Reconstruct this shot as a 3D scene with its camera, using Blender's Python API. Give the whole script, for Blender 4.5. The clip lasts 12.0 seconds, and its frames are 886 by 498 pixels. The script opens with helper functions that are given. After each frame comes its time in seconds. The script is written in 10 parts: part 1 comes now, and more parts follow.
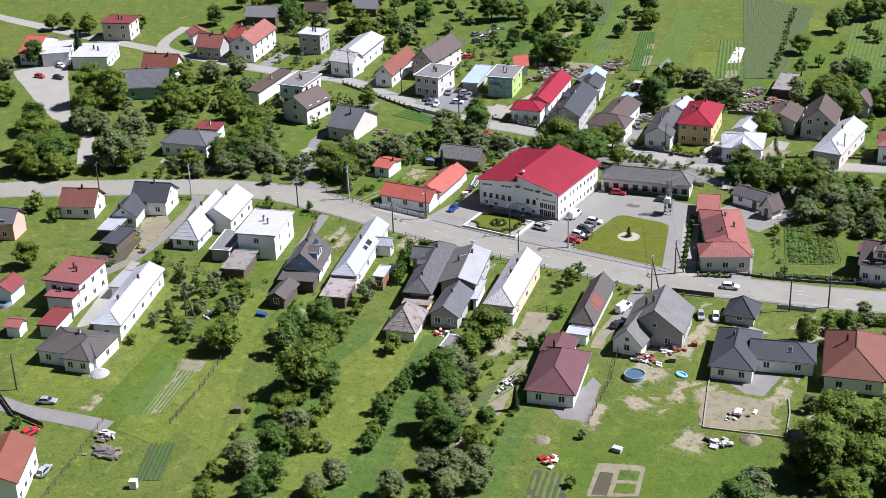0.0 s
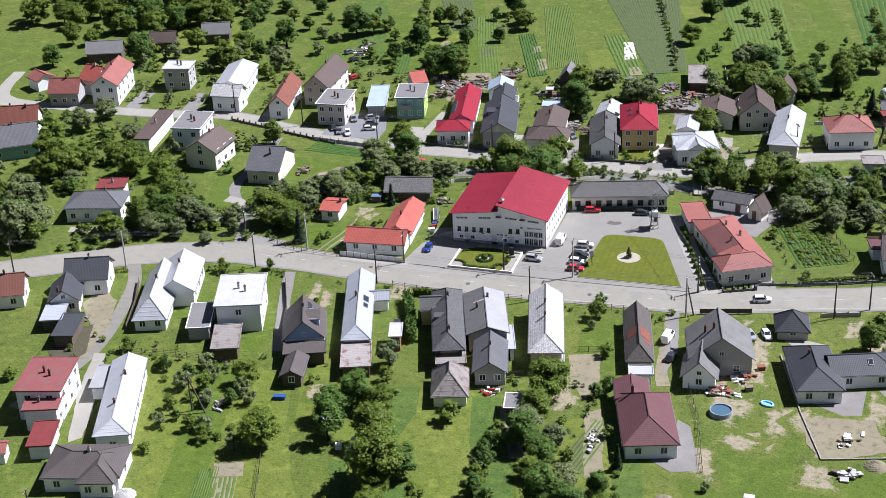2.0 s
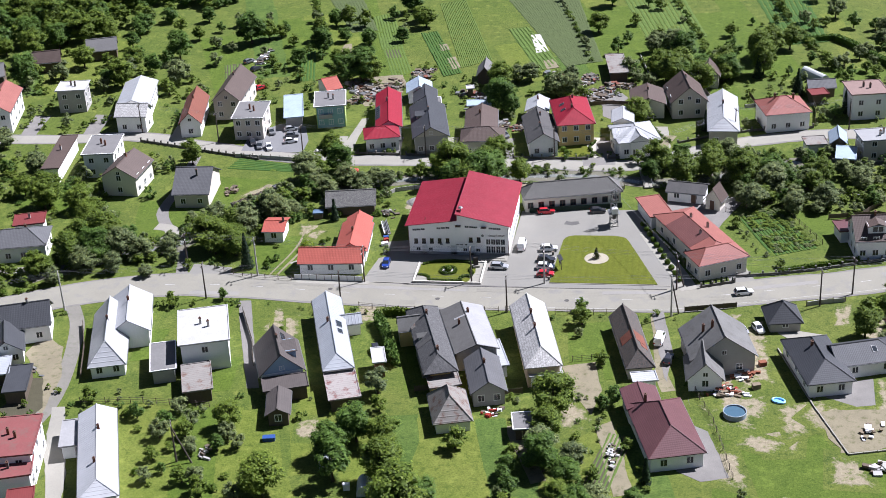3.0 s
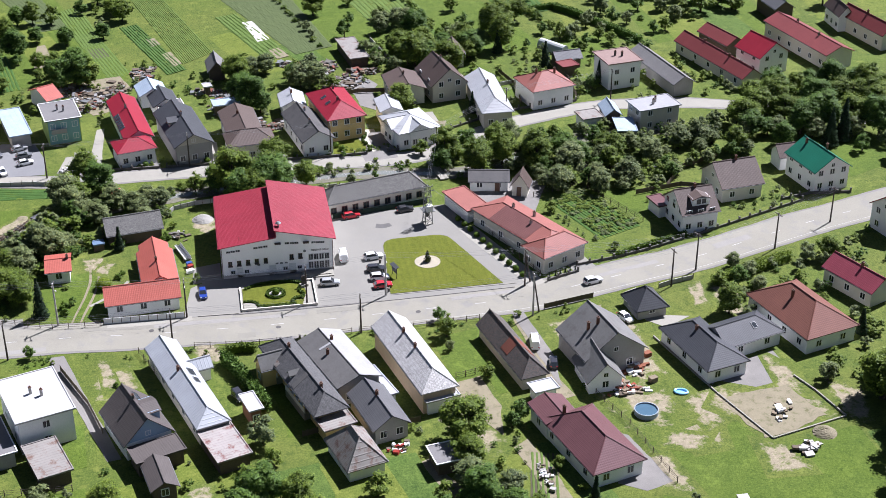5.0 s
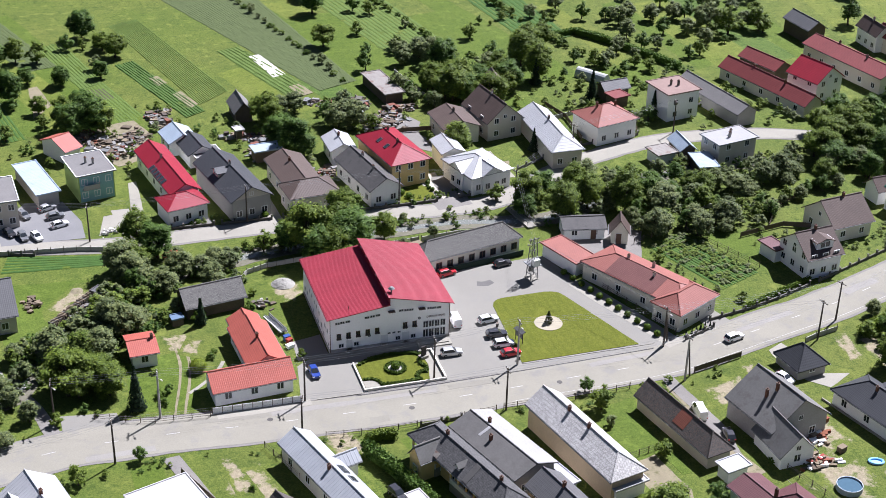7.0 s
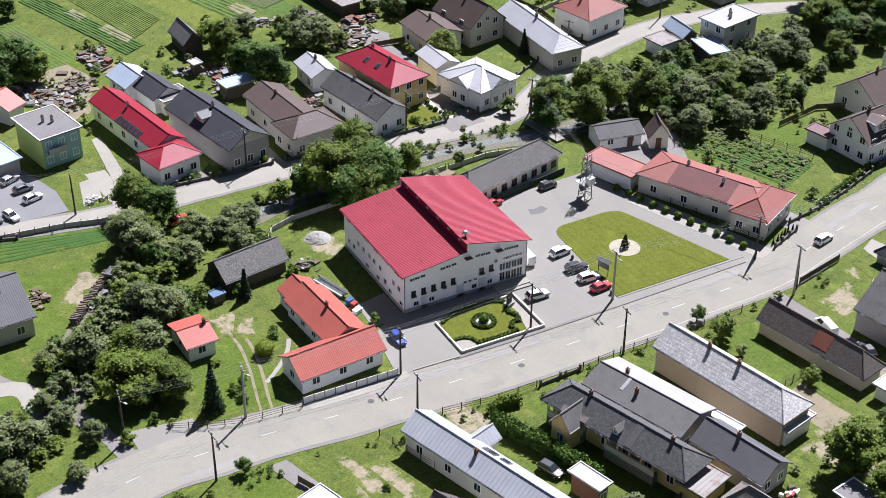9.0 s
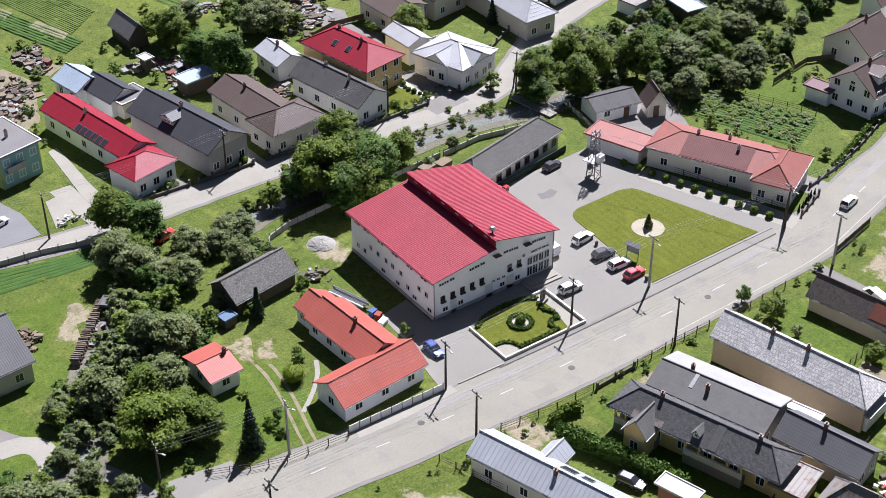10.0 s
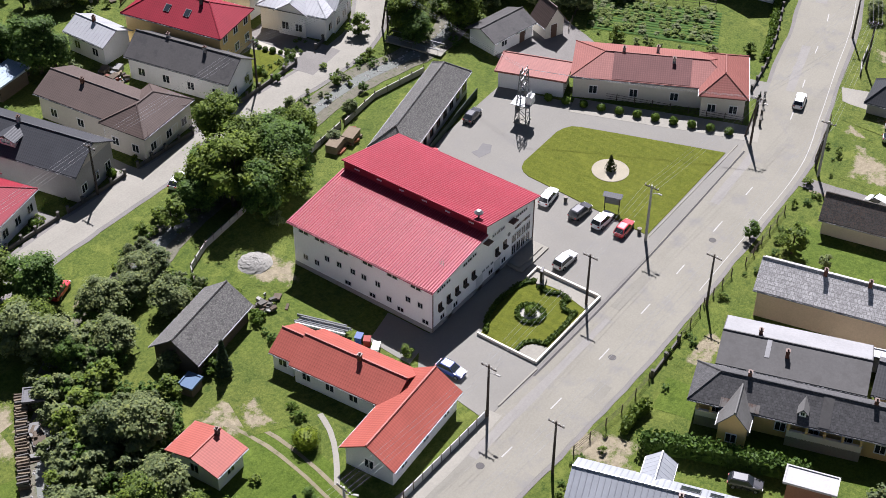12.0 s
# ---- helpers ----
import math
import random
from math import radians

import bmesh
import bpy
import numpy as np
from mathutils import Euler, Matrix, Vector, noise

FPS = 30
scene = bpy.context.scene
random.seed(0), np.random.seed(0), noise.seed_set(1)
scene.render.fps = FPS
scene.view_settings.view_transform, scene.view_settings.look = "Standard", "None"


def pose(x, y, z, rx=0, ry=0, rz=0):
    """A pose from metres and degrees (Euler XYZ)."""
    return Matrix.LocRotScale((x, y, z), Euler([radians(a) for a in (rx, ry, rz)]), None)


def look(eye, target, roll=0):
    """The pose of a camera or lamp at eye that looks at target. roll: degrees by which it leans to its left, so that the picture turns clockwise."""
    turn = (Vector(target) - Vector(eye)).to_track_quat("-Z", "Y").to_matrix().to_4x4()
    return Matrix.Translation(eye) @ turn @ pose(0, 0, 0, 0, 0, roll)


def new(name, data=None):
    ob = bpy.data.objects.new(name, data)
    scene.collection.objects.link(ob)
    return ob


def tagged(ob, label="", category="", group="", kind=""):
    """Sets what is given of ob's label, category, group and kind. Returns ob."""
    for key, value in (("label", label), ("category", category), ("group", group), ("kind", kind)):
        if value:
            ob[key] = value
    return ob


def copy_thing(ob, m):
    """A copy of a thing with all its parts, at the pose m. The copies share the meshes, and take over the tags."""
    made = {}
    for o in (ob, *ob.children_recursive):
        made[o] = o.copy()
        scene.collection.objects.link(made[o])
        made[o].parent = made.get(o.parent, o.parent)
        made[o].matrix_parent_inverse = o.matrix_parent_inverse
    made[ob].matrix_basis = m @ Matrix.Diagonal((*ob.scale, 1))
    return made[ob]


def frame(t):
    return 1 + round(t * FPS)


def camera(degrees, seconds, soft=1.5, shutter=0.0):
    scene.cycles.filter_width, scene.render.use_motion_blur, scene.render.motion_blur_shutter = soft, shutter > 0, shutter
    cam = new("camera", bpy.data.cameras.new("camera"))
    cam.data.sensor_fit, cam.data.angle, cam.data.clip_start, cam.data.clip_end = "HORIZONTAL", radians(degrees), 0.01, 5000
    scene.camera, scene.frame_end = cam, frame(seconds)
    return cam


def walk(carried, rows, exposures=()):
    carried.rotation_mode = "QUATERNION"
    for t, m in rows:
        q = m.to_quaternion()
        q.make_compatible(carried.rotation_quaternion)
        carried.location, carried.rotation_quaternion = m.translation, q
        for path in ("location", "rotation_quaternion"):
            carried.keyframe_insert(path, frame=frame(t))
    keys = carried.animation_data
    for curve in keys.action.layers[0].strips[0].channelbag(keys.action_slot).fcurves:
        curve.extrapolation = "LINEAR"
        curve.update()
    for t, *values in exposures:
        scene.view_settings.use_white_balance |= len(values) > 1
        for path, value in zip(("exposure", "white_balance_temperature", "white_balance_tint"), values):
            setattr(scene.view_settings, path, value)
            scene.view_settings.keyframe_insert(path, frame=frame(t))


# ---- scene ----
cam = camera(33.39, 12.0, soft=0.65)
PATH = [
    (0, (157.44, -266.82, 138.61), (85.75, -152.33, 73.39), -2.07),
    (0.5, (138.97, -268.30, 138.61), (76.09, -148.46, 73.93), -1.83),
    (1, (120.70, -268.27, 138.50), (66.19, -145.03, 72.61), -1.68),
    (1.5, (103.08, -267.46, 138.33), (54.47, -142.67, 70.77), -2.12),
    (2, (86.54, -266.33, 137.95), (44.30, -138.94, 70.96), -2.71),
    (2.5, (70.51, -263.23, 137.15), (37.17, -133.11, 70.38), -3.16),
    (2.7, (64.26, -261.60, 136.76), (34.60, -130.92, 69.36), -3.25),
    (4.3, (17.19, -245.07, 136.22), (21.29, -113.47, 64.36), -2.76),
    (4.5, (11.83, -242.40, 136.00), (21.47, -111.25, 63.85), -2.14),
    (5, (-0.74, -235.02, 135.08), (22.14, -105.89, 62.28), -0.01),
    (5.5, (-11.14, -226.77, 133.60), (18.92, -99.44, 60.23), 0.88),
    (6, (-23.22, -217.19, 133.18), (12.01, -91.21, 59.78), 1.11),
    (6.5, (-34.26, -207.56, 132.17), (4.42, -81.72, 60.28), 1.63),
    (7, (-43.95, -197.06, 129.92), (-3.90, -71.64, 58.05), 1.56),
    (7.2, (-47.56, -192.69, 129.03), (-6.63, -67.89, 56.57), 1.50),
    (8.8, (-73.82, -158.51, 123.59), (-17.14, -45.36, 43.05), 0.63),
    (9, (-76.60, -153.26, 123.24), (-16.81, -42.79, 41.26), 0.42),
    (9.5, (-82.93, -139.80, 122.55), (-16.59, -35.15, 38.00), -0.09),
    (10, (-87.85, -126.90, 120.71), (-17.16, -26.66, 34.38), -0.36),
    (10.5, (-91.29, -113.41, 119.01), (-16.28, -18.64, 30.17), -0.32),
    (11, (-93.91, -99.54, 117.46), (-12.87, -12.70, 25.85), 0.24),
    (11.5, (-95.58, -85.59, 115.81), (-7.92, -8.69, 21.45), 0.95),
    (12, (-96.17, -71.29, 113.75), (-3.47, -3.78, 17.06), 0.33),
]
walk(cam, [(t, look(eye, target, roll)) for t, eye, target, roll in PATH], [(0, 1.12, 5690, 19), (2.7, 1.20, 5680, 19), (5, 1.36, 5700, 20), (9, 1.33, 5790, 20), (10.5, 1.27, 5810, 20), (11.5, 1.23, 5890, 20), (12, 1.13, 5920, 20)])

# ---- light ----
SUN_EL, SUN_AZ = 52.0, 34.0          # azimuth from +x towards +y
world = bpy.data.worlds.new("sky")
scene.world = world
world.use_nodes = True
wn = world.node_tree.nodes
sky = wn.new("ShaderNodeTexSky")
sky.sky_type, sky.sun_disc = "NISHITA", False
sky.sun_elevation, sky.sun_rotation = radians(SUN_EL), radians(90.0 - SUN_AZ)
world.node_tree.links.new(sky.outputs[0], wn["Background"].inputs[0])
wn["Background"].inputs[1].default_value = 0.0215
sun = new("sun", bpy.data.lights.new("sun", "SUN"))
sun.data.energy, sun.data.angle, sun.data.color = 5.0, radians(0.53), (1.0, 0.965, 0.91)
ce = math.cos(radians(SUN_EL))
sun.matrix_world = look((ce * math.cos(radians(SUN_AZ)) * 200, ce * math.sin(radians(SUN_AZ)) * 200, math.sin(radians(SUN_EL)) * 200), (0, 0, 0))
scene.view_settings.exposure = 0.0

# ---- materials ----
MATS = {}


def ramp(nt, fac, stops):
    r = nt.nodes.new("ShaderNodeValToRGB")
    e = r.color_ramp.elements
    while len(e) < len(stops):
        e.new(0.5)
    for k, (p, c) in zip(e, stops):
        k.position, k.color = p, (*c, 1)
    nt.links.new(fac, r.inputs[0])
    return r.outputs[0]


def mixc(nt, fac, a, b, mode="MIX"):
    m = nt.nodes.new("ShaderNodeMix")
    m.data_type, m.blend_type = "RGBA", mode
    for i, v in ((0, fac), (6, a), (7, b)):
        if isinstance(v, (int, float)):
            m.inputs[i].default_value = v
        elif isinstance(v, tuple):
            m.inputs[i].default_value = (*v, 1)
        else:
            nt.links.new(v, m.inputs[i])
    return m.outputs[2]


def noise_tex(nt, vec, scale, detail=4.0, rough=0.6):
    n = nt.nodes.new("ShaderNodeTexNoise")
    n.inputs["Scale"].default_value, n.inputs["Detail"].default_value, n.inputs["Roughness"].default_value = scale, detail, rough
    nt.links.new(vec, n.inputs["Vector"])
    return n.outputs["Fac"]


def start_mat(name, rough=0.8, metal=0.0):
    m = bpy.data.materials.new(name)
    m.use_nodes = True
    nt = m.node_tree
    b = nt.nodes["Principled BSDF"]
    b.inputs["Roughness"].default_value, b.inputs["Metallic"].default_value = rough, metal
    b.inputs["Specular IOR Level"].default_value = 0.5 if rough < 0.38 else 0.2
    return m, nt, b


def coords(nt, world_space=False):
    if world_space:
        return nt.nodes.new("ShaderNodeNewGeometry").outputs["Position"]
    return nt.nodes.new("ShaderNodeTexCoord").outputs["Object"]


def bump(nt, b, height, strength, dist=0.05):
    n = nt.nodes.new("ShaderNodeBump")
    n.inputs["Strength"].default_value, n.inputs["Distance"].default_value = strength, dist
    nt.links.new(height, n.inputs["Height"])
    nt.links.new(n.outputs[0], b.inputs["Normal"])


def dim(c, k):
    return tuple(min(1.0, v * k) for v in c)


def surface(name, col, var=0.75, big=0.25, small=4.0, rough=0.85, metal=0.0, relief=0.3, world_space=False, stain=None):
    """Plain weathered surface: two scales of mottling and a fine relief."""
    if name in MATS:
        return MATS[name]
    m, nt, b = start_mat(name, rough, metal)
    v = coords(nt, world_space)
    a = ramp(nt, noise_tex(nt, v, big, 5), [(0.3, dim(col, var)), (0.7, dim(col, 1.06))])
    f = noise_tex(nt, v, small, 6, 0.7)
    c = mixc(nt, 0.55, a, ramp(nt, f, [(0.3, dim(col, var)), (0.7, dim(col, 1.1))]))
    if stain:
        c = mixc(nt, ramp(nt, noise_tex(nt, v, big * 2.3, 6, 0.7), [(0.52, (0, 0, 0)), (0.68, (0.8, 0.8, 0.8))]), c, stain)
    nt.links.new(c, b.inputs["Base Color"])
    bump(nt, b, f, relief)
    MATS[name] = m
    return m


def wave(nt, vec, axis, scale, profile="SIN", distort=0.0):
    w = nt.nodes.new("ShaderNodeTexWave")
    w.wave_type, w.bands_direction, w.wave_profile = "BANDS", axis, profile
    w.inputs["Scale"].default_value, w.inputs["Distortion"].default_value = scale, distort
    nt.links.new(vec, w.inputs["Vector"])
    return w.outputs["Fac"]


def roofing(name, col, style="tile", rough=0.6, stain=None):
    """Roof coverings: tile (rows and columns), seam (standing seams), slate (irregular courses), felt."""
    if name in MATS:
        return MATS[name]
    m, nt, b = start_mat(name, rough, 0.0)
    v = coords(nt)
    c = ramp(nt, noise_tex(nt, v, 0.35, 5), [(0.3, dim(col, 0.82)), (0.7, dim(col, 1.08))])
    if style == "tile":
        h = mixc(nt, 0.5, wave(nt, v, "Y", 0.9, "SAW"), wave(nt, v, "X", 1.05))
        c = mixc(nt, 0.36, c, mixc(nt, h, dim(col, 0.45), dim(col, 1.25)))
        bump(nt, b, h, 0.3, 0.05)
    elif style == "seam":
        h = ramp(nt, wave(nt, v, "X", 0.52), [(0.86, (0, 0, 0)), (0.97, (1, 1, 1))])
        c = mixc(nt, 0.3, c, mixc(nt, h, dim(col, 1.0), dim(col, 0.6)))
        bump(nt, b, h, 0.7, 0.05)
    elif style == "rib":
        h = wave(nt, v, "Y", 1.0)
        c = mixc(nt, 0.38, c, mixc(nt, h, dim(col, 0.45), dim(col, 1.25)))
        bump(nt, b, h, 0.6, 0.06)
    elif style == "slate":
        t = nt.nodes.new("ShaderNodeTexBrick")
        coarse = name == "fibre_cement_slate"
        for i, val in (("Scale", 1.0), ("Mortar Size", 0.035 if coarse else 0.012), ("Brick Width", 0.42 if coarse else 0.3), ("Row Height", 0.4 if coarse else 0.24)):
            t.inputs[i].default_value = val
        t.inputs["Color1"].default_value, t.inputs["Color2"].default_value = (*dim(col, 0.7), 1), (*dim(col, 1.35), 1)
        t.inputs["Mortar"].default_value = (*dim(col, 0.35), 1)
        nt.links.new(v, t.inputs["Vector"])
        spots = ramp(nt, noise_tex(nt, v, 2.8, 6, 0.8), [(0.35, dim(col, 0.5)), (0.6, dim(col, 1.4)), (0.7, dim(col, 2.6))])
        c = mixc(nt, 0.45, t.outputs[0], spots)
        bump(nt, b, t.outputs[1], -0.6, 0.04)
    else:
        f = noise_tex(nt, v, 3.0, 6, 0.7)
        c = mixc(nt, 0.4, c, ramp(nt, f, [(0.3, dim(col, 0.7)), (0.7, dim(col, 1.15))]))
        bump(nt, b, f, 0.25)
    if stain:
        fleck = name in ("speckled_slate", "dark_rust_patch_tile", "fibre_cement_slate")
        c = mixc(nt, ramp(nt, noise_tex(nt, v, 6.5 if fleck else 0.55, 6, 0.75), [(0.505 if fleck else 0.5, (0, 0, 0)), (0.57 if fleck else 0.62, (0.85, 0.85, 0.85))]), c, stain)
    nt.links.new(c, b.inputs["Base Color"])
    MATS[name] = m
    return m


def leaves(name, col, warm=1.0):
    if name in MATS:
        return MATS[name]
    m, nt, b = start_mat(name, 0.55)
    isl = nt.nodes.new("ShaderNodeNewGeometry").outputs["Random Per Island"]
    one = nt.nodes.new("ShaderNodeObjectInfo").outputs["Random"]
    c = ramp(nt, isl, [(0.0, dim(col, 0.45)), (0.5, col), (1.0, (col[0] * 2.1 * warm, col[1] * 1.75, col[2] * 1.3))])
    c = mixc(nt, 0.35, c, mixc(nt, one, dim(col, 0.6), (col[0] * 1.5, col[1] * 1.3, col[2] * 1.1)))
    nt.links.new(c, b.inputs["Base Color"])
    b.inputs["Specular IOR Level"].default_value = 0.12
    tr = nt.nodes.new("ShaderNodeBsdfTranslucent")
    nt.links.new(c, tr.inputs[0])
    mx = nt.nodes.new("ShaderNodeMixShader")
    mx.inputs[0].default_value = 0.32
    nt.links.new(b.outputs[0], mx.inputs[1])
    nt.links.new(tr.outputs[0], mx.inputs[2])
    nt.links.new(mx.outputs[0], nt.nodes["Material Output"].inputs[0])
    MATS[name] = m
    return m


def gloss(name, col, rough=0.25, metal=0.0, coat=0.0):
    if name in MATS:
        return MATS[name]
    m, nt, b = start_mat(name, rough, metal)
    v = coords(nt)
    nt.links.new(ramp(nt, noise_tex(nt, v, 1.5, 3), [(0.3, dim(col, 0.9)), (0.7, col)]), b.inputs["Base Color"])
    b.inputs["Coat Weight"].default_value = coat
    MATS[name] = m
    return m


def meadow(name, lush, dry, dark, mow=0.0, over=None):
    """Grass seen from above: tufts, mown stripes, dry and lush patches. over: bare soil that shows where the mesh's "bare" value and a noise agree."""
    m, nt, b = start_mat(name, 0.9)
    b.inputs["Specular IOR Level"].default_value = 0.15
    v = coords(nt, True)
    c = mixc(nt, ramp(nt, noise_tex(nt, v, 0.035, 5, 0.65), [(0.40, (0, 0, 0)), (0.62, (1, 1, 1))]), lush, dry)
    c = mixc(nt, ramp(nt, noise_tex(nt, v, 0.13, 6, 0.7), [(0.45, (0, 0, 0)), (0.66, (0.85, 0.85, 0.85))]), c, dark)
    f = noise_tex(nt, v, 2.6, 7, 0.8)
    c = mixc(nt, 0.58, c, mixc(nt, ramp(nt, f, [(0.36, (0, 0, 0)), (0.64, (1, 1, 1))]), dim(dark, 0.6), dim(dry, 1.25)))
    g = noise_tex(nt, v, 0.7, 6, 0.75)
    c = mixc(nt, ramp(nt, g, [(0.53, (0, 0, 0)), (0.64, (0.75, 0.75, 0.75))]), c, dim(dark, 0.75))
    c = mixc(nt, ramp(nt, noise_tex(nt, v, 0.33, 6, 0.75), [(0.54, (0, 0, 0)), (0.66, (0.8, 0.8, 0.8))]), c, dim(dry, 1.25))
    if mow:
        c = mixc(nt, mow, c, mixc(nt, wave(nt, v, "X", 0.25, "SIN", 1.5), dim(lush, 0.85), dim(lush, 1.2)))
    if over:
        at = nt.nodes.new("ShaderNodeAttribute")
        at.attribute_name = "bare"
        add = nt.nodes.new("ShaderNodeMath")
        add.operation = "MULTIPLY_ADD"
        nt.links.new(noise_tex(nt, v, 0.45, 7, 0.75), add.inputs[0])
        add.inputs[1].default_value = 3.2
        sub = nt.nodes.new("ShaderNodeMath")
        sub.operation = "SUBTRACT"
        nt.links.new(at.outputs["Fac"], sub.inputs[0])
        sub.inputs[1].default_value = 2.05
        nt.links.new(sub.outputs[0], add.inputs[2])
        soil = ramp(nt, noise_tex(nt, v, 1.6, 6, 0.7), [(0.3, dim(over, 0.62)), (0.7, dim(over, 1.15))])
        c = mixc(nt, ramp(nt, add.outputs[0], [(0.12, (0, 0, 0)), (0.5, (1, 1, 1))]), c, soil)
    nt.links.new(c, b.inputs["Base Color"])
    bump(nt, b, f, 0.7, 0.15)
    return m


G1, G2, G3 = (0.064, 0.106, 0.011), (0.108, 0.124, 0.024), (0.034, 0.066, 0.009)
GRASS = meadow("meadow_grass", G1, G2, G3)
TALL = meadow("tall_grass", (0.052, 0.1, 0.014), (0.08, 0.115, 0.022), (0.028, 0.062, 0.01))
HAY = meadow("cut_meadow", (0.090, 0.126, 0.013), (0.124, 0.139, 0.026), (0.056, 0.090, 0.010))
BARE = meadow("bare_patch", G1, G2, G3, 0.0, (0.25, 0.215, 0.145))
LAWN = meadow("mown_lawn", (0.083, 0.1, 0.007), (0.092, 0.1, 0.011), (0.07, 0.087, 0.006), 0.25)
LUSH = meadow("lush_grass", (0.073, 0.113, 0.009), (0.08, 0.111, 0.016), (0.04, 0.074, 0.007))
ASPHALT = surface("worn_asphalt", (0.218, 0.207, 0.168), 0.78, 0.12, 5, 0.9, 0, 0.2, True, (0.165, 0.16, 0.15))
YARD = surface("yard_asphalt", (0.188, 0.181, 0.158), 0.82, 0.1, 6, 0.9, 0, 0.2, True, (0.168, 0.163, 0.148))
CONCRETE = surface("pale_concrete", (0.25, 0.238, 0.2), 0.76, 0.2, 4, 0.9, 0, 0.25, True, (0.235, 0.22, 0.185))
GRAVEL = surface("grey_gravel", (0.18, 0.17, 0.155), 0.7, 0.4, 9, 0.95, 0, 0.5, True)
DIRT = surface("dry_dirt", (0.20, 0.175, 0.115), 0.7, 0.3, 5, 0.95, 0, 0.5, True, (0.07, 0.075, 0.025))
SOIL = surface("garden_soil", (0.072, 0.066, 0.04), 0.6, 0.5, 6, 0.95, 0, 0.6, True)
WHITEPAINT = surface("road_paint", (0.36, 0.353, 0.33), 0.8, 1.0, 8, 0.8)
WHITE = surface("white_plaster", (0.80, 0.795, 0.78), 0.88, 0.3, 5, 0.85, 0, 0.12)
CREAM = surface("cream_plaster", (0.64, 0.60, 0.52), 0.88, 0.3, 5, 0.85, 0, 0.12)
BEIGE = surface("beige_plaster", (0.55, 0.50, 0.43), 0.85, 0.3, 5, 0.88, 0, 0.15)
GREYWALL = surface("grey_render", (0.38, 0.365, 0.34), 0.8, 0.4, 5, 0.9, 0, 0.2)
YELLOW = surface("yellow_plaster", (0.64, 0.46, 0.20), 0.88, 0.3, 5, 0.85, 0, 0.12)
GREENWALL = surface("green_plaster", (0.36, 0.47, 0.14), 0.9, 0.3, 5, 0.85, 0, 0.12)
TEALWALL = surface("teal_plaster", (0.24, 0.42, 0.42), 0.9, 0.3, 5, 0.85, 0, 0.12)
BLUEWALL = surface("blue_gable_boards", (0.30, 0.40, 0.52), 0.88, 0.3, 5, 0.85, 0, 0.12)
TANWALL = surface("tan_plaster", (0.62, 0.47, 0.31), 0.8, 0.4, 5, 0.9, 0, 0.2)
PINKWALL = surface("salmon_plaster", (0.62, 0.36, 0.28), 0.88, 0.3, 5, 0.85, 0, 0.12)
HALLWALL = surface("hall_plaster", (0.93, 0.91, 0.88), 0.93, 0.2, 4, 0.85, 0, 0.12)
OLDCONCRETE = surface("weathered_concrete", (0.12, 0.113, 0.1), 0.7, 0.6, 6, 0.9, 0, 0.3)
BRICKY = surface("brick_chimney", (0.18, 0.085, 0.055), 0.65, 1.0, 9, 0.9, 0, 0.4)
WOOD = surface("grey_timber", (0.12, 0.095, 0.07), 0.6, 0.6, 7, 0.9, 0, 0.4)
PALEWOOD = surface("sawn_timber", (0.19, 0.152, 0.105), 0.7, 0.6, 7, 0.9, 0, 0.4)
POLEWOOD = surface("tarred_pole", (0.08, 0.065, 0.055), 0.7, 0.6, 8, 0.9, 0, 0.3)
BARK = surface("bark", (0.065, 0.05, 0.037), 0.6, 1.0, 9, 0.95, 0, 0.6)
STEEL = surface("galvanised_steel", (0.21, 0.215, 0.215), 0.8, 0.6, 6, 0.5, 0.6, 0.1)
RUBBER = surface("tyre_rubber", (0.01, 0.01, 0.01), 0.8, 1, 5, 0.85)
GLASS = gloss("window_glass", (0.025, 0.03, 0.035), 0.08)
FRAME = gloss("white_frame", (0.75, 0.75, 0.73), 0.4)
DARKFRAME = gloss("brown_frame", (0.12, 0.07, 0.05), 0.4)
WATER = gloss("stream_water", (0.16, 0.17, 0.15), 0.12)
STONE = surface("river_stone", (0.33, 0.32, 0.295), 0.65, 0.8, 5, 0.9, 0, 0.4)
ORANGEWALL = surface("bare_brick_wall", (0.24, 0.12, 0.075), 0.7, 0.3, 6, 0.9)
R_HALL = roofing("crimson_ribbed_metal", (0.29, 0.028, 0.046), "felt", 0.5)
R_HALL.node_tree.nodes["Principled BSDF"].inputs["Specular IOR Level"].default_value = 0.38
R_RED = roofing("red_tile", (0.225, 0.014, 0.026), "tile", 0.5)
R_BRICKRED = roofing("dull_red_sheet", (0.155, 0.036, 0.034), "tile", 0.55)
R_OLDRED = roofing("faded_red_felt", (0.185, 0.062, 0.058), "felt", 0.75, (0.15, 0.075, 0.065))
R_ORANGE = roofing("orange_tile", (0.32, 0.085, 0.062), "tile", 0.5)
R_SALMON = roofing("faded_salmon_tile", (0.235, 0.088, 0.070), "tile", 0.6)
R_RUSTTILE = roofing("old_brick_tile", (0.165, 0.06, 0.04), "tile", 0.7)
R_MAROON = roofing("maroon_tile", (0.108, 0.049, 0.051), "tile", 0.5)
R_BROWN = roofing("brown_tile", (0.085, 0.062, 0.052), "tile", 0.55)
R_UMBER = roofing("grey_brown_tile", (0.078, 0.067, 0.061), "tile", 0.6)
R_TERRA = roofing("brown_clay_tile", (0.145, 0.060, 0.042), "tile", 0.6)
R_DARK = roofing("anthracite_tile", (0.050, 0.052, 0.056), "tile", 0.5)
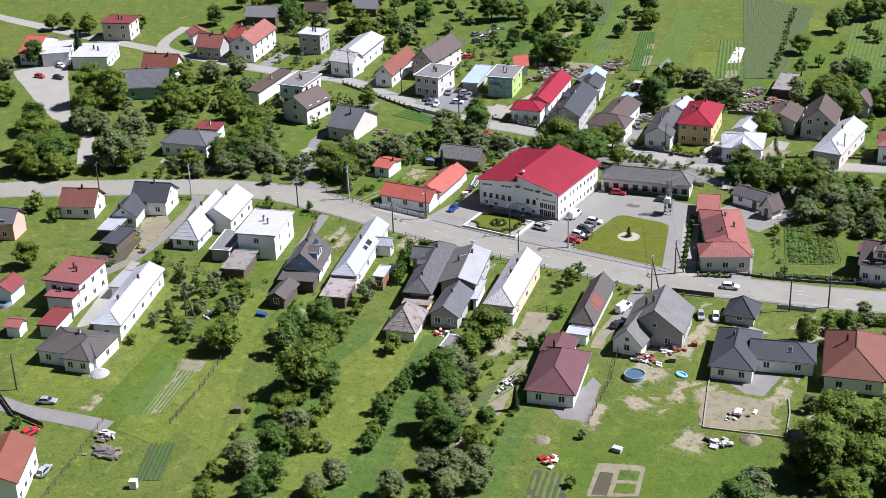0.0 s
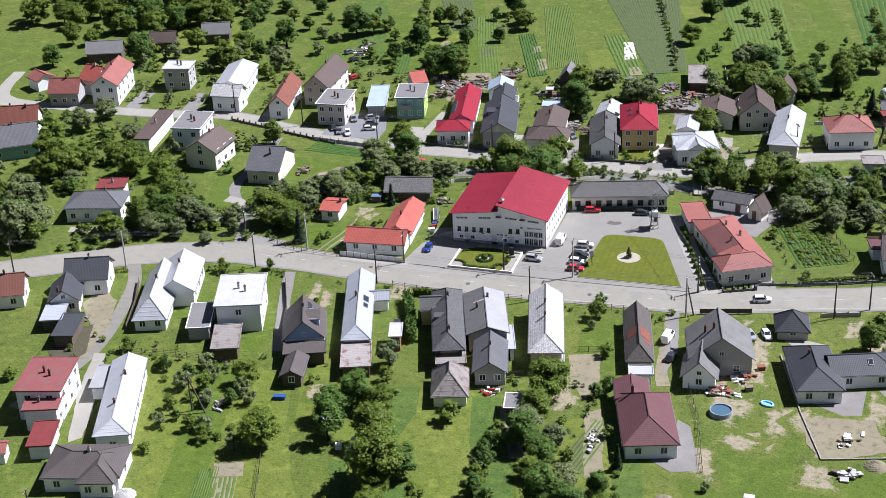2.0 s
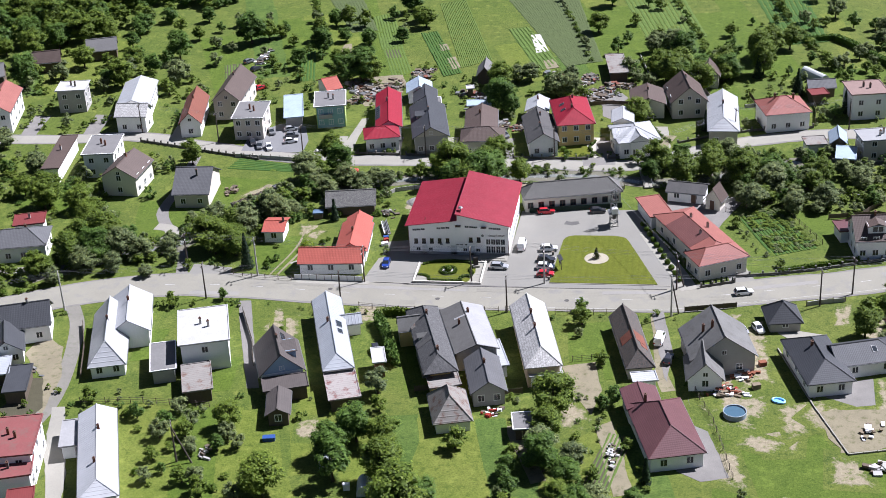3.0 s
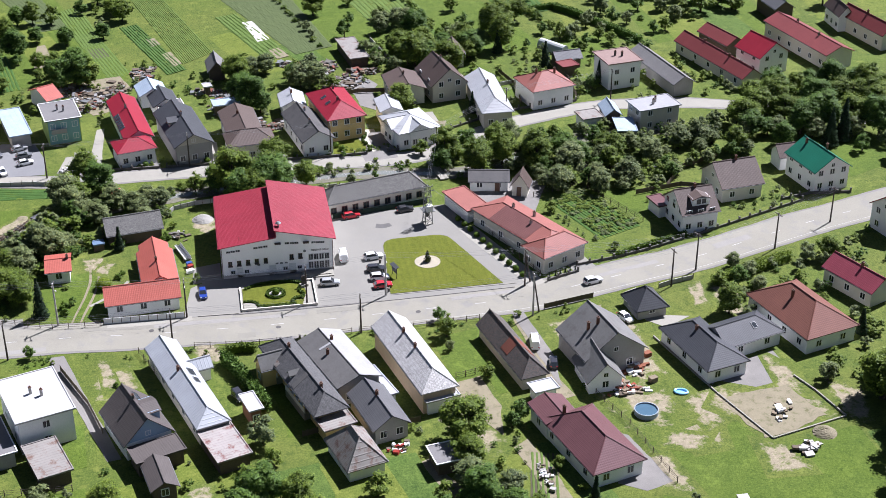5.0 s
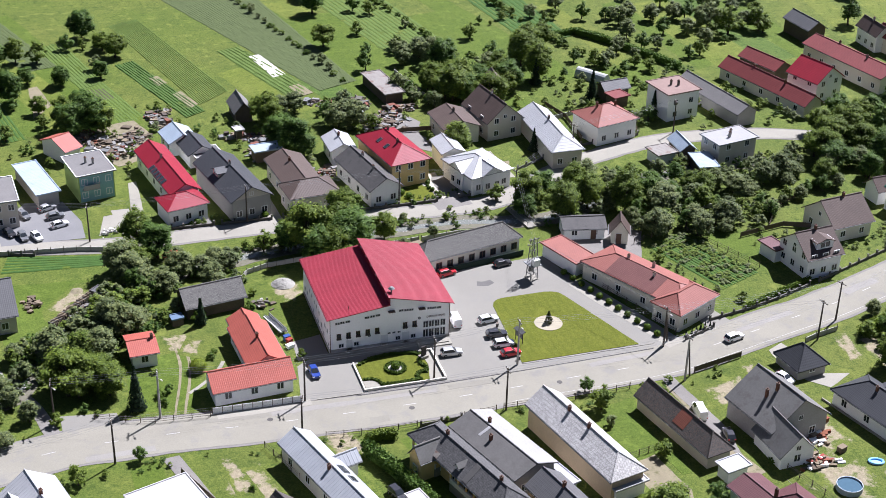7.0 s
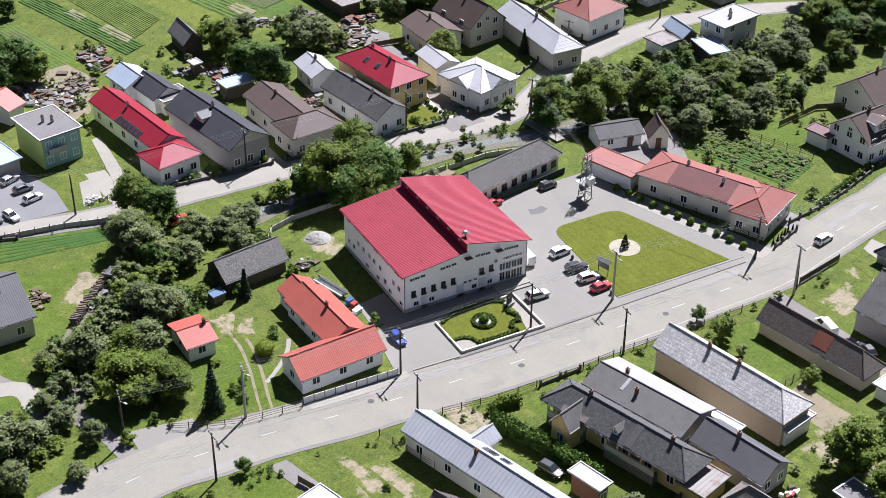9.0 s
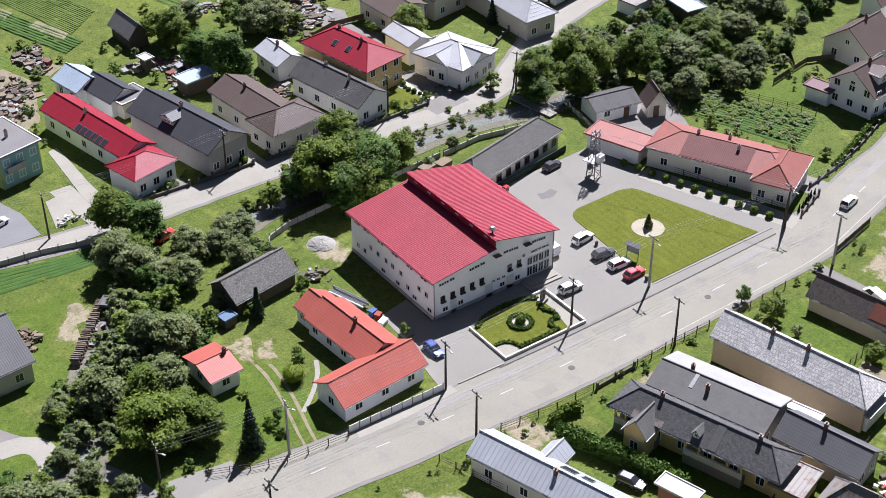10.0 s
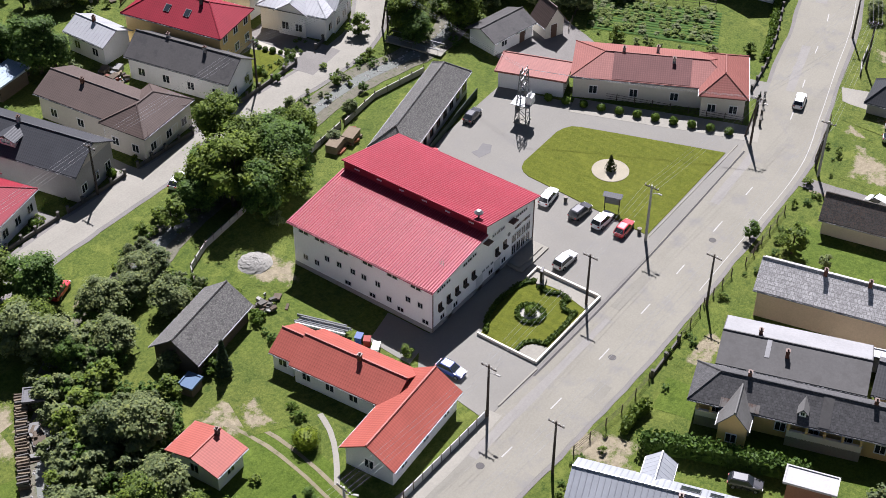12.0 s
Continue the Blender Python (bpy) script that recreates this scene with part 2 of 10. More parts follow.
R_GREY = roofing("grey_sheet", (0.1, 0.1, 0.102), "tile", 0.55)
R_GREYL = roofing("dark_grey_sheet", (0.098, 0.095, 0.09), "felt", 0.65, (0.078, 0.075, 0.07))
R_PALE = roofing("pale_sheet", (0.27, 0.268, 0.265), "felt", 0.5)
R_OLDGREY = roofing("weathered_grey_sheet", (0.135, 0.133, 0.125), "felt", 0.7, (0.1, 0.095, 0.087))
R_ROSE = roofing("rose_red_sheet", (0.21, 0.045, 0.06), "tile", 0.5)
R_SPECK = roofing("speckled_slate", (0.09, 0.087, 0.082), "slate", 0.8, (0.2, 0.195, 0.175))
R_SLATE = roofing("old_slate", (0.077, 0.076, 0.075), "slate", 0.8)
R_ETERNIT = roofing("fibre_cement_slate", (0.43, 0.42, 0.40), "slate", 0.8, (0.22, 0.21, 0.195))
R_WHITE = roofing("white_metal", (0.36, 0.365, 0.37), "seam", 0.35)
R_TIN = roofing("bare_tin", (0.33, 0.345, 0.36), "seam", 0.3)
R_RUST = roofing("rusted_tin", (0.21, 0.195, 0.175), "seam", 0.6, (0.115, 0.062, 0.045))
R_REDTIN = roofing("rust_red_tin", (0.27, 0.245, 0.225), "seam", 0.6, (0.12, 0.032, 0.026))
R_FLAT = roofing("flat_membrane", (0.37, 0.365, 0.355), "felt", 0.7)
R_FELT = roofing("grey_felt", (0.15, 0.145, 0.14), "felt", 0.85)
R_PINKFELT = roofing("faded_pink_felt", (0.21, 0.145, 0.125), "felt", 0.8)
# salmon tile darkened to carry the shade of the slope facing off the sun
R_SHADETILE = roofing("shaded_salmon_tile", (0.125, 0.052, 0.046), "tile", 0.7)
R_OLDDARK = roofing("old_dark_sheet", (0.072, 0.069, 0.066), "felt", 0.7, (0.05, 0.049, 0.048))
R_GREEN = roofing("green_metal", (0.015, 0.115, 0.07), "tile", 0.4)
R_BLUE = roofing("pale_blue_sheet", (0.31, 0.372, 0.434), "seam", 0.4)
R_OLDRUST = roofing("dark_rust_patch_tile", (0.066, 0.063, 0.058), "slate", 0.8, (0.118, 0.085, 0.068))
LEAF_DARK = leaves("dark_leaves", (0.066, 0.124, 0.024))
LEAF_MID = leaves("mid_leaves", (0.096, 0.148, 0.022))
LEAF_LIGHT = leaves("willow_leaves", (0.118, 0.158, 0.066))
LEAF_CONE = leaves("conifer_needles", (0.022, 0.04, 0.02), 0.8)
LEAF_GOLD = leaves("golden_leaves", (0.075, 0.115, 0.010))
LEAF_HEDGE = leaves("hedge_leaves", (0.062, 0.112, 0.013))


# ---- mesh helpers ----
def done(bm, name, mats):
    me = bpy.data.meshes.new(name)
    bmesh.ops.recalc_face_normals(bm, faces=bm.faces)
    bm.to_mesh(me)
    bm.free()
    for m in mats if isinstance(mats, (list, tuple)) else [mats]:
        me.materials.append(m)
    return me


def part(name, bm, material, parent, label="", m=None):
    ob = new(name, bm if isinstance(bm, bpy.types.Mesh) else done(bm, name, material))
    ob.parent = parent
    if m is not None:
        ob.matrix_basis = m
    if label:
        tagged(ob, label)
    return ob


def thing(name, label, category, m, group="", kind=""):
    ob = new(name)
    ob.empty_display_size = 0.5
    ob.matrix_basis = m
    return tagged(ob, label, category, group, kind)


def single(name, bm, material, label, category, m=None, group="", kind=""):
    ob = new(name, bm if isinstance(bm, bpy.types.Mesh) else done(bm, name, material))
    if m is not None:
        ob.matrix_basis = m
    return tagged(ob, label, category, group, kind)


def box(bm, c, s, rz=0.0, mi=0):
    cs, sn = math.cos(rz), math.sin(rz)
    vs = []
    for dz in (-0.5, 0.5):
        for dx, dy in ((-0.5, -0.5), (0.5, -0.5), (0.5, 0.5), (-0.5, 0.5)):
            x, y = dx * s[0], dy * s[1]
            vs.append(bm.verts.new((c[0] + cs * x - sn * y, c[1] + sn * x + cs * y, c[2] + dz * s[2])))
    for f in ((0, 3, 2, 1), (4, 5, 6, 7), (0, 1, 5, 4), (1, 2, 6, 5), (2, 3, 7, 6), (3, 0, 4, 7)):
        bm.faces.new([vs[i] for i in f]).material_index = mi


def tube(bm, a, b, ra, rb, n=8, mi=0, cap=True):
    a, b = Vector(a), Vector(b)
    q = (b - a).to_track_quat("Z", "Y")
    rings = []
    for p, r in ((a, ra), (b, rb)):
        rings.append([bm.verts.new(p + q @ Vector((r * math.cos(2 * math.pi * i / n), r * math.sin(2 * math.pi * i / n), 0))) for i in range(n)])
    for i in range(n):
        j = (i + 1) % n
        bm.faces.new((rings[0][i], rings[0][j], rings[1][j], rings[1][i])).material_index = mi
    if cap:
        bm.faces.new(rings[1]).material_index = mi
        bm.faces.new(list(reversed(rings[0]))).material_index = mi


def slab(bm, verts, faces, th, mi=0):
    """Top faces given by index, made solid by a copy th below and a rim."""
    top = [bm.verts.new(v) for v in verts]
    low = [bm.verts.new((v[0], v[1], v[2] - th)) for v in verts]
    edges = {}
    for f in faces:
        bm.faces.new([top[i] for i in f]).material_index = mi
        bm.faces.new([low[i] for i in reversed(f)]).material_index = mi
        for a, b in zip(f, f[1:] + f[:1]):
            if (b, a) in edges:
                edges.pop((b, a))
            else:
                edges[(a, b)] = 1
    for a, b in edges:
        bm.faces.new((top[a], low[a], low[b], top[b])).material_index = mi


def extrude_poly(bm, pts, z0, z1, mi=0):
    lo = [bm.verts.new((x, y, z0)) for x, y in pts]
    hi = [bm.verts.new((x, y, z1)) for x, y in pts]
    bm.faces.new(hi).material_index = mi
    bm.faces.new(list(reversed(lo))).material_index = mi
    n = len(pts)
    for i in range(n):
        bm.faces.new((lo[i], lo[(i + 1) % n], hi[(i + 1) % n], hi[i])).material_index = mi


def smooth_line(pts, step=2.0):
    """Catmull-Rom through plan points."""
    out, p = [], [Vector(q) for q in pts]
    p = [2 * p[0] - p[1], *p, 2 * p[-1] - p[-2]]
    for i in range(1, len(p) - 2):
        n = max(2, int((p[i + 1] - p[i]).length / step))
        for k in range(n):
            t = k / n
            out.append(0.5 * (2 * p[i] + (p[i + 1] - p[i - 1]) * t + (2 * p[i - 1] - 5 * p[i] + 4 * p[i + 1] - p[i + 2]) * t * t + (3 * p[i] - p[i - 1] - 3 * p[i + 1] + p[i + 2]) * t ** 3))
    out.append(p[-2])
    return out


def sway(x, y):
    """A smooth unevenness for edges, about -1 to 1."""
    return noise.noise((x * 0.11, y * 0.11, 3.0)) * 0.9 + noise.noise((x * 0.5, y * 0.5, 8.0)) * 0.45


def strip(bm, line, width, z, th=0.05, ragged=0.0, mi=0, shift=0.0):
    """A ribbon along a plan line, with thickness and optionally ragged edges."""
    n = len(line)
    vs = []
    for i, q in enumerate(line):
        d = (line[min(i + 1, n - 1)] - line[max(i - 1, 0)]).normalized()
        nx, ny = -d.y, d.x
        for s in (1, -1):
            w = width / 2 * s + shift + ragged * sway(q.x + 40 * s, q.y)
            vs.append((q.x + nx * w, q.y + ny * w, z))
    slab(bm, vs, [[2 * i + 1, 2 * i + 3, 2 * i + 2, 2 * i] for i in range(n - 1)], th, mi)


LAID = []      # plan boxes and heights of the ground sheets, so that no two lie in one plane
FOOT = []      # footprints of the buildings, plots and roads, where nothing is planted


def level(boxes, z):
    """The first height from z upwards, 4 mm apart from every sheet that may overlap."""
    while any(abs(z - h) < 0.0035 and b[0] < c[2] and c[0] < b[2] and b[1] < c[3] and c[1] < b[3] for b in boxes for c, h in LAID):
        z += 0.004
    LAID.extend((b, z) for b in boxes)
    return z


def plan_boxes(pts, run=0):
    pts = [(p[0], p[1]) for p in pts]
    groups = [pts[i:i + run + 1] for i in range(0, len(pts), run)] if run else [pts]
    return [(min(p[0] for p in g) - 1.5, min(p[1] for p in g) - 1.5, max(p[0] for p in g) + 1.5, max(p[1] for p in g) + 1.5) for g in groups]


def ribbon(name, pts, width, z, mat, label, category="road", ragged=0.12, kind="structure", shift=0.0):
    bm = bmesh.new()
    line = smooth_line(pts)
    z = level(plan_boxes(line, 8), z)
    strip(bm, line, width, z, 0.2, ragged, 0, shift)
    if category in ("road", "stream"):
        FOOT.extend((p.x, p.y, 0.0, 0.0, 0.0, width / 2) for p in line[::2])
    return single(name, bm, mat, label, category, None, "", kind)


def sheet(name, pts, z, mat, label, category, ragged=0.25, kind="structure"):
    """A flat patch of ground with a slightly uneven outline."""
    out = []
    for i, a in enumerate(pts):
        b = pts[(i + 1) % len(pts)]
        n = max(1, int(math.dist(a, b) / 1.5))
        for k in range(n):
            t = k / n
            r = ragged if k else ragged * 0.3
            x, y = a[0] + (b[0] - a[0]) * t, a[1] + (b[1] - a[1]) * t
            out.append((x + 1.4 * r * sway(x, y + 31), y + 1.4 * r * sway(x + 57, y)))
    bm = bmesh.new()
    z = level(plan_boxes(out), z)
    extrude_poly(bm, out, z - 0.2, z)
    bmesh.ops.triangulate(bm, faces=[f for f in bm.faces if len(f.verts) > 4])
    return single(name, bm, mat, label, category, None, "", kind)


# ---- windows, doors, chimneys ----
def window_meshes(frame_mat, tag):
    """A two-light window frame in one piece, its sill and its glass, 1 x 1 m, facing -y."""
    bm = bmesh.new()
    xs, zs = (-0.55, -0.45, -0.035, 0.035, 0.45, 0.55), (-0.55, -0.45, 0.45, 0.55)
    vs = [(x, z, 0.0) for z in zs for x in xs]
    fs = [[j * 6 + i, j * 6 + i + 1, j * 6 + i + 7, j * 6 + i + 6] for j in range(3) for i in range(5) if not (j == 1 and i in (1, 3))]
    slab(bm, vs, fs, 0.1)
    for v in bm.verts:
        v.co = (v.co.x, -0.05 - v.co.z, v.co.y)
    fr = done(bm, "window_" + tag, frame_mat)
    bm = bmesh.new()
    box(bm, (0, 0, 0), (0.95, 0.05, 0.95))
    return fr, done(bm, "pane_" + tag, GLASS)


WIN = {"white": window_meshes(FRAME, "white"), "brown": window_meshes(DARKFRAME, "brown")}
SIDES = {"r": 0, "p": 90, "l": 180, "m": -90}


def put_window(parent, x, y, z, rz, w=1.1, h=1.25, style="white"):
    fr, pane = WIN[style]
    ob = part("window", fr, None, parent, "", pose(x, y, z, 0, 0, rz) @ Matrix.Diagonal((w, 1, h, 1)))
    part("pane", pane, None, ob)


def put_door(parent, x, y, rz, mat=None, w=1.0, h=2.1):
    bm = bmesh.new()
    box(bm, (0, 0, h / 2), (w + 0.16, 0.1, h + 0.1))
    ob = part("door", bm, FRAME, parent, "", pose(x, y, 0.05, 0, 0, rz))
    bm = bmesh.new()
    box(bm, (0, -0.05, h / 2), (w, 0.06, h))
    box(bm, (w * 0.38, -0.1, h / 2), (0.12, 0.05, 0.04))
    part("door_leaf", bm, mat or DARKFRAME, ob)


def put_chimney(parent, x, y, z0, z1, mat=None, s=0.4):
    bm = bmesh.new()
    box(bm, (0, 0, (z1 + z0) / 2), (s, s, z1 - z0))
    ch = part("chimney", bm, mat or BRICKY, parent, "", pose(x, y, 0))
    bm = bmesh.new()
    box(bm, (0, 0, z1 + 0.05), (s + 0.1, s + 0.1, 0.08))
    box(bm, (0, 0, z1 + 0.2), (s * 0.45, s * 0.45, 0.22))
    part("chimney_cap", bm, DARKFRAME, ch)


def roof_height(x, y, L, W, he, hr, kind):
    if kind == "flat":
        return he
    return he + (hr - he) * max(0.0, 1 - abs(y) / (W / 2))


def gable_house(parent, L, W, he, hr, kind, roof, wall, ov=0.45, gable_wall=None, th=0.16):
    """Wall and roof of one rectangular volume round the local origin; the ridge runs along x. L and W reach to the eaves."""
    l, w = L / 2 - ov, W / 2 - ov
    bm = bmesh.new()
    if kind == "flat":
        extrude_poly(bm, [(-l, -w), (l, -w), (l, w), (-l, w)], 0, he - 0.02 - th)
        part("wall", bm, wall, parent)
        bm = bmesh.new()
        slab(bm, [(-L / 2, -W / 2, he), (L / 2, -W / 2, he), (L / 2, W / 2, he), (-L / 2, W / 2, he)], [[0, 1, 2, 3]], th)
        ro = part("roof", bm, roof, parent)
        bm = bmesh.new()
        out, inn = [(-L / 2, -W / 2), (L / 2, -W / 2), (L / 2, W / 2), (-L / 2, W / 2)], [(-L / 2 + 0.16, -W / 2 + 0.16), (L / 2 - 0.16, -W / 2 + 0.16), (L / 2 - 0.16, W / 2 - 0.16), (-L / 2 + 0.16, W / 2 - 0.16)]
        slab(bm, [(x, y, he + 0.12) for x, y in out + inn], [[i, (i + 1) % 4, 4 + (i + 1) % 4, 4 + i] for i in range(4)], 0.116)
        part("roof_edge", bm, FRAME if roof is R_FELT else roof, ro)
        return
    hm, hp = kind in ("hip", "hipm"), kind in ("hip", "hipp")
    ins = min(W * 0.475, L * 0.48)
    slope = (hr - he) / (W / 2)
    top = he + slope * ov - th - 0.03
    pk = hr - th - 0.05
    ends = []
    for s, hip in ((-1, hm), (1, hp)):
        ends.append([(s * l, -w, 0), (s * l, -w, top), (s * l, 0, top if hip else pk), (s * l, w, top), (s * l, w, 0)])
    a = [bm.verts.new(v) for v in ends[0]]
    b = [bm.verts.new(v) for v in ends[1]]
    bm.faces.new(a)
    bm.faces.new(list(reversed(b)))
    for i in range(5):
        j = (i + 1) % 5
        bm.faces.new((a[i], b[i], b[j], a[j]))
    part("wall", bm, wall, parent)
    if gable_wall:
        for s, hip in ((-1, hm), (1, hp)):
            if not hip:
                bm = bmesh.new()
                pts = [(-w + 0.05, he + 0.1), (w - 0.05, he + 0.1), (0, pk - 0.1)]
                f0 = [bm.verts.new((s * (l + 0.03), y, z)) for y, z in pts]
                f1 = [bm.verts.new((s * (l - 0.05), y, z)) for y, z in pts]
                bm.faces.new(f0)
                bm.faces.new(f1)
                for i in range(3):
                    bm.faces.new((f0[i], f0[(i + 1) % 3], f1[(i + 1) % 3], f1[i]))
                part("gable_boarding", bm, gable_wall, parent)
    xm, xp = -L / 2 + (ins if hm else 0), L / 2 - (ins if hp else 0)
    v = [(-L / 2, -W / 2, he), (L / 2, -W / 2, he), (L / 2, W / 2, he), (-L / 2, W / 2, he), (xm, 0, hr), (xp, 0, hr)]
    f = [[0, 1, 5, 4], [2, 3, 4, 5]]
    if hm:
        f.append([3, 0, 4])
    if hp:
        f.append([1, 2, 5])
    bm = bmesh.new()
    slab(bm, v, f, th)
    roof_ob = part("roof", bm, roof, parent)
    bm = bmesh.new()
    tube(bm, (xm, 0, hr + 0.0), (xp, 0, hr + 0.0), 0.13, 0.13, 6)
    for s, hip, xe in ((-1, hm, xm), (1, hp, xp)):
        if hip:
            for t in (-1, 1):
                tube(bm, (xe, 0, hr), (s * L / 2, t * W / 2, he), 0.1, 0.1, 5)
    part("ridge_cap", bm, roof, roof_ob)
    for t in (-1, 1):
        bm = bmesh.new()
        tube(bm, (-L / 2, t * (W / 2 + 0.05), he - th), (L / 2, t * (W / 2 + 0.05), he - th), 0.07, 0.07, 6)
        part("gutter", bm, STEEL, roof_ob)


def house(name, label, x, y, rot, L, W, he, hr, kind, roof, wall, win="", storeys=1, chim=(), gable_wall=None, category="house", frame_style="white", ov=0.45, door=""):
    """win: how many windows a storey on each side, e.g. "m2r3"; chim: (along, across) as shares of the half sizes."""
    h = thing(name, label, category, pose(x, y, 0, 0, 0, rot))
    FOOT.append((x, y, radians(rot), L / 2, W / 2, 0.0))
    gable_house(h, L, W, he, hr, kind, roof, wall, ov, gable_wall)
    l, w = L / 2 - ov, W / 2 - ov
    step = 2.75
    for s, n in zip(win[::2], win[1::2]):
        n = int(n)
        half = w if s in "mp" else l
        for k in range(n):
            u = -half + 2 * half * (k + 0.5) / n
            for st in range(storeys):
                z = 1.55 + step * st
                if s == "r":
                    put_window(h, u, -w, z, 0, style=frame_style)
                elif s == "l":
                    put_window(h, u, w, z, 180, style=frame_style)
                elif s == "m":
                    put_window(h, -l, u, z, -90, style=frame_style)
                else:
                    put_window(h, l, u, z, 90, style=frame_style)
        if s in "mp" and kind in ("gable", "hipm", "hipp") and not (kind == "hip" + s) and hr - he > 2.4:
            put_window(h, (-l if s == "m" else l), 0, he + 0.9, SIDES[s], 0.8, 0.8, frame_style)
    for s in door:
        if s == "r":
            put_door(h, l * 0.45, -w, 0)
        elif s == "l":
            put_door(h, l * 0.45, w, 180)
        elif s == "m":
            put_door(h, -l, w * 0.1, -90)
        else:
            put_door(h, l, w * 0.1, 90)
    for cx, cy in chim:
        px, py = cx * L / 2, cy * W / 2
        z = roof_height(px, py, L, W, he, hr, kind)
        put_chimney(h, px, py, z - 0.5, min(max(z + 0.7, hr + 0.3), z + 1.3) if kind != "flat" else he + 1.1, (BRICKY, GREYWALL, OLDCONCRETE, BRICKY)[int(x * 7) % 4])
    return h


def dormer(h, L, W, he, hr, along, side, w, roof, wall, up=0.55):
    """A gabled dormer on one slope (side 1: +y) of a house made by house()."""
    y0 = side * W / 2 * (1 - up * 0.55)
    zb = he + (hr - he) * up * 0.55
    zt = he + (hr - he) * min(0.95, up + 0.3)
    yb = side * W / 2 * 0.12
    d = part("dormer", _dormer_box(w, y0, yb, zb - 0.3, zt - 0.35), wall, h, "", pose(along * L / 2, 0, 0))
    bm = bmesh.new()
    o = side * 0.3
    slab(bm, [(-w / 2 - 0.25, y0 + o, zt - 0.45), (0, y0 + o, zt + 0.25), (w / 2 + 0.25, y0 + o, zt - 0.45), (-w / 2 - 0.25, yb, zt - 0.45), (0, yb, zt + 0.25), (w / 2 + 0.25, yb, zt - 0.45)], [[0, 1, 4, 3], [1, 2, 5, 4]], 0.12)
    part("dormer_roof", bm, roof, d)
    fr, pane = WIN["white"]
    ob = part("dormer_window", fr, None, d, "", pose(0, y0, (zb + zt) / 2 - 0.1, 0, 0, 0 if side < 0 else 180) @ Matrix.Diagonal((w * 0.6, 1, max(0.5, zt - zb - 0.7), 1)))
    pn = part("dormer_pane", pane, None, d, "", ob.matrix_basis.copy())


def _dormer_box(w, y0, yb, z0, z1):
    bm = bmesh.new()
    box(bm, (0, (y0 + yb) / 2, (z0 + z1) / 2), (w, abs(y0 - yb), z1 - z0))
    return bm


def skylight(h, L, W, he, hr, along, up, side, w=0.9, l=1.2):
    """A roof window lying in one slope."""
    a = math.degrees(math.atan2(hr - he, W / 2)) * side * -1
    y = side * W / 2 * (1 - up)
    bm = bmesh.new()
    box(bm, (0, 0, 0), (w, l, 0.12))
    ob = part("skylight", bm, STEEL, h, "", pose(along * L / 2, y, he + (hr - he) * up + 0.06, a))
    bm = bmesh.new()
    box(bm, (0, 0, 0.05), (w - 0.14, l - 0.14, 0.06))
    part("skylight_pane", bm, GLASS, ob)


def roof_patch(h, L, W, he, hr, along, up, side, w, l, mat, name="roof_patch", label=""):
    """Replaced sheets or tiles on one slope; also its sun or shade as colour."""
    a = math.degrees(math.atan2(hr - he, W / 2)) * side * -1
    bm = bmesh.new()
    box(bm, (0, 0, 0), (w, l, 0.05))
    part(name, bm, mat, h, label, pose(along * L / 2, side * W / 2 * (1 - up), he + (hr - he) * up + 0.02, a))


def patch(name, pts, label, category="bare ground", z=0.026, inset=0.45):
    """Bare ground that frays into the grass: full in the middle, none at the rim."""
    c = Vector((sum(p[0] for p in pts) / len(pts), sum(p[1] for p in pts) / len(pts)))
    rim = []
    for i, p in enumerate(pts):
        q = pts[(i + 1) % len(pts)]
        n = max(1, int(math.dist(p, q) / 1.5))
        rim += [Vector(p).lerp(Vector(q), k / n) for k in range(n)]
    me = bpy.data.meshes.new(name)
    z = level(plan_boxes([c + (p - c) * 1.25 for p in rim]), z)
    rings = [1.25, 1.0, 1.0 - inset, 0.0]
    n = len(rim)
    vs = [(*(c + (p - c) * k), z) for k in rings[:3] for p in rim] + [(c.x, c.y, z)]
    fs = [(j * n + i, j * n + (i + 1) % n, (j + 1) * n + (i + 1) % n, (j + 1) * n + i) for j in range(2) for i in range(n)]
    fs += [(2 * n + i, 2 * n + (i + 1) % n, 3 * n) for i in range(n)]
    me.from_pydata(vs, [], fs)
    at = me.attributes.new("bare", "FLOAT", "POINT")
    at.data.foreach_set("value", [0.0] * n + [0.32] * n + [0.95] * (n + 1))
    me.materials.append(BARE)
    return single(name, me, None, label, category, None, "", "structure")


# ---- ground, roads, yards ----
bm = bmesh.new()
N = 36
for i in range(N + 1):
    for j in range(N + 1):
        u, v = 2 * i / N - 1, 2 * j / N - 1
        bm.verts.new((1500 * u * abs(u), 1500 * v * abs(v), 0))
bm.verts.ensure_lookup_table()
for i in range(N):
    for j in range(N):
        a = i * (N + 1) + j
        bm.faces.new([bm.verts[k] for k in (a, a + N + 1, a + N + 2, a + 1)])
single("ground", bm, GRASS, "green village meadow with dry and lush patches", "ground", None, "", "structure")

MAIN = [(-260, -130), (-170, -85), (-107, -44.5), (-83, -31), (-62, -20), (-45, -15.3), (-28, -15), (-12, -16.2), (10, -16.8), (35, -16.3), (52, -15.6), (64, -12.8), (76, -9.6), (88, -6.5), (100, -2.2), (114, 2.8), (128, 7), (145, 13), (190, 30), (300, 70)]
ribbon("road", MAIN, 8.6, 0.06, ASPHALT, "worn pale grey asphalt main street of the village", ragged=0.25)
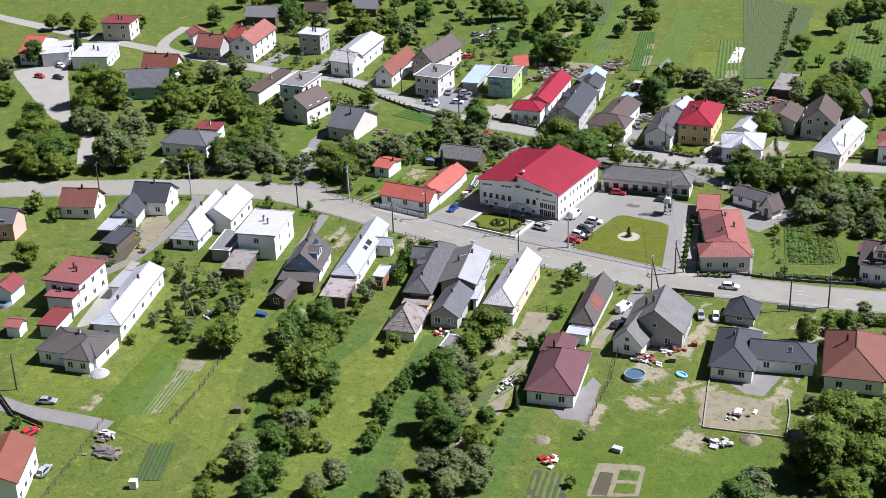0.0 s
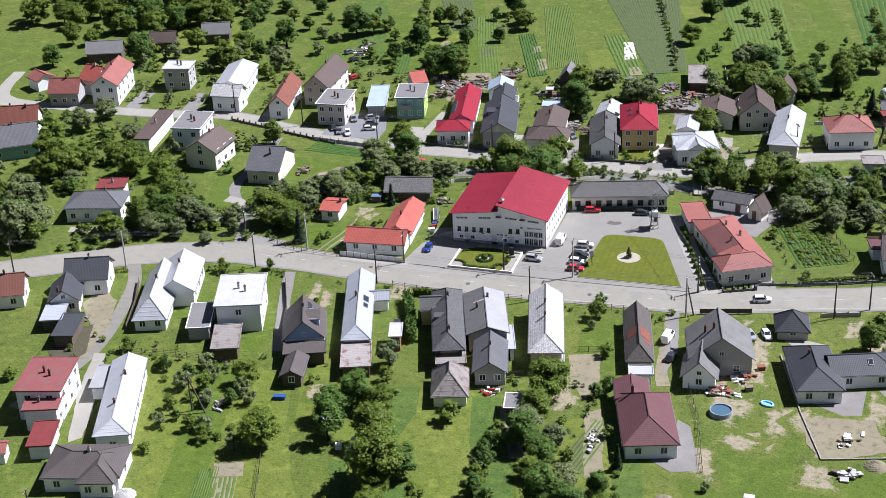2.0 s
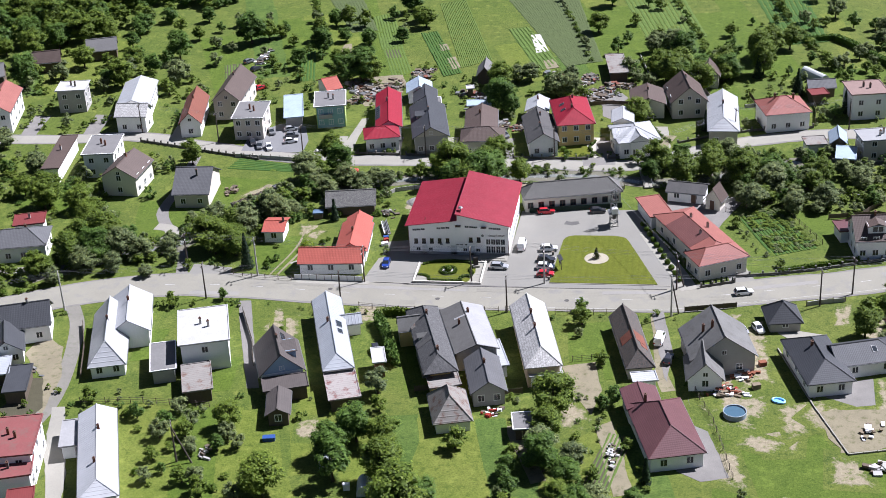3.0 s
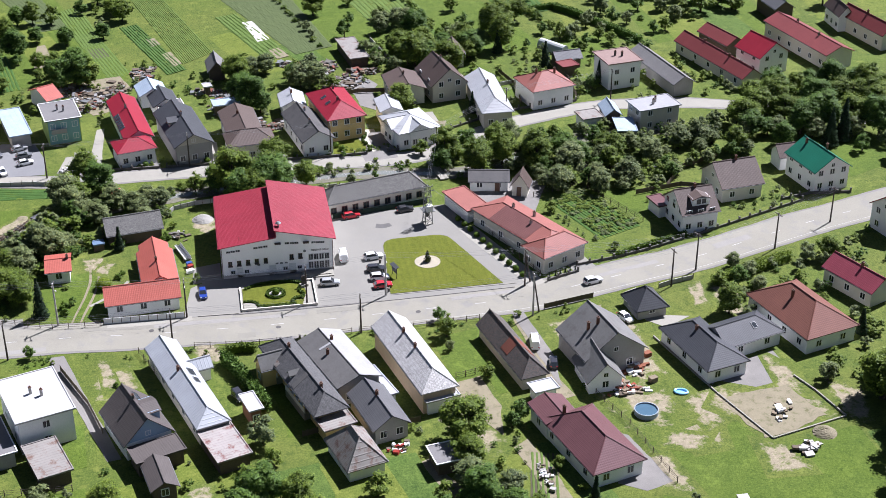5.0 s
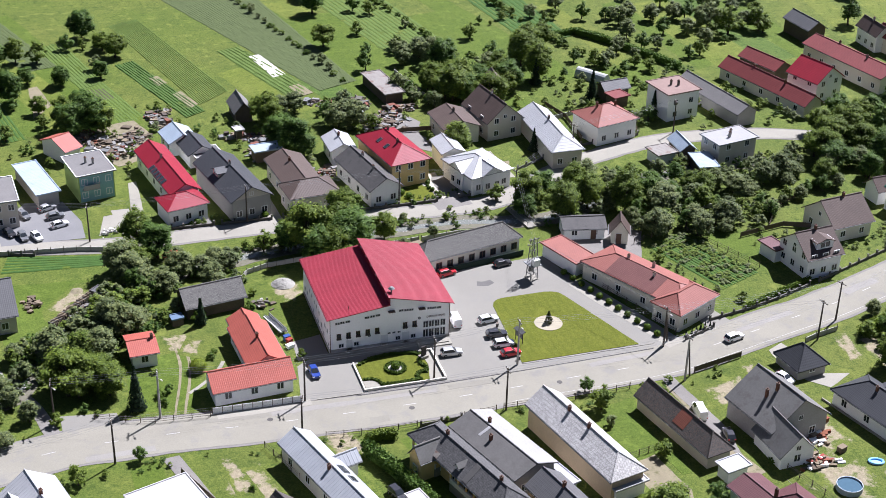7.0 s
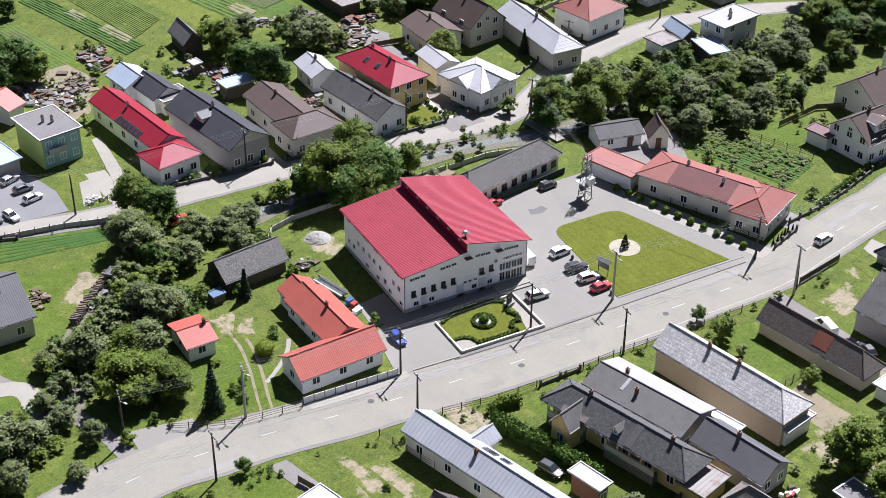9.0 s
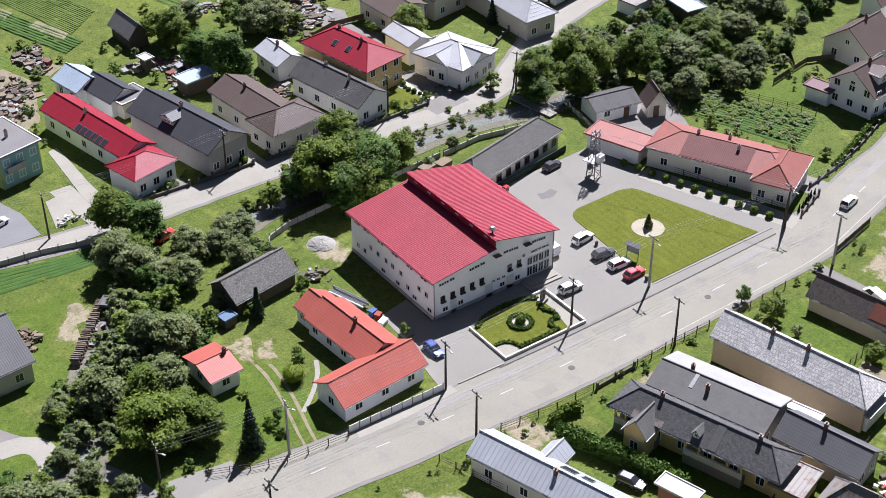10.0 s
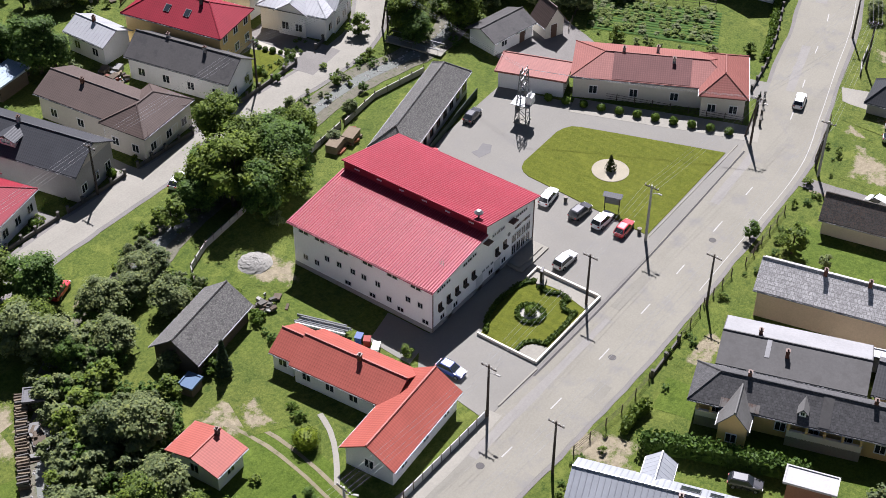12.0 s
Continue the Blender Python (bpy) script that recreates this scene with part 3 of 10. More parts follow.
BACK = [(-240, 62), (-180, 57), (-121, 55.5), (-98, 56), (-77, 58), (-60, 53.3), (-44, 48.7), (-29, 46), (-9, 46.2), (18, 45.5), (37, 44.8), (46, 46.5), (55, 52), (64, 57.5), (79, 63), (92, 64.8), (110, 62.6), (125, 57), (150, 44)]
ribbon("road", BACK, 4.6, 0.05, CONCRETE, "pale concrete back lane beside the stream", ragged=0.3)
for s_ in (1, -1):
    ribbon("verge", BACK[2:-1], 0.9, 0.032, GRAVEL, "gravelly worn verge beside the back lane", "verge", 0.5, shift=s_ * 2.5)
FOOT.extend((-34.1 - 0.85 * k, 29.2 - 1.02 * k, 0.0, 0.0, 0.0, 1.2) for k in range(11))
ribbon("road", [(-62, -24), (-57.6, -32.4), (-54.3, -44.8), (-52.4, -55), (-52.6, -64), (-56, -80)], 2.8, 0.04, surface("grey_lane", (0.175, 0.165, 0.14), 0.75, 0.3, 5, 0.9, 0, 0.3, True, (0.12, 0.12, 0.085)), "narrow concrete lane between the gardens")
sheet("road", [(-170.4, 20.8), (-168.4, 27.4), (-170.7, 39.3), (-164.4, 37.5), (-143.5, 16.4), (-125.0, -2.0), (-130.2, -3.1), (-147.1, 6.3), (-158.6, 13.3)], 0.045, CONCRETE, "wide pale asphalt forecourt at the edge of the village", "road", 0.3)
ribbon("road", [(-152.2, 78.3), (-149.4, 66.7), (-144.9, 58.9), (-133.4, 55.9), (-114.6, 56.7)], 3.6, 0.05, CONCRETE, "pale lane climbing past the western houses", ragged=0.3)
ribbon("road", [(-130.3, 0.2), (-114.1, -8.1), (-100.2, -22.7)], 4.2, 0.048, CONCRETE, "pale lane under the trees", ragged=0.3)
ribbon("road", [(-90, -112), (-60, -113.5), (-33, -115.2), (-20, -113.4), (-10, -112)], 4.0, 0.04, GRAVEL, "grey gravel farm track", ragged=0.4)
ribbon("pavement", [(-84, -12.5), (-75, -10.2), (-66, -7.5)], 2.4, 0.04, CONCRETE, "short pale concrete drive", "pavement")
ribbon("pavement", [(-56.4, 9.9), (-53.6, 9.4), (-52.0, 7.6), (-51.9, 4.2), (-53.8, 1.1), (-56.2, -1.6)], 3.0, 0.044, CONCRETE, "pale gravelly loop of a garden lane", "pavement", 0.25)
ribbon("pavement", [(-59, 47), (-57.5, 30), (-57, 16), (-50, 4), (-46, -4), (-44, -11)], 2.4, 0.04, GRAVEL, "gravel drive crossing the stream", "pavement", 0.3)
for s in (-1.0, 1.0):
    ribbon("pavement", [(-22.8 + s * 0.75, 9.5), (-22.6 + s * 0.75, 4), (-23.4 + s * 0.75, -2), (-24.8 + s * 0.75, -8), (-25.4 + s * 0.75, -11)], 0.42, 0.03, DIRT, "pair of worn wheel tracks in the grass", "track", 0.2)
patch("bare_ground", [(-26, 12.5), (-21, 13), (-19, 9.5), (-21.5, 7), (-24.5, 8)], "worn bare turning place in the grass")
patch("bare_ground", [(-35.7, 32.5), (-34.7, 30.0), (-40.5, 22.4), (-42.3, 23.2), (-42.5, 25.9), (-37.6, 32.5)], "dry trodden ground beside the firewood")
patch("bare_ground", [(-4.5, 26.8), (0.2, 26.5), (0.6, 20.5), (-1.0, 16.5), (-3.2, 18.5), (-5.2, 22.5)], "trodden ground beside the sand heap")
patch("bare_ground", [(-21.5, 36.5), (-17.0, 36.8), (-16.6, 34.2), (-21.0, 33.6)], "reddish bare bank under the trees")
ribbon("pavement", [(-16.6, 2.6), (-17.8, 0.2), (-20.2, -2.6), (-23.1, -5.1)], 0.6, 0.034, CONCRETE, "narrow pale path along the orange-roofed house", "path", 0.12)

for s_ in (1, -1):
    ribbon("verge", MAIN[2:-2], 0.9, 0.035, GRAVEL, "dusty worn verge beside the main street", "verge", 0.4, shift=s_ * 4.4)
# road markings
line = smooth_line(MAIN, 1.0)
bm = bmesh.new()
length, on = 0.0, []
for i in range(1, len(line)):
    length += (line[i] - line[i - 1]).length
    if length % 9 < 3.0 and -50 < line[i].x < 140:
        on.append(line[i])
    elif len(on) > 2:
        strip(bm, on, 0.14, 0.075, 0.01)
        on = []
    else:
        on = []
single("road_marking", bm, WHITEPAINT, "worn white dashed centre line", "road marking", None, "", "structure")
for side in (-1,):
    bm = bmesh.new()
    strip(bm, [p for p in line if 24 < p.x < 150], 0.09, 0.075, 0.01, 0.02, 0, side * 3.55)
    single("road_marking", bm, WHITEPAINT, "worn white edge line of the street", "road marking", None, "", "structure")

# the square by the hall
sheet("pavement", [(-7, -12), (56, -12.2), (55, -8), (47.5, 14), (45.5, 22.5), (27, 21.5), (21, 21), (20.6, 0.6), (0.4, 0.6), (-1.2, 1.0), (-5.5, -2)], 0.05, YARD, "grey asphalt square in front of the hall", "square", 0.05)
sheet("pavement", [(-5, -0.5), (0.2, 0.2), (0.1, 6.5), (-4.8, 5.4)], 0.045, YARD, "asphalt strip beside the hall", "pavement", 0.1)
LAWN_PTS = [(29.6, -10.2), (50.2, -9.9), (43.9, 8.2), (43.3, 9.3), (42.3, 9.9), (41.0, 10.2), (33.0, 10.0), (31.9, 9.6), (31.2, 8.9), (30.8, 7.8)]
sheet("lawn", LAWN_PTS, 0.12, LAWN, "mown yellow-green lawn of the square", "lawn", 0.04)
bm = bmesh.new()
pts = [(38.0 + 2.4 * math.cos(a * math.pi / 20), 0.1 + 2.4 * math.sin(a * math.pi / 20)) for a in range(40)]
extrude_poly(bm, pts, 0.1, 0.17)
single("gravel_circle", bm, surface("pale_gravel", (0.31, 0.28, 0.21), 0.75, 0.6, 9, 0.95, 0, 0.4), "round bed of pale gravel in the lawn", "gravel bed")
ribbon("pavement", [(56.3, -11.6), (53.6, -4), (50.5, 4), (47.6, 12)], 3.4, 0.07, CONCRETE, "pale concrete footpath beside the lawn", "pavement", 0.03)
ribbon("kerb", [(29.6, -10.5), (40, -10.4), (52.6, -10.3)], 0.16, 0.13, CONCRETE, "pale concrete kerb along the lawn", "kerb", 0.0)
ribbon("kerb", [(-4.5, -11.9), (2.6, -12.1)], 0.2, 0.15, CONCRETE, "low concrete kerb at the street", "kerb", 0.0)
ribbon("pavement", [(-20, -12.4), (-13, -12.6), (-5.5, -12.3)], 1.5, 0.08, CONCRETE, "pale pavement in front of the orange-roofed house", "pavement", 0.03)
sheet("pavement", [(57.4, -9.4), (60.5, -9), (52.5, 12), (49.5, 19), (47.6, 18.2), (49.2, 13)], 0.085, LUSH, "strip of grass beside the long house", "grass", 0.1)
sheet("puddle", [(30.3, 15.1), (32.1, 14.6), (33.6, 15.4), (33.2, 16.6), (31.6, 16.3), (30.7, 16.7)], 0.065, surface("dark_damp_patch", (0.10, 0.096, 0.09), 0.7, 0.8, 5, 0.6, 0, 0.1, True), "dark damp patch on the asphalt", "damp patch", 0.25)
sheet("pavement", [(49, 20.5), (62, 15), (67, 27), (54, 33)], 0.04, GRAVEL, "gravel yard between the outbuildings", "yard", 0.3)
sheet("pavement", [(64.5, -10.5), (69, -9), (64, 7), (60.5, 6)], 0.04, YARD, "asphalt drive beside the long house", "drive", 0.1)

# southern plots
sheet("pavement", [(56.4, -48), (62.8, -70.5), (58.3, -72), (54.6, -69.5), (57.3, -60)], 0.03, GRAVEL, "grey gravel drive beside the maroon house", "drive", 0.35)
sheet("pavement", [(75.2, -44.8), (90, -39.5), (90.6, -47.5), (77.6, -51)], 0.035, GRAVEL, "dark gravel terrace behind the new bungalow", "terrace", 0.3)
sheet("pavement", [(70.4, -17.0), (73.4, -15.5), (75.1, -20.4), (74.7, -25.3), (79.8, -26.6), (74.7, -29.5), (72.0, -26.7), (69.9, -21.5)], 0.04, CONCRETE, "pale paving round the small garage", "drive", 0.15)
patch("bare_ground", [(76.5, -51), (80.8, -62.5), (94, -59.2), (90.4, -48.6)], "bare building plot with dry dirt and weeds", "bare ground")
patch("bare_ground", [(66.1, -37.1), (69.8, -39.2), (72.4, -49.5), (69.5, -55.1), (65.6, -52.5), (64.9, -44.1)], "dry trodden grass between the house and the pool")
patch("bare_ground", [(70.6, -52.3), (74.6, -56.1), (73.7, -63.6), (68.4, -64.2), (67.2, -58.2)], "dry yellow patch of the garden")
patch("bare_ground", [(78.0, -62.8), (83.7, -65.7), (84.3, -71.9), (77.4, -71.5)], "pale dusty ground before the building plot")
sheet("bare_ground", [(76.7, -52.2), (81.8, -50.7), (88.9, -49.5), (91.6, -58.7), (85.1, -61.8), (79.6, -62.8)], 0.075, DIRT, "sandy bare ground of the building plot", "bare ground", 0.8)
patch("bare_ground", [(66.4, -22), (69.6, -21), (70.4, -34), (70.6, -44), (66, -46), (63.2, -45), (66, -36)], "worn dirt drive with tufts of grass", "drive")
patch("bare_ground", [(57.5, -46), (70, -47), (71, -56), (63, -59), (58.5, -56)], "trampled bare ground round the pool", "bare ground")
patch("bare_ground", [(30.5, -48), (37, -46), (41, -57), (37, -62), (33, -55)], "bare yard of dry earth", "bare ground")
patch("bare_ground", [(-22, -27), (-16, -25), (-13.5, -33), (-17, -36), (-21.5, -35)], "patchy dry front garden", "bare ground")
ribbon("pavement", [(42.4, -24), (41.5, -34), (43, -44)], 1.6, 0.03, LUSH, "green strip beside the old cottage", "grass", 0.2)
ribbon("pavement", [(50.5, -22), (51.2, -32), (51.8, -42), (53, -47)], 2.2, 0.03, DIRT, "worn grassy wheel track", "track", 0.3)
sheet("grass_plot", [(62, -58), (75.5, -52), (81, -65), (95, -62), (99, -92), (70, -96), (60, -76)], 0.02, LUSH, "lush bright green mown plot", "lawn", 0.6)
sheet("grass_plot", [(-11.7, -77.0), (-6.8, -74.5), (11.1, -109.2), (-3.6, -106.0)], 0.02, HAY, "mown yellow-green orchard meadow", "lawn", 0.5)
sheet("grass_plot", [(3.7, -81.5), (7.0, -81.7), (16.8, -104.2), (13.9, -107.7)], 0.024, TALL, "uncut bright grass between the fruit trees", "grass", 0.5)
sheet("grass_plot", [(12.8, -73.9), (13.6, -63.7), (21.2, -69.4), (27.6, -88.3), (33.5, -110.1), (28.6, -112.8), (21.4, -91.5)], 0.028, HAY, "mown grassy aisle between the fruit trees", "lawn", 0.5)
sheet("grass_plot", [(28.6, -70.2), (31.4, -69.8), (38.9, -92.2), (36.8, -93.4)], 0.02, LUSH, "bright green aisle of the orchard", "lawn", 0.4)
sheet("plot", [(35.7, -91.6), (38.1, -90.3), (42.6, -106.6), (39.2, -108.4)], 0.05, TALL, "strip of tall green vegetables", "garden bed", 0.3)
for k, (x, y) in enumerate(((-31.5, -27), (-24.5, -47), (-41, -38), (-53.5, -37))):
    sheet("grass_plot", [(x - 2.2, y - 6), (x + 2.4, y - 5), (x + 1.6, y + 6), (x - 2.6, y + 5)], 0.025, LUSH, "bright green strip of lawn between the houses", "lawn", 0.4)
sheet("pavement", [(-49, 50.5), (-34, 50.0), (-34.2, 57), (-37, 66), (-44, 67), (-49.5, 59)], 0.06, surface("grey_paving", (0.155, 0.155, 0.155), 0.85, 0.3, 6, 0.9, 0, 0.2, True), "grey paved car park of the back lane", "car park", 0.1)
for x, y, w in ((-25.6, 52, 3), (-12, 52, 3.2), (1.2, 52, 3), (14.5, 52, 3.2), (35.2, 53, 4), (49.5, 60, 4), (-67, 60, 3.5), (-90, 64, 4), (-106, 63, 4)):
    sheet("drive", [(x - w / 2, y - 5), (x + w / 2, y - 5), (x + w / 2 - 1, y + 8), (x - w / 2 - 1.4, y + 8)], 0.04, CONCRETE if int(x) % 2 else GRAVEL, "pale drive leading to a house", "drive", 0.25)

# plots of differing grass
for quad, mat_, lab in (
    ([(-50, 36), (-30, 34), (-36, 20), (-50, 16)], LUSH, "sunny cut meadow beside the stream"),
    ([(-98, 34), (-92, 18), (-76, 14), (-74, 26)], LUSH, "bright green orchard lawn"),
    ([(-64, 22), (-60, 4), (-50, 6), (-52, 24)], LUSH, "bright green garden lawn"),
    ([(60, 92), (70, 72), (72, 74), (66, 96)], LUSH, "lush strip of lawn between fences"),
    ([(88, 104), (86, 88), (100, 92), (108, 112)], LUSH, "bright lawn behind the houses"),
    ([(104, 62), (118, 76), (112, 96), (104, 92)], HAY, "mown grass beside the red-roofed row"),
    ([(12, 96), (2, 124), (12, 128), (22, 100)], HAY, "cut strip of meadow"),
    ([(30, 118), (18, 168), (30, 172), (40, 124)], HAY, "cut strip of meadow"),
    ([(62, 104), (54, 150), (70, 156), (80, 110)], LUSH, "green orchard meadow"),
    ([(-40, 100), (-58, 150), (-50, 152), (-33, 104)], HAY, "cut strip of meadow"),
    ([(-66, 86), (-84, 130), (-72, 134), (-56, 92)], LUSH, "green strip of meadow"),
    ([(-108, 92), (-124, 124), (-104, 128), (-92, 96)], HAY, "cut meadow below the wood"),
    ([(76, 24), (90, 22), (92, 12), (82, 10)], LUSH, "bright lawn of the eastern garden"),
    ([(84, -22), (98, -18), (92, -34), (84, -34)], HAY, "dry strip of grass beside the bungalow"),
    ([(34, -26), (43, -24), (42, -38), (36, -40)], LUSH, "bright lawn between the cottages"),
    ([(5, -25), (10, -24), (14, -48), (8, -50)], LUSH, "bright strip of lawn beside the yellow cottage"),
    ([(-10, -50), (-4, -48), (2, -74), (-6, -76)], HAY, "sunny strip of grass behind the long house"),
    ([(10, -62), (16, -62), (24, -100), (16, -104)], HAY, "mown aisle between the fruit trees"),
    ([(26, -62), (32, -66), (40, -108), (30, -108)], TALL, "shady tall grass of the orchard"),
    ([(-40, -96), (-24, -94), (-16, -108), (-34, -112)], HAY, "dry meadow behind the bungalow"),
    ([(96, -64), (120, -56), (118, -96), (98, -94)], TALL, "tall grass under the trees"),
    ([(-32, 6), (-20, 8), (-22, -10), (-32, -8)], LUSH, "lawn of the orange-roofed house"),
    ([(128, 20), (146, 26), (142, 44), (128, 40)], LUSH, "lawn behind the green-roofed house")):
    sheet("grass_plot", quad, 0.015, mat_, lab, "lawn", 0.5)
for k, pts in enumerate((
    [(-36, -92), (-26, -90), (-27, -96), (-36, -97)], [(44, -84), (50, -82), (51, -88), (45, -90)], [(58, -60), (64, -64), (66, -74), (60, -72)],
    [(-8, -60), (-4, -59), (-3, -66), (-7, -66)], [(64, -24), (66, -20), (63, -20)], [(-33, -30), (-30, -29), (-30, -34), (-33, -34)],
    [(-38, 27), (-33, 27), (-34, 23), (-39, 23)], [(86, -16), (92, -18), (90, -30), (86, -28)], [(95, -48), (101, -52), (98, -62), (94, -60)],
    [(-20, -104), (-12, -104), (-10, -110), (-20, -110)], [(13, -24), (20, -24), (20, -27), (13, -27)], [(55, -24), (63, -22), (60, -30), (55, -30)])):
    patch("bare_ground", pts, "worn patch of dry grass and earth")


for pts, mat_, lab in (
    ([(-40.1, 125.1), (-38.2, 125.7), (-35.7, 114.1), (-40.1, 107.6)], DIRT, "pale bare garden bed"),
    ([(-27.6, 120.8), (-23.8, 121.0), (-21.9, 115.0), (-25.8, 114.2)], SOIL, "grey vegetable bed"),
    ([(26.5, -59.8), (28.4, -58.8), (34.9, -73.6), (32.6, -74.8)], DIRT, "pale beds beside the orchard path"),
):
    sheet("plot", pts, 0.05, mat_, lab, "garden bed", 0.3)

sheet("pavement", [(-30.1, 57.8), (-27.1, 58.2), (-28.2, 51.5), (-31.5, 50.2)], 0.055, CONCRETE, "white gravel of a rock garden", "pavement", 0.3)
sheet("plot", [(69.9, -81.4), (77.2, -78.6), (79.6, -86.6), (72.4, -90.6)], 0.05, DIRT, "pale dug border of a vegetable plot", "garden bed", 0.3)
sheet("plot", [(71.3, -83.4), (73.4, -82.7), (75.1, -88.9), (72.8, -89.8)], 0.06, SOIL, "dark vegetable bed", "garden bed", 0.25)
sheet("plot", [(74.0, -81.4), (77.1, -80.3), (77.7, -82.9), (74.7, -84.2)], 0.06, TALL, "green bed of young vegetables", "garden bed", 0.25)
sheet("plot", [(75.0, -85.1), (78.0, -83.8), (78.7, -86.3), (75.6, -87.8)], 0.06, LUSH, "green bed of young vegetables", "garden bed", 0.25)
sheet("pavement", [(-24.0, 71.0), (-22.4, 71.5), (-22.4, 49.7), (-25.3, 49.4)], 0.055, CONCRETE, "pale path between two houses", "pavement", 0.3)
sheet("pavement", [(-27.1, 100.2), (-19.3, 101.5), (-16.8, 93.5), (-21.2, 80.8), (-24.8, 79.1), (-29.5, 87.5), (-30.0, 95.2)], 0.05, DIRT, "sandy builder's yard with tracks", "yard", 0.6)
sheet("pavement", [(37.4, 92.0), (40.6, 85.9), (38.7, 79.6), (40.9, 74.3), (38.4, 70.7), (34.8, 74.2), (34.0, 84.9), (33.7, 89.5)], 0.05, GRAVEL, "grey gravel yard behind the red-roofed house", "yard", 0.5)
sheet("pavement", [(46.4, 63.3), (52.8, 62.6), (50.6, 55.8), (45.7, 54.5)], 0.052, DIRT, "trodden yard between the sheds", "yard", 0.5)
sheet("pavement", [(-15.3, 100.2), (-12.6, 99.9), (-10.6, 96.1), (-13.9, 94.1), (-15.3, 96.5)], 0.054, DIRT, "bare earth beside the vegetable beds", "yard", 0.4)
sheet("pavement", [(34.7, 59.0), (38.5, 59.6), (39.4, 45.6), (32.2, 44.7), (31.5, 49.7)], 0.056, GRAVEL, "grey paved drive of the white house", "drive", 0.2)
sheet("lawn", [(26.4, 53.4), (31.2, 57.0), (33.2, 54.4), (33.3, 51.6), (33.0, 50.2), (26.2, 49.4)], 0.06, LAWN, "small bright lawn of a front garden", "lawn", 0.08)
ribbon("pavement", [(35.0, 60.6), (33.9, 57.7), (33.9, 54.4), (34.1, 51.6), (35.0, 49.4)], 1.1, 0.085, surface("pale_gravel_path", (0.36, 0.34, 0.28), 0.75, 0.5, 8, 0.95, 0, 0.3, True), "curved pale gravel border with clipped bushes", "path", 0.1)

sheet("pavement", [(-63.8, -43.0), (-62.6, -36.2), (-57.3, -39.9), (-53.7, -50.0), (-52.6, -61.7), (-55.0, -60.1), (-57.1, -50.5)], 0.05, DIRT, "worn earth yard between the lane and the dark house", "yard", 0.45)
sheet("pavement", [(-60.7, -61.0), (-59.0, -50.8), (-56.9, -50.5), (-53.2, -59.9), (-55.9, -65.9)], 0.05, SOIL, "small vegetable garden behind the dark house", "garden bed", 0.45)
sheet("pavement", [(-47.3, -73.6), (-51.6, -59.6), (-49.3, -59.3), (-43.1, -74.7), (-39.4, -85.6), (-41.0, -87.5)], 0.05, CONCRETE, "pale yard beside the long white-roofed building", "yard", 0.45)
sheet("pavement", [(-29.5, -20.9), (-26.9, -20.6), (-21.7, -37.0), (-17.1, -51.0), (-19.2, -51.3), (-24.0, -37.3)], 0.05, GRAVEL, "grey drive between two houses", "drive", 0.2)
sheet("pavement", [(34.5, -40.2), (40.3, -38.4), (42.0, -47.6), (40.6, -55.0), (36.7, -48.4)], 0.05, DIRT, "bare earth yard behind the old cottage", "yard", 0.45)
sheet("pavement", [(41.5, -58.3), (44.1, -56.5), (46.0, -64.2), (48.4, -76.6), (45.4, -77.0)], 0.05, DIRT, "pale vegetable beds beside the maroon house", "garden bed", 0.45)
sheet("pavement", [(49.2, -18.4), (51.1, -18.2), (53.5, -34.5), (52.8, -44.1), (51.0, -34.8)], 0.05, GRAVEL, "worn drive beside the old cottage", "drive", 0.45)

sheet("pavement", [(-42.8, -6.3), (-34.4, -7.6), (-33.4, -13.9), (-42.4, -14.1)], 0.05, YARD, "old asphalt apron under the trees", "pavement", 0.3)
# long garden strips, each property with its own grass
STRIP = random.Random(9)
for x0, y0, dx, dy, n, wide in ((-128, 84, -22, 56, 5, 9), (-58, 98, -26, 78, 5, 8), (24, 100, -22, 84, 7, 10), (96, 100, -8, 80, 6, 10), (160, 110, 10, 80, 3, 12)):
    x = x0
    for k in range(n):
        w = wide * STRIP.uniform(0.5, 1.3)
        mat_ = STRIP.choice((LUSH, TALL, GRASS, LUSH, HAY))
        if mat_ is not GRASS:
            l = STRIP.uniform(0.55, 1.0)
            sheet("grass_plot", [(x, y0), (x + w, y0 + 2), (x + w + dx * l, y0 + dy * l + 2), (x + dx * l, y0 + dy * l)], 0.008, mat_, {HAY: "sunny cut strip of a long garden", LUSH: "bright green strip of a long garden", TALL: "uncut grassy strip of a long garden"}[mat_], "lawn", 0.35)
        x += w * 1.05
for x0, n in ((-40, 5), (-2, 6), (36, 3)):
    x = x0
    for k in range(n):
        w = STRIP.uniform(3.5, 7.5)
        mat_ = STRIP.choice((HAY, LUSH, TALL, HAY))
        sheet("grass_plot", [(x, -58), (x + w, -57), (x + w + 14, -112), (x + 14, -112)], 0.008, mat_, {HAY: "sunny cut strip of a long garden", LUSH: "bright green strip of a long garden", TALL: "uncut grassy strip of a long garden"}[mat_], "lawn", 0.35)
        x += w

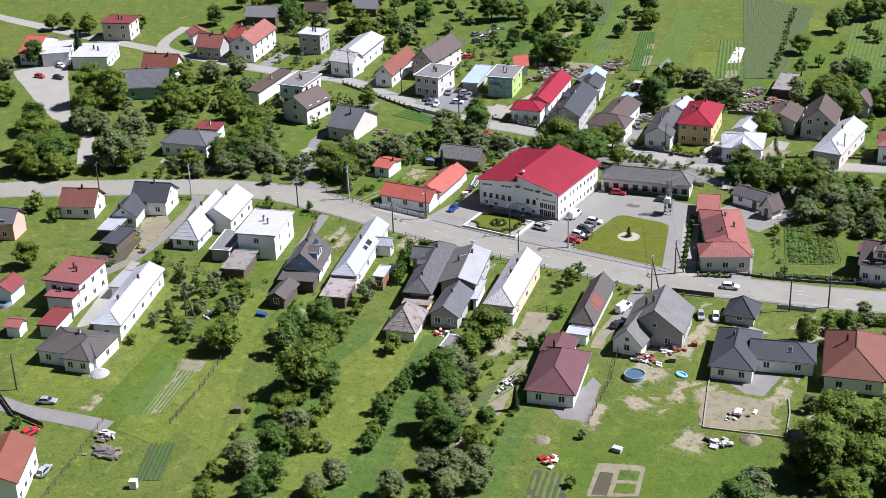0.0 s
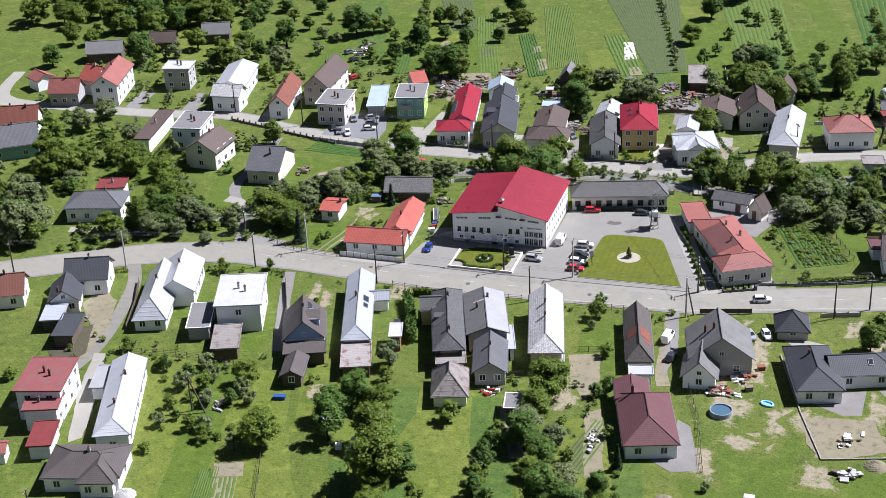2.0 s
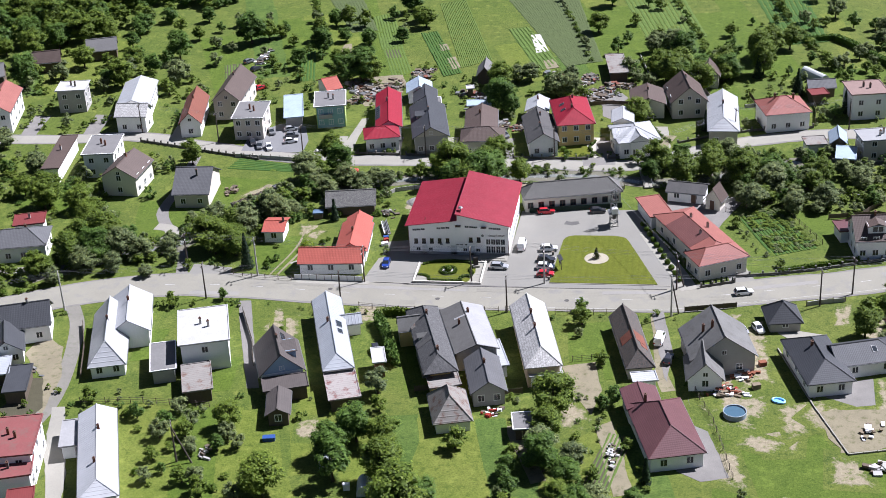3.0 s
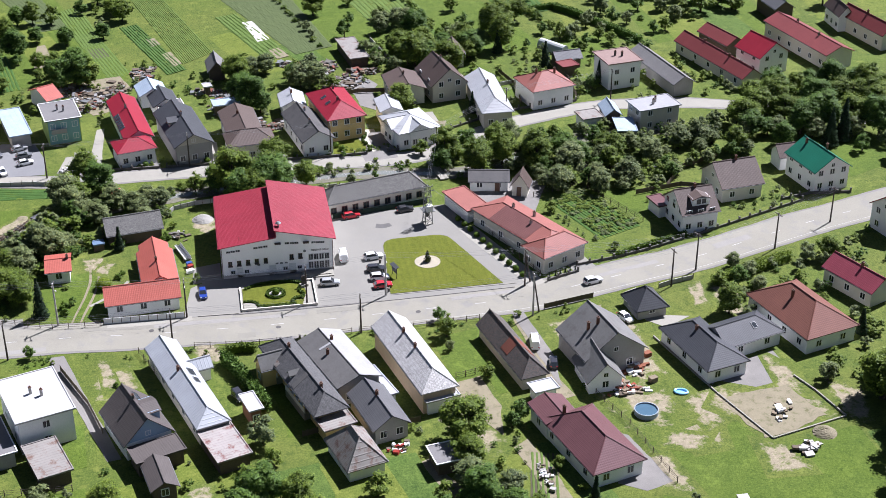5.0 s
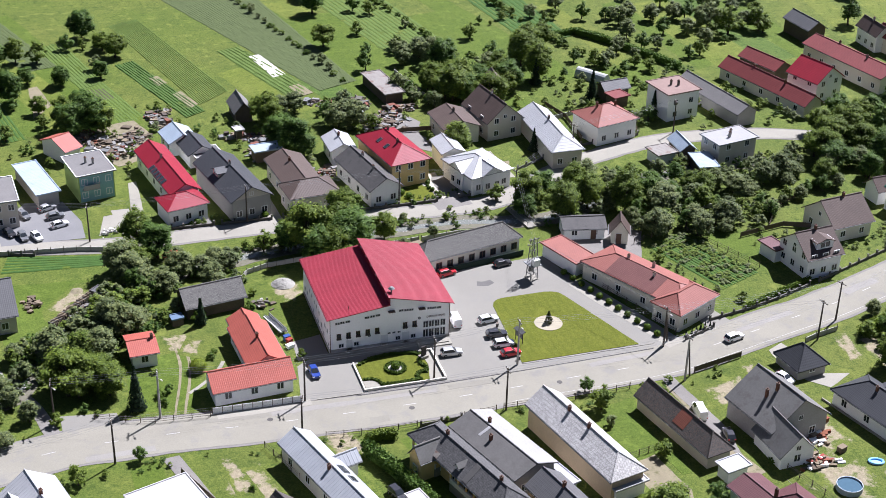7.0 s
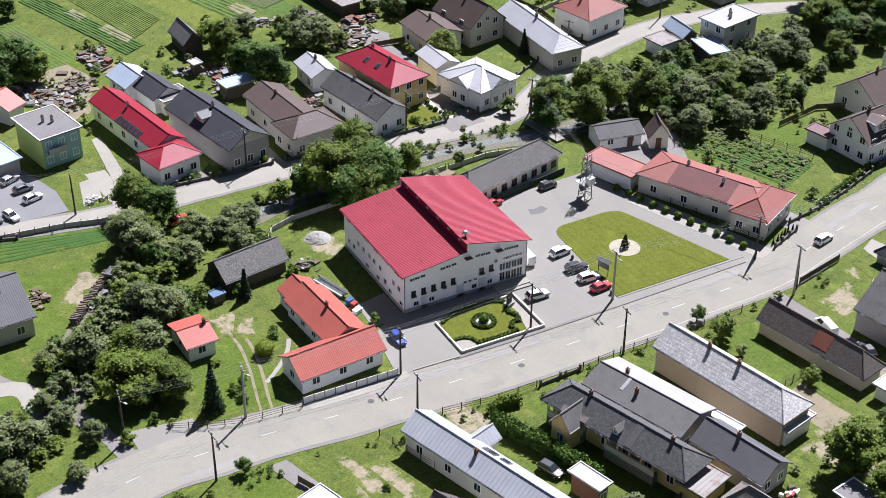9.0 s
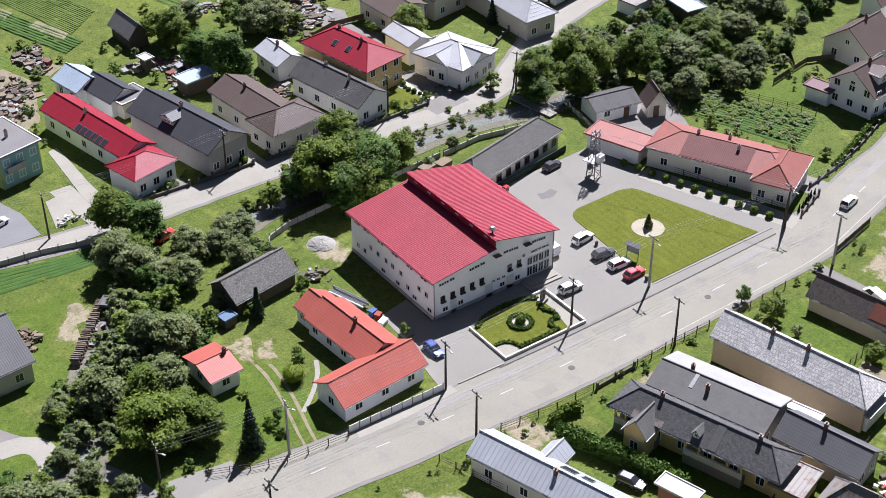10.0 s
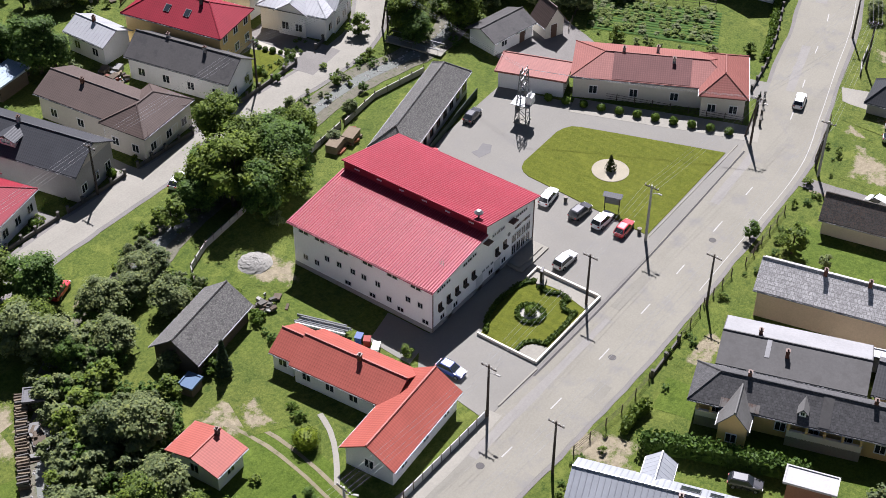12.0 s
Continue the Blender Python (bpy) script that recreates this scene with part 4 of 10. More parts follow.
# repairs and kerbs of the main street
PALEPATCH = surface("pale_road_repair", (0.222, 0.212, 0.19), 0.8, 0.3, 5, 0.9, 0, 0.2, True)
DARKPATCH = surface("dark_road_repair", (0.196, 0.187, 0.155), 0.8, 0.3, 5, 0.9, 0, 0.2, True)
for pts, mat_ in (([(-14, -13.2), (-2, -13.3), (3, -13.6), (14, -13.9), (14, -14.7), (2, -14.5), (-14, -14.4)], PALEPATCH), ([(16, -13.3), (24, -13.3), (24.5, -14.6), (16, -14.5)], DARKPATCH),
                  ([(-40, -17.6), (-30, -17.3), (-30, -18.6), (-40, -18.8)], PALEPATCH), ([(40, -13.2), (52, -12.4), (52, -13.4), (40, -14.4)], PALEPATCH), ([(-24, -12.6), (-12, -13.4), (-12, -14.4), (-24, -13.6)], DARKPATCH),
                  ([(68, -9.6), (80, -6.4), (80.3, -7.6), (68.3, -10.8)], PALEPATCH), ([(2, -18.6), (5, -18.6), (5, -20.2), (2, -20.2)], DARKPATCH), ([(92, -2.8), (100, 0.0), (100.6, -1.6), (92.6, -4.4)], PALEPATCH)):
    sheet("road_repair", pts, 0.066, mat_, "worn repair strip in the asphalt", "road patch", 0.2)
ribbon("gutter", [(1.5, -12.45), (10, -12.55), (22, -12.5), (36, -12.2), (52, -11.7)], 0.22, 0.085, surface("dark_gutter", (0.065, 0.062, 0.06), 0.7, 0.6, 5, 0.9), "dark drain strip beside the street", "gutter", 0.05)
for x, y in ((9.0, -17.8), (-12.5, -15.2), (33.5, -17.0)):
    sheet("manhole", [(x + 0.45 * math.cos(k * math.pi / 8), y + 0.45 * math.sin(k * math.pi / 8)) for k in range(16)], 0.08, surface("iron_cover", (0.08, 0.075, 0.07), 0.7, 2, 8, 0.7), "round iron manhole cover in the road", "manhole", 0.0)
patch("bare_ground", [(60, -36), (66, -34), (68, -44), (70, -52), (66, -58), (62, -58), (60, -50)], "trampled earth between the pool and the rubble")
patch("bare_ground", [(70, -50), (76, -48), (77, -56), (72, -60)], "worn dry grass beside the paddling pool")
patch("bare_ground", [(-6.6, -17.0), (-2.8, -16.7), (0.5, -27.1), (-5.1, -29.5)], "worn bare front garden")
patch("bare_ground", [(-21.6, -23.2), (-19.8, -22.6), (-17.3, -32.3), (-20.0, -33.4)], "worn bare front garden")
patch("bare_ground", [(82.5, -15.3), (85.8, -14.8), (84.9, -23.7), (81.6, -24.1)], "worn dry grass at the street")
patch("bare_ground", [(77.6, -47.5), (82.4, -50.0), (77.1, -56.9), (73.7, -53.2)], "bare earth of the building plot")
patch("bare_ground", [(65.7, -57.9), (72.1, -60.6), (69.0, -64.4), (63.6, -62.0)], "dry grass below the building plot")
patch("bare_ground", [(87.5, -39.0), (91.2, -44.9), (90.8, -53.1), (86.9, -50.8)], "bare earth beside the plot wall")
patch("bare_ground", [(-39.4, 22.9), (-36.5, 22.3), (-38.4, 16.6), (-41.2, 17.2)], "worn pale spot in the meadow")
patch("bare_ground", [(-20.9, 11.1), (-19.1, 9.8), (-20.2, 4.9), (-22.9, 6.8)], "worn turning place in the grass")

# stream and its banks behind the hall
STREAM = [(-75, -14), (-60, -3), (-50, 0.5), (-46.5, 8), (-41, 18), (-33, 25), (-25, 31), (-16, 33.5), (-4, 36.2), (12, 38), (31, 39.2), (41, 37.5), (51, 36.2), (62, 40), (75, 47), (92, 50), (110, 48)]
ribbon("stream_bank", STREAM, 5.0, 0.03, surface("stony_bank", (0.15, 0.14, 0.105), 0.6, 0.8, 4, 0.95, 0, 0.5, True, (0.05, 0.075, 0.02)), "stony and weedy bank of the stream", "bank", 0.7)
ribbon("water", STREAM, 1.6, 0.05, WATER, "shallow stream with pale stones", "stream", 0.4)
bm = bmesh.new()
rs = random.Random(4)
for q in smooth_line(STREAM, 0.55):
    for k in range(4):
        s = rs.uniform(0.06, 0.24)
        c = Vector((q.x + rs.gauss(0, 0.75), q.y + rs.gauss(0, 0.75), 0.06))
        v = [bm.verts.new(c + Vector((dx * rs.uniform(0.7, 1.2), dy * rs.uniform(0.7, 1.2), dz * 0.6)) * s) for dx, dy, dz in ((1, 0, 0), (0, 1, 0), (-1, 0, 0), (0, -1, 0), (0, 0, 1), (0, 0, -1))]
        for i in range(4):
            bm.faces.new((v[i], v[(i + 1) % 4], v[4]))
            bm.faces.new((v[(i + 1) % 4], v[i], v[5]))
single("stream_stones", bm, STONE, "scattered pale stones in the stream bed", "stones", None, "", "stuff")

# fields and vegetable plots with planted rows
CROP = surface("crop_leaves", (0.082, 0.128, 0.024), 0.6, 0.5, 5, 0.9, 0, 0.7, True)
CROP_PALE = surface("grain_leaves", (0.066, 0.088, 0.030), 0.7, 0.4, 5, 0.9, 0, 0.7, True)
CROP_DARK = surface("potato_leaves", (0.043, 0.095, 0.015), 0.55, 0.6, 6, 0.9, 0, 0.8, True)


def field(name, quad, rows, crop, ground_mat, label, height=0.45, width=0.55, gap=0.0, seed=1):
    height, width, gap = height * 0.26, min(0.98, width * 1.35), gap * 0.25
    """quad: two ends of the first side and two of the opposite; rows run along the first side."""
    a, b, c, d = [Vector(q) for q in quad]
    FOOT.extend((p.x, p.y, 0.0, 0.0, 0.0, (d - a).length / 2) for p in (a.lerp(b, k / 8).lerp(d.lerp(c, k / 8), 0.5) for k in range(9)))
    sheet("plot", [a, b, c, d], 0.04, ground_mat, label, "field", 0.2)
    if not crop:
        return
    r = random.Random(seed)
    bm = bmesh.new()
    for i in range(rows):
        t = (i + 0.5) / rows
        p, q = a.lerp(d, t), b.lerp(c, t)
        n = max(2, int((q - p).length / 1.3))
        dirn = (q - p).normalized()
        side = Vector((-dirn.y, dirn.x)) * ((d - a).length / rows) * width * 0.5
        prev = None
        for k in range(n + 1):
            m = p.lerp(q, k / n)
            h, w = height * r.uniform(0.6, 1.2), r.uniform(0.7, 1.2)
            ring = [bm.verts.new((m.x - side.x * w, m.y - side.y * w, 0.03)), bm.verts.new((m.x - side.x * w * 0.5, m.y - side.y * w * 0.5, h)), bm.verts.new((m.x + side.x * w * 0.5, m.y + side.y * w * 0.5, h * 0.95)), bm.verts.new((m.x + side.x * w, m.y + side.y * w, 0.03))]
            if prev and r.random() >= gap:
                for j in range(3):
                    bm.faces.new((prev[j], prev[j + 1], ring[j + 1], ring[j]))
            prev = ring
    single(name, bm, crop, label, "crop", None, "", "stuff")


field("crop_rows", [(-31.5, 131), (-22.3, 101), (-16.6, 102), (-25.8, 132)], 7, CROP, LUSH, "small kitchen garden with rows of seedlings", 0.35, 0.6, 0.1, 5)
field("crop_rows", [(-18.8, 161.3), (-4.5, 106.6), (3.1, 113.1), (-11.4, 164.8)], 17, CROP, GRASS, "long striped vegetable field in rows", 0.6, 0.62, 0.1, 3)
field("crop_rows", [(-20.0, 134.3), (-8.3, 100.2), (-3.7, 103.1), (-15.5, 136.3)], 7, CROP_DARK, TALL, "dark green vegetable strip in long rows", 0.8, 0.7, 0.08, 2)
field("crop_rows", [(-6.4, 185.8), (23.4, 108.4), (32.4, 112.1), (19.7, 180.2)], 26, CROP_PALE, CROP_PALE, "grey-green field of young grain", 0.5, 0.74, 0.0, 4)
field("crop_rows", [(4.5, 138.0), (16.1, 104.6), (21.7, 109.5), (10.1, 140.0)], 6, CROP, TALL, "vegetable strip beside the fleece bed", 0.7, 0.62, 0.12, 19)
field("crop_rows", [(-36.7, 148.8), (-28.9, 121.0), (-23.5, 125.1), (-31.2, 153.2)], 8, CROP, LUSH, "kitchen garden in light green rows", 0.6, 0.6, 0.15, 20)
sheet("plot", [(11.3, 133.0), (13.9, 133.6), (17.6, 119.8), (14.4, 118.4)], 0.16, surface("white_fleece", (0.409, 0.397, 0.36), 0.8, 0.5, 4, 0.9, 0, 0.2, True), "vegetable bed covered with white fleece", "garden bed", 0.2)
sheet("plot", [(-13.4, 124.7), (-11.2, 125.6), (-9.6, 120.9), (-11.8, 119.6)], 0.14, DIRT, "pale bare garden bed", "garden bed", 0.2)
sheet("plot", [(-9.6, 113.9), (-7.3, 115.4), (-4.7, 107.3), (-6.7, 105.1)], 0.14, DIRT, "pale bare garden bed", "garden bed", 0.2)
sheet("plot", [(16.9, 112.4), (19.7, 113.5), (21.5, 107.5), (18.4, 106.1)], 0.14, DIRT, "brown bed at the end of the field", "garden bed", 0.2)
field("crop_rows", [(72, 3), (65.5, 21), (73.5, 24.5), (81, 7)], 13, CROP_DARK, LUSH, "green potato patch in neat rows", 0.5, 0.6, 0.06, 6)
field("crop_rows", [(-15.8, -89), (-11.4, -107), (-7.6, -106), (-12.6, -88)], 9, CROP, TALL, "vegetable plot with rows of seedlings", 0.5, 0.45, 0.3, 7)
field("crop_rows", [(-12.3, -91), (-7.4, -106), (-4.6, -103.4), (-8.8, -89.5)], 5, CROP, DIRT, "vegetable plot with rows of seedlings", 0.4, 0.6, 0.4, 8)
sheet("plot", [(-14.0, -87.2), (-9.4, -85.6), (-8.0, -89.4), (-12.6, -90.8)], 0.05, DIRT, "freshly raked bare garden bed", "garden bed", 0.2)
field("crop_rows", [(0, -112), (5, -122), (9, -120), (4, -110)], 6, CROP_DARK, SOIL, "small kitchen garden behind the meadow", 0.4, 0.55, 0.2, 9)
field("crop_rows", [(-49.5, 40), (-28.6, 38.8), (-27, 41.4), (-48, 46.2)], 6, CROP_DARK, LUSH, "green vegetable strip beside the lane wall", 0.5, 0.6, 0.1, 10)
field("crop_rows", [(40.5, -75), (43.6, -60), (47.6, -61), (44.6, -76)], 6, CROP, SOIL, "vegetable beds beside the orchard", 0.4, 0.5, 0.3, 11)
field("crop_rows", [(61.5, -88), (65, -99), (71, -97), (68, -86)], 6, CROP, SOIL, "vegetable bed in the lush plot", 0.4, 0.5, 0.35, 12)
field("crop_rows", [(-70, 108), (-64, 88), (-59, 89), (-65, 110)], 7, CROP, SOIL, "far kitchen garden in rows", 0.4, 0.55, 0.15, 13)
field("crop_rows", [(-52, 118), (-47, 96), (-42, 97), (-47, 120)], 6, CROP_DARK, LUSH, "far kitchen garden in rows", 0.4, 0.55, 0.15, 14)
field("crop_rows", [(30, 190), (44, 128), (60, 132), (48, 195)], 14, CROP, GRASS, "far striped vegetable field", 0.5, 0.6, 0.08, 15)
field("crop_rows", [(70, 190), (80, 125), (92, 128), (86, 194)], 10, CROP_DARK, GRASS, "far striped vegetable field", 0.5, 0.6, 0.08, 16)
field("crop_rows", [(-75, 215), (-40, 135), (-33, 137), (-62, 220)], 10, CROP_PALE, GRASS, "far narrow field in rows", 0.5, 0.6, 0.05, 17)


# ---- the hall ----
def build_hall():
    h = thing("village_hall", "large pale plastered hall under a crimson ribbed metal roof", "hall", pose(0.4, 0.5, 0))
    W, D, HL, HR, XR, ZL, ZR = 20.2, 20.0, 6.4, 6.6, 10.0, 7.75, 9.1
    bm = bmesh.new()
    prof = [(0, 0), (W, 0), (W, HR), (XR, ZR - 0.2), (XR, ZL - 0.1), (0, HL)]
    a = [bm.verts.new((x, 0, z)) for x, z in prof]
    b = [bm.verts.new((x, D, z)) for x, z in prof]
    bm.faces.new(a)
    bm.faces.new(list(reversed(b)))
    for i in range(6):
        j = (i + 1) % 6
        bm.faces.new((a[i], b[i], b[j], a[j]))
    part("wall", bm, HALLWALL, h)
    bm = bmesh.new()
    box(bm, (W / 2, -0.03, 0.3), (W + 0.1, 0.1, 0.6))
    box(bm, (-0.03, D / 2, 0.3), (0.1, D, 0.6))
    box(bm, (W + 0.03, D / 2, 0.3), (0.1, D, 0.6))
    part("plinth", bm, GREYWALL, h)
    # left slope, right slope, clerestory between them; local x across the ribs
    for nm, x0, z0, x1, z1 in (("roof", -0.45, HL - 0.02, XR - 0.02, ZL), ("roof", XR - 0.35, ZR + 0.05, W + 0.5, HR - 0.02)):
        bm = bmesh.new()
        slab(bm, [(x0, -0.5, z0 + 0.15), (x1, -0.5, z1 + 0.15), (x1, D + 0.5, z1 + 0.15), (x0, D + 0.5, z0 + 0.15)], [[0, 1, 2, 3]], 0.16)
        ro = part(nm, bm, R_HALL, h)
        bm = bmesh.new()
        n = 62
        for k in range(n):
            y = -0.45 + (D + 0.9) * (k + 0.5) / n
            p0, p1 = Vector((x0 + 0.02, y, z0 + 0.155)), Vector((x1 - 0.02, y, z1 + 0.155))
            for q in ((p0, p1),):
                v = [bm.verts.new(p) for p in (q[0] + Vector((0, -0.1, 0)), q[0] + Vector((0, 0.1, 0)), q[1] + Vector((0, 0.1, 0)), q[1] + Vector((0, -0.1, 0)))]
                u = [bm.verts.new(p) for p in (q[0] + Vector((0, 0, 0.085)), q[1] + Vector((0, 0, 0.085)))]
                bm.faces.new((v[0], v[3], u[1], u[0]))
                bm.faces.new((v[1], u[0], u[1], v[2]))
                bm.faces.new((v[0], u[0], v[1]))
                bm.faces.new((v[2], u[1], v[3]))
        tagged(part("roof_ribs", bm, R_HALL, ro), "raised ribs of the metal roof", kind="stuff")
        bm = bmesh.new()
        xe, ze = (x0 - 0.06, z0) if x0 < 0 else (x1 + 0.06, z1)
        tube(bm, (xe, -0.5, ze), (xe, D + 0.5, ze), 0.08, 0.08, 6)
        part("gutter", bm, R_HALL, ro)
    bm = bmesh.new()
    box(bm, (XR - 0.05, D / 2, (ZL + ZR) / 2 - 0.02), (0.1, D + 0.6, ZR - ZL - 0.3))
    part("clerestory", bm, R_HALL, h, "dark red clerestory band")
    for k in range(6):
        bm = bmesh.new()
        box(bm, (XR - 0.14, 1.8 + k * 3.3, 8.62), (0.12, 0.7, 0.16))
        part("clerestory_vent", bm, FRAME, h, "small white vent under the upper eaves")
    # facade: strip windows rising with the eaves, flower-box windows, small basement windows, glazed entrance
    for x in (1.3, 2.1, 3.0, 6.2, 7.1, 8.0, 11.9, 12.8, 13.6, 16.7, 17.5, 18.3):
        put_window(h, x, 0, (5.3 + 0.085 * x) if x < 10 else (6.95 - 0.055 * (x - 10)) - 0.55, 0, 0.78, 0.42)
    for x, z in ((1.5, 3.0), (3.1, 3.05), (4.7, 3.1), (6.3, 3.15), (7.9, 3.2), (12.6, 3.5), (14.2, 3.55)):
        put_window(h, x, 0, z, 0, 0.66, 0.8, "brown")
        bm = bmesh.new()
        box(bm, (x, -0.18, z - 0.5), (0.8, 0.26, 0.2))
        part("flower_box", bm, POLEWOOD, h, "dark window box with plants")
    for x in (1.9, 4.4, 11.4, 14.0):
        put_window(h, x, 0, 1.15, 0, 0.8, 0.7)
    for x in (6.6, 9.9, 10.7, 11.6):
        put_window(h, x, 0, 2.3, 0, 0.5, 0.3)
    for k in range(4):
        for z, hh in ((1.35, 1.55), (3.05, 1.25)):
            put_window(h, 16.1 + k * 0.98, 0, z, 0, 0.86, hh)
    for y in (1.6, 3.3, 6.0, 7.6, 9.6, 11.2, 13.2, 15.0, 16.6, 18.3):
        put_window(h, 0, y, 3.3 if int(y) % 2 else 1.9, -90, 0.7, 0.8)
        put_window(h, W, y, 1.5, 90, 0.9, 1.1)
        put_window(h, W, y, 4.3, 90, 0.9, 1.1)
    for y in (2.2, 5.5, 9.0, 12.5, 16.0, 18.4):
        put_window(h, 0, y, 5.6, -90, 1.5, 0.5)
    for y in (0.9, 4.4, 8.4, 12.0):
        put_window(h, 0, y, 1.2, -90, 0.9, 0.6)
    put_door(h, 3.2, 0, 0, FRAME, 0.9, 1.9)
    put_door(h, 9.1, 0, 0, FRAME, 1.1, 2.0)
    put_door(h, 12.7, 0, 0, FRAME, 1.1, 2.0)
    # two dark canopies over the lamps, roof vent, small mast, downpipe, steps
    for x, z in ((10.2, 6.55), (15.3, 6.35)):
        bm = bmesh.new()
        box(bm, (x, -0.4, z), (1.1, 0.75, 0.08))
        box(bm, (x, -0.05, z - 0.12), (0.7, 0.14, 0.25))
        part("floodlight", bm, DARKFRAME, h, "dark flat floodlight under the eaves")
    bm = bmesh.new()
    tube(bm, (10.6, 1.3, 9.0), (10.6, 1.3, 9.9), 0.12, 0.12, 8)
    tube(bm, (10.6, 1.3, 9.85), (10.6, 1.3, 10.15), 0.55, 0.25, 12)
    part("roof_vent", bm, STEEL, h, "round grey vent cowl")
    bm = bmesh.new()
    for k in range(3):
        tube(bm, (3.4 + k * 0.06, 0.9 + 0.2 * k, 6.9), (3.4, 1.0 + 0.25 * k, 7.9 - 0.25 * k), 0.03, 0.03, 5)
    part("aerial", bm, DARKFRAME, h, "thin dark roof aerial")
    for x in (0.06, W - 0.06):
        bm = bmesh.new()
        tube(bm, (x, -0.08, 0.1), (x, -0.08, 6.3), 0.06, 0.06, 6)
        part("downpipe", bm, DARKFRAME, h)
    # sign over the entrance
    cu = bpy.data.curves.new("sign_lettering", "FONT")
    cu.body, cu.size, cu.extrude, cu.align_x = "OBECN\u00dd \u00daRAD", 0.46, 0.03, "CENTER"
    cu.materials.append(DARKFRAME)
    ob = new("sign_lettering", cu)
    ob.parent = h
    ob.matrix_basis = pose(17.8, -0.04, 4.28, 90, 0, 0)
    tagged(ob, "dark letters above the entrance")
    bm = bmesh.new()
    tube(bm, (15.0, 0.02, 4.4), (15.0, -0.07, 4.4), 0.26, 0.26, 16)
    part("emblem", bm, STEEL, h, "small round grey emblem")
    bm = bmesh.new()
    box(bm, (17.2, -1.3, 0.12), (5.6, 2.4, 0.24))
    box(bm, (17.2, -1.0, 0.3), (4.8, 1.8, 0.16))
    part("entrance_steps", bm, CONCRETE, h, "pale concrete entrance steps")


build_hall()


def build_bed():
    """The walled flower bed before the hall."""
    bm = bmesh.new()
    for c, s in (((9.8, -11.6, 0.25), (13.4, 0.22, 0.44)), ((3.2, -7.6, 0.22), (0.22, 7.7, 0.44)), ((16.35, -7.2, 0.3), (0.26, 8.5, 0.6)), ((15.4, -3.0, 0.25), (2.2, 0.22, 0.5))):
        box(bm, c, s)
    single("garden_wall", bm, CREAM, "low cream wall round the flower bed", "wall")
    sheet("lawn", [(3.5, -11.3), (13.6, -11.3), (15.9, -9.6), (15.9, -5.0), (13.0, -2.6), (9.2, -2.2), (3.6, -4.0)], 0.14, LAWN, "small mown lawn of the flower bed", "lawn", 0.03)
    sheet("pavement", [(13.8, -11.3), (16.1, -11.3), (16.1, -3.2), (14.4, -3.0), (14.8, -7)], 0.17, CONCRETE, "pale paved corner of the flower bed", "pavement", 0.05)


build_bed()


def hedge(pts, width, height, label, mat=None, seed=1, dens=60):
    """A clipped hedge: a run of small leaf clumps over a dark core."""
    r = random.Random(seed)
    bm = bmesh.new()
    line = smooth_line(pts, 0.6)
    strip(bm, line, width * 0.8, height * 0.85, height * 0.8)
    for q in line:
        for k in range(dens):
            s = r.uniform(0.05, 0.12) * (0.6 + 0.4 * height)
            p = Vector((q.x + r.uniform(-0.42, 0.42) * width + r.uniform(-0.2, 0.2) * width, q.y + r.uniform(-0.42, 0.42) * width + r.uniform(-0.2, 0.2) * width, r.uniform(0.15, 1.05) * height))
            n = Vector((r.uniform(-1, 1), r.uniform(-1, 1), r.uniform(0, 1.4))).normalized()
            t = n.orthogonal().normalized()
            u = n.cross(t)
            bm.faces.new([bm.verts.new(p + t * s * a + u * s * b) for a, b in ((-1, -1), (1, -1), (1, 1), (-1, 1))])
    return single("hedge", bm, mat or LEAF_HEDGE, label, "hedge")


BOX_HEDGE = leaves("box_hedge_leaves", (0.052, 0.092, 0.014))
hedge([(6.4, -10.8), (9.5, -10.9), (12.4, -10.7)], 0.55, 0.5, "low clipped box hedge edging the flower bed", BOX_HEDGE, 2, 150)
hedge([(12.4, -10.7), (12.2, -9.6), (13.2, -8.7), (13.9, -8.8), (14.3, -7.6), (13.6, -6.4), (13.9, -5.2), (14.6, -4.4), (13.6, -3.3), (12.6, -2.9)], 0.6, 0.5, "scalloped box hedge beside the paved corner", BOX_HEDGE, 3, 150)
hedge([(12.6, -2.9), (9.0, -2.6), (6.0, -3.2), (4.2, -4.2)], 0.55, 0.5, "low clipped box hedge edging the flower bed", BOX_HEDGE, 5, 150)
hedge([(3.8, -8.7), (5.0, -8.8), (5.9, -9.6), (6.2, -10.7)], 0.45, 0.45, "curved box hedge round the paved corner", BOX_HEDGE, 6, 130)
sheet("pavement", [(3.5, -11.3), (6.0, -11.3), (5.6, -9.8), (4.8, -9.1), (3.5, -9.0)], 0.17, CONCRETE, "pale paved corner of the flower bed", "pavement", 0.03)
hedge([(9.4 + 1.5 * math.cos(k * math.pi / 6), -6.7 + 1.5 * math.sin(k * math.pi / 6)) for k in range(13)], 0.55, 0.5, "round clipped hedge in the flower bed", BOX_HEDGE, 4, 120)


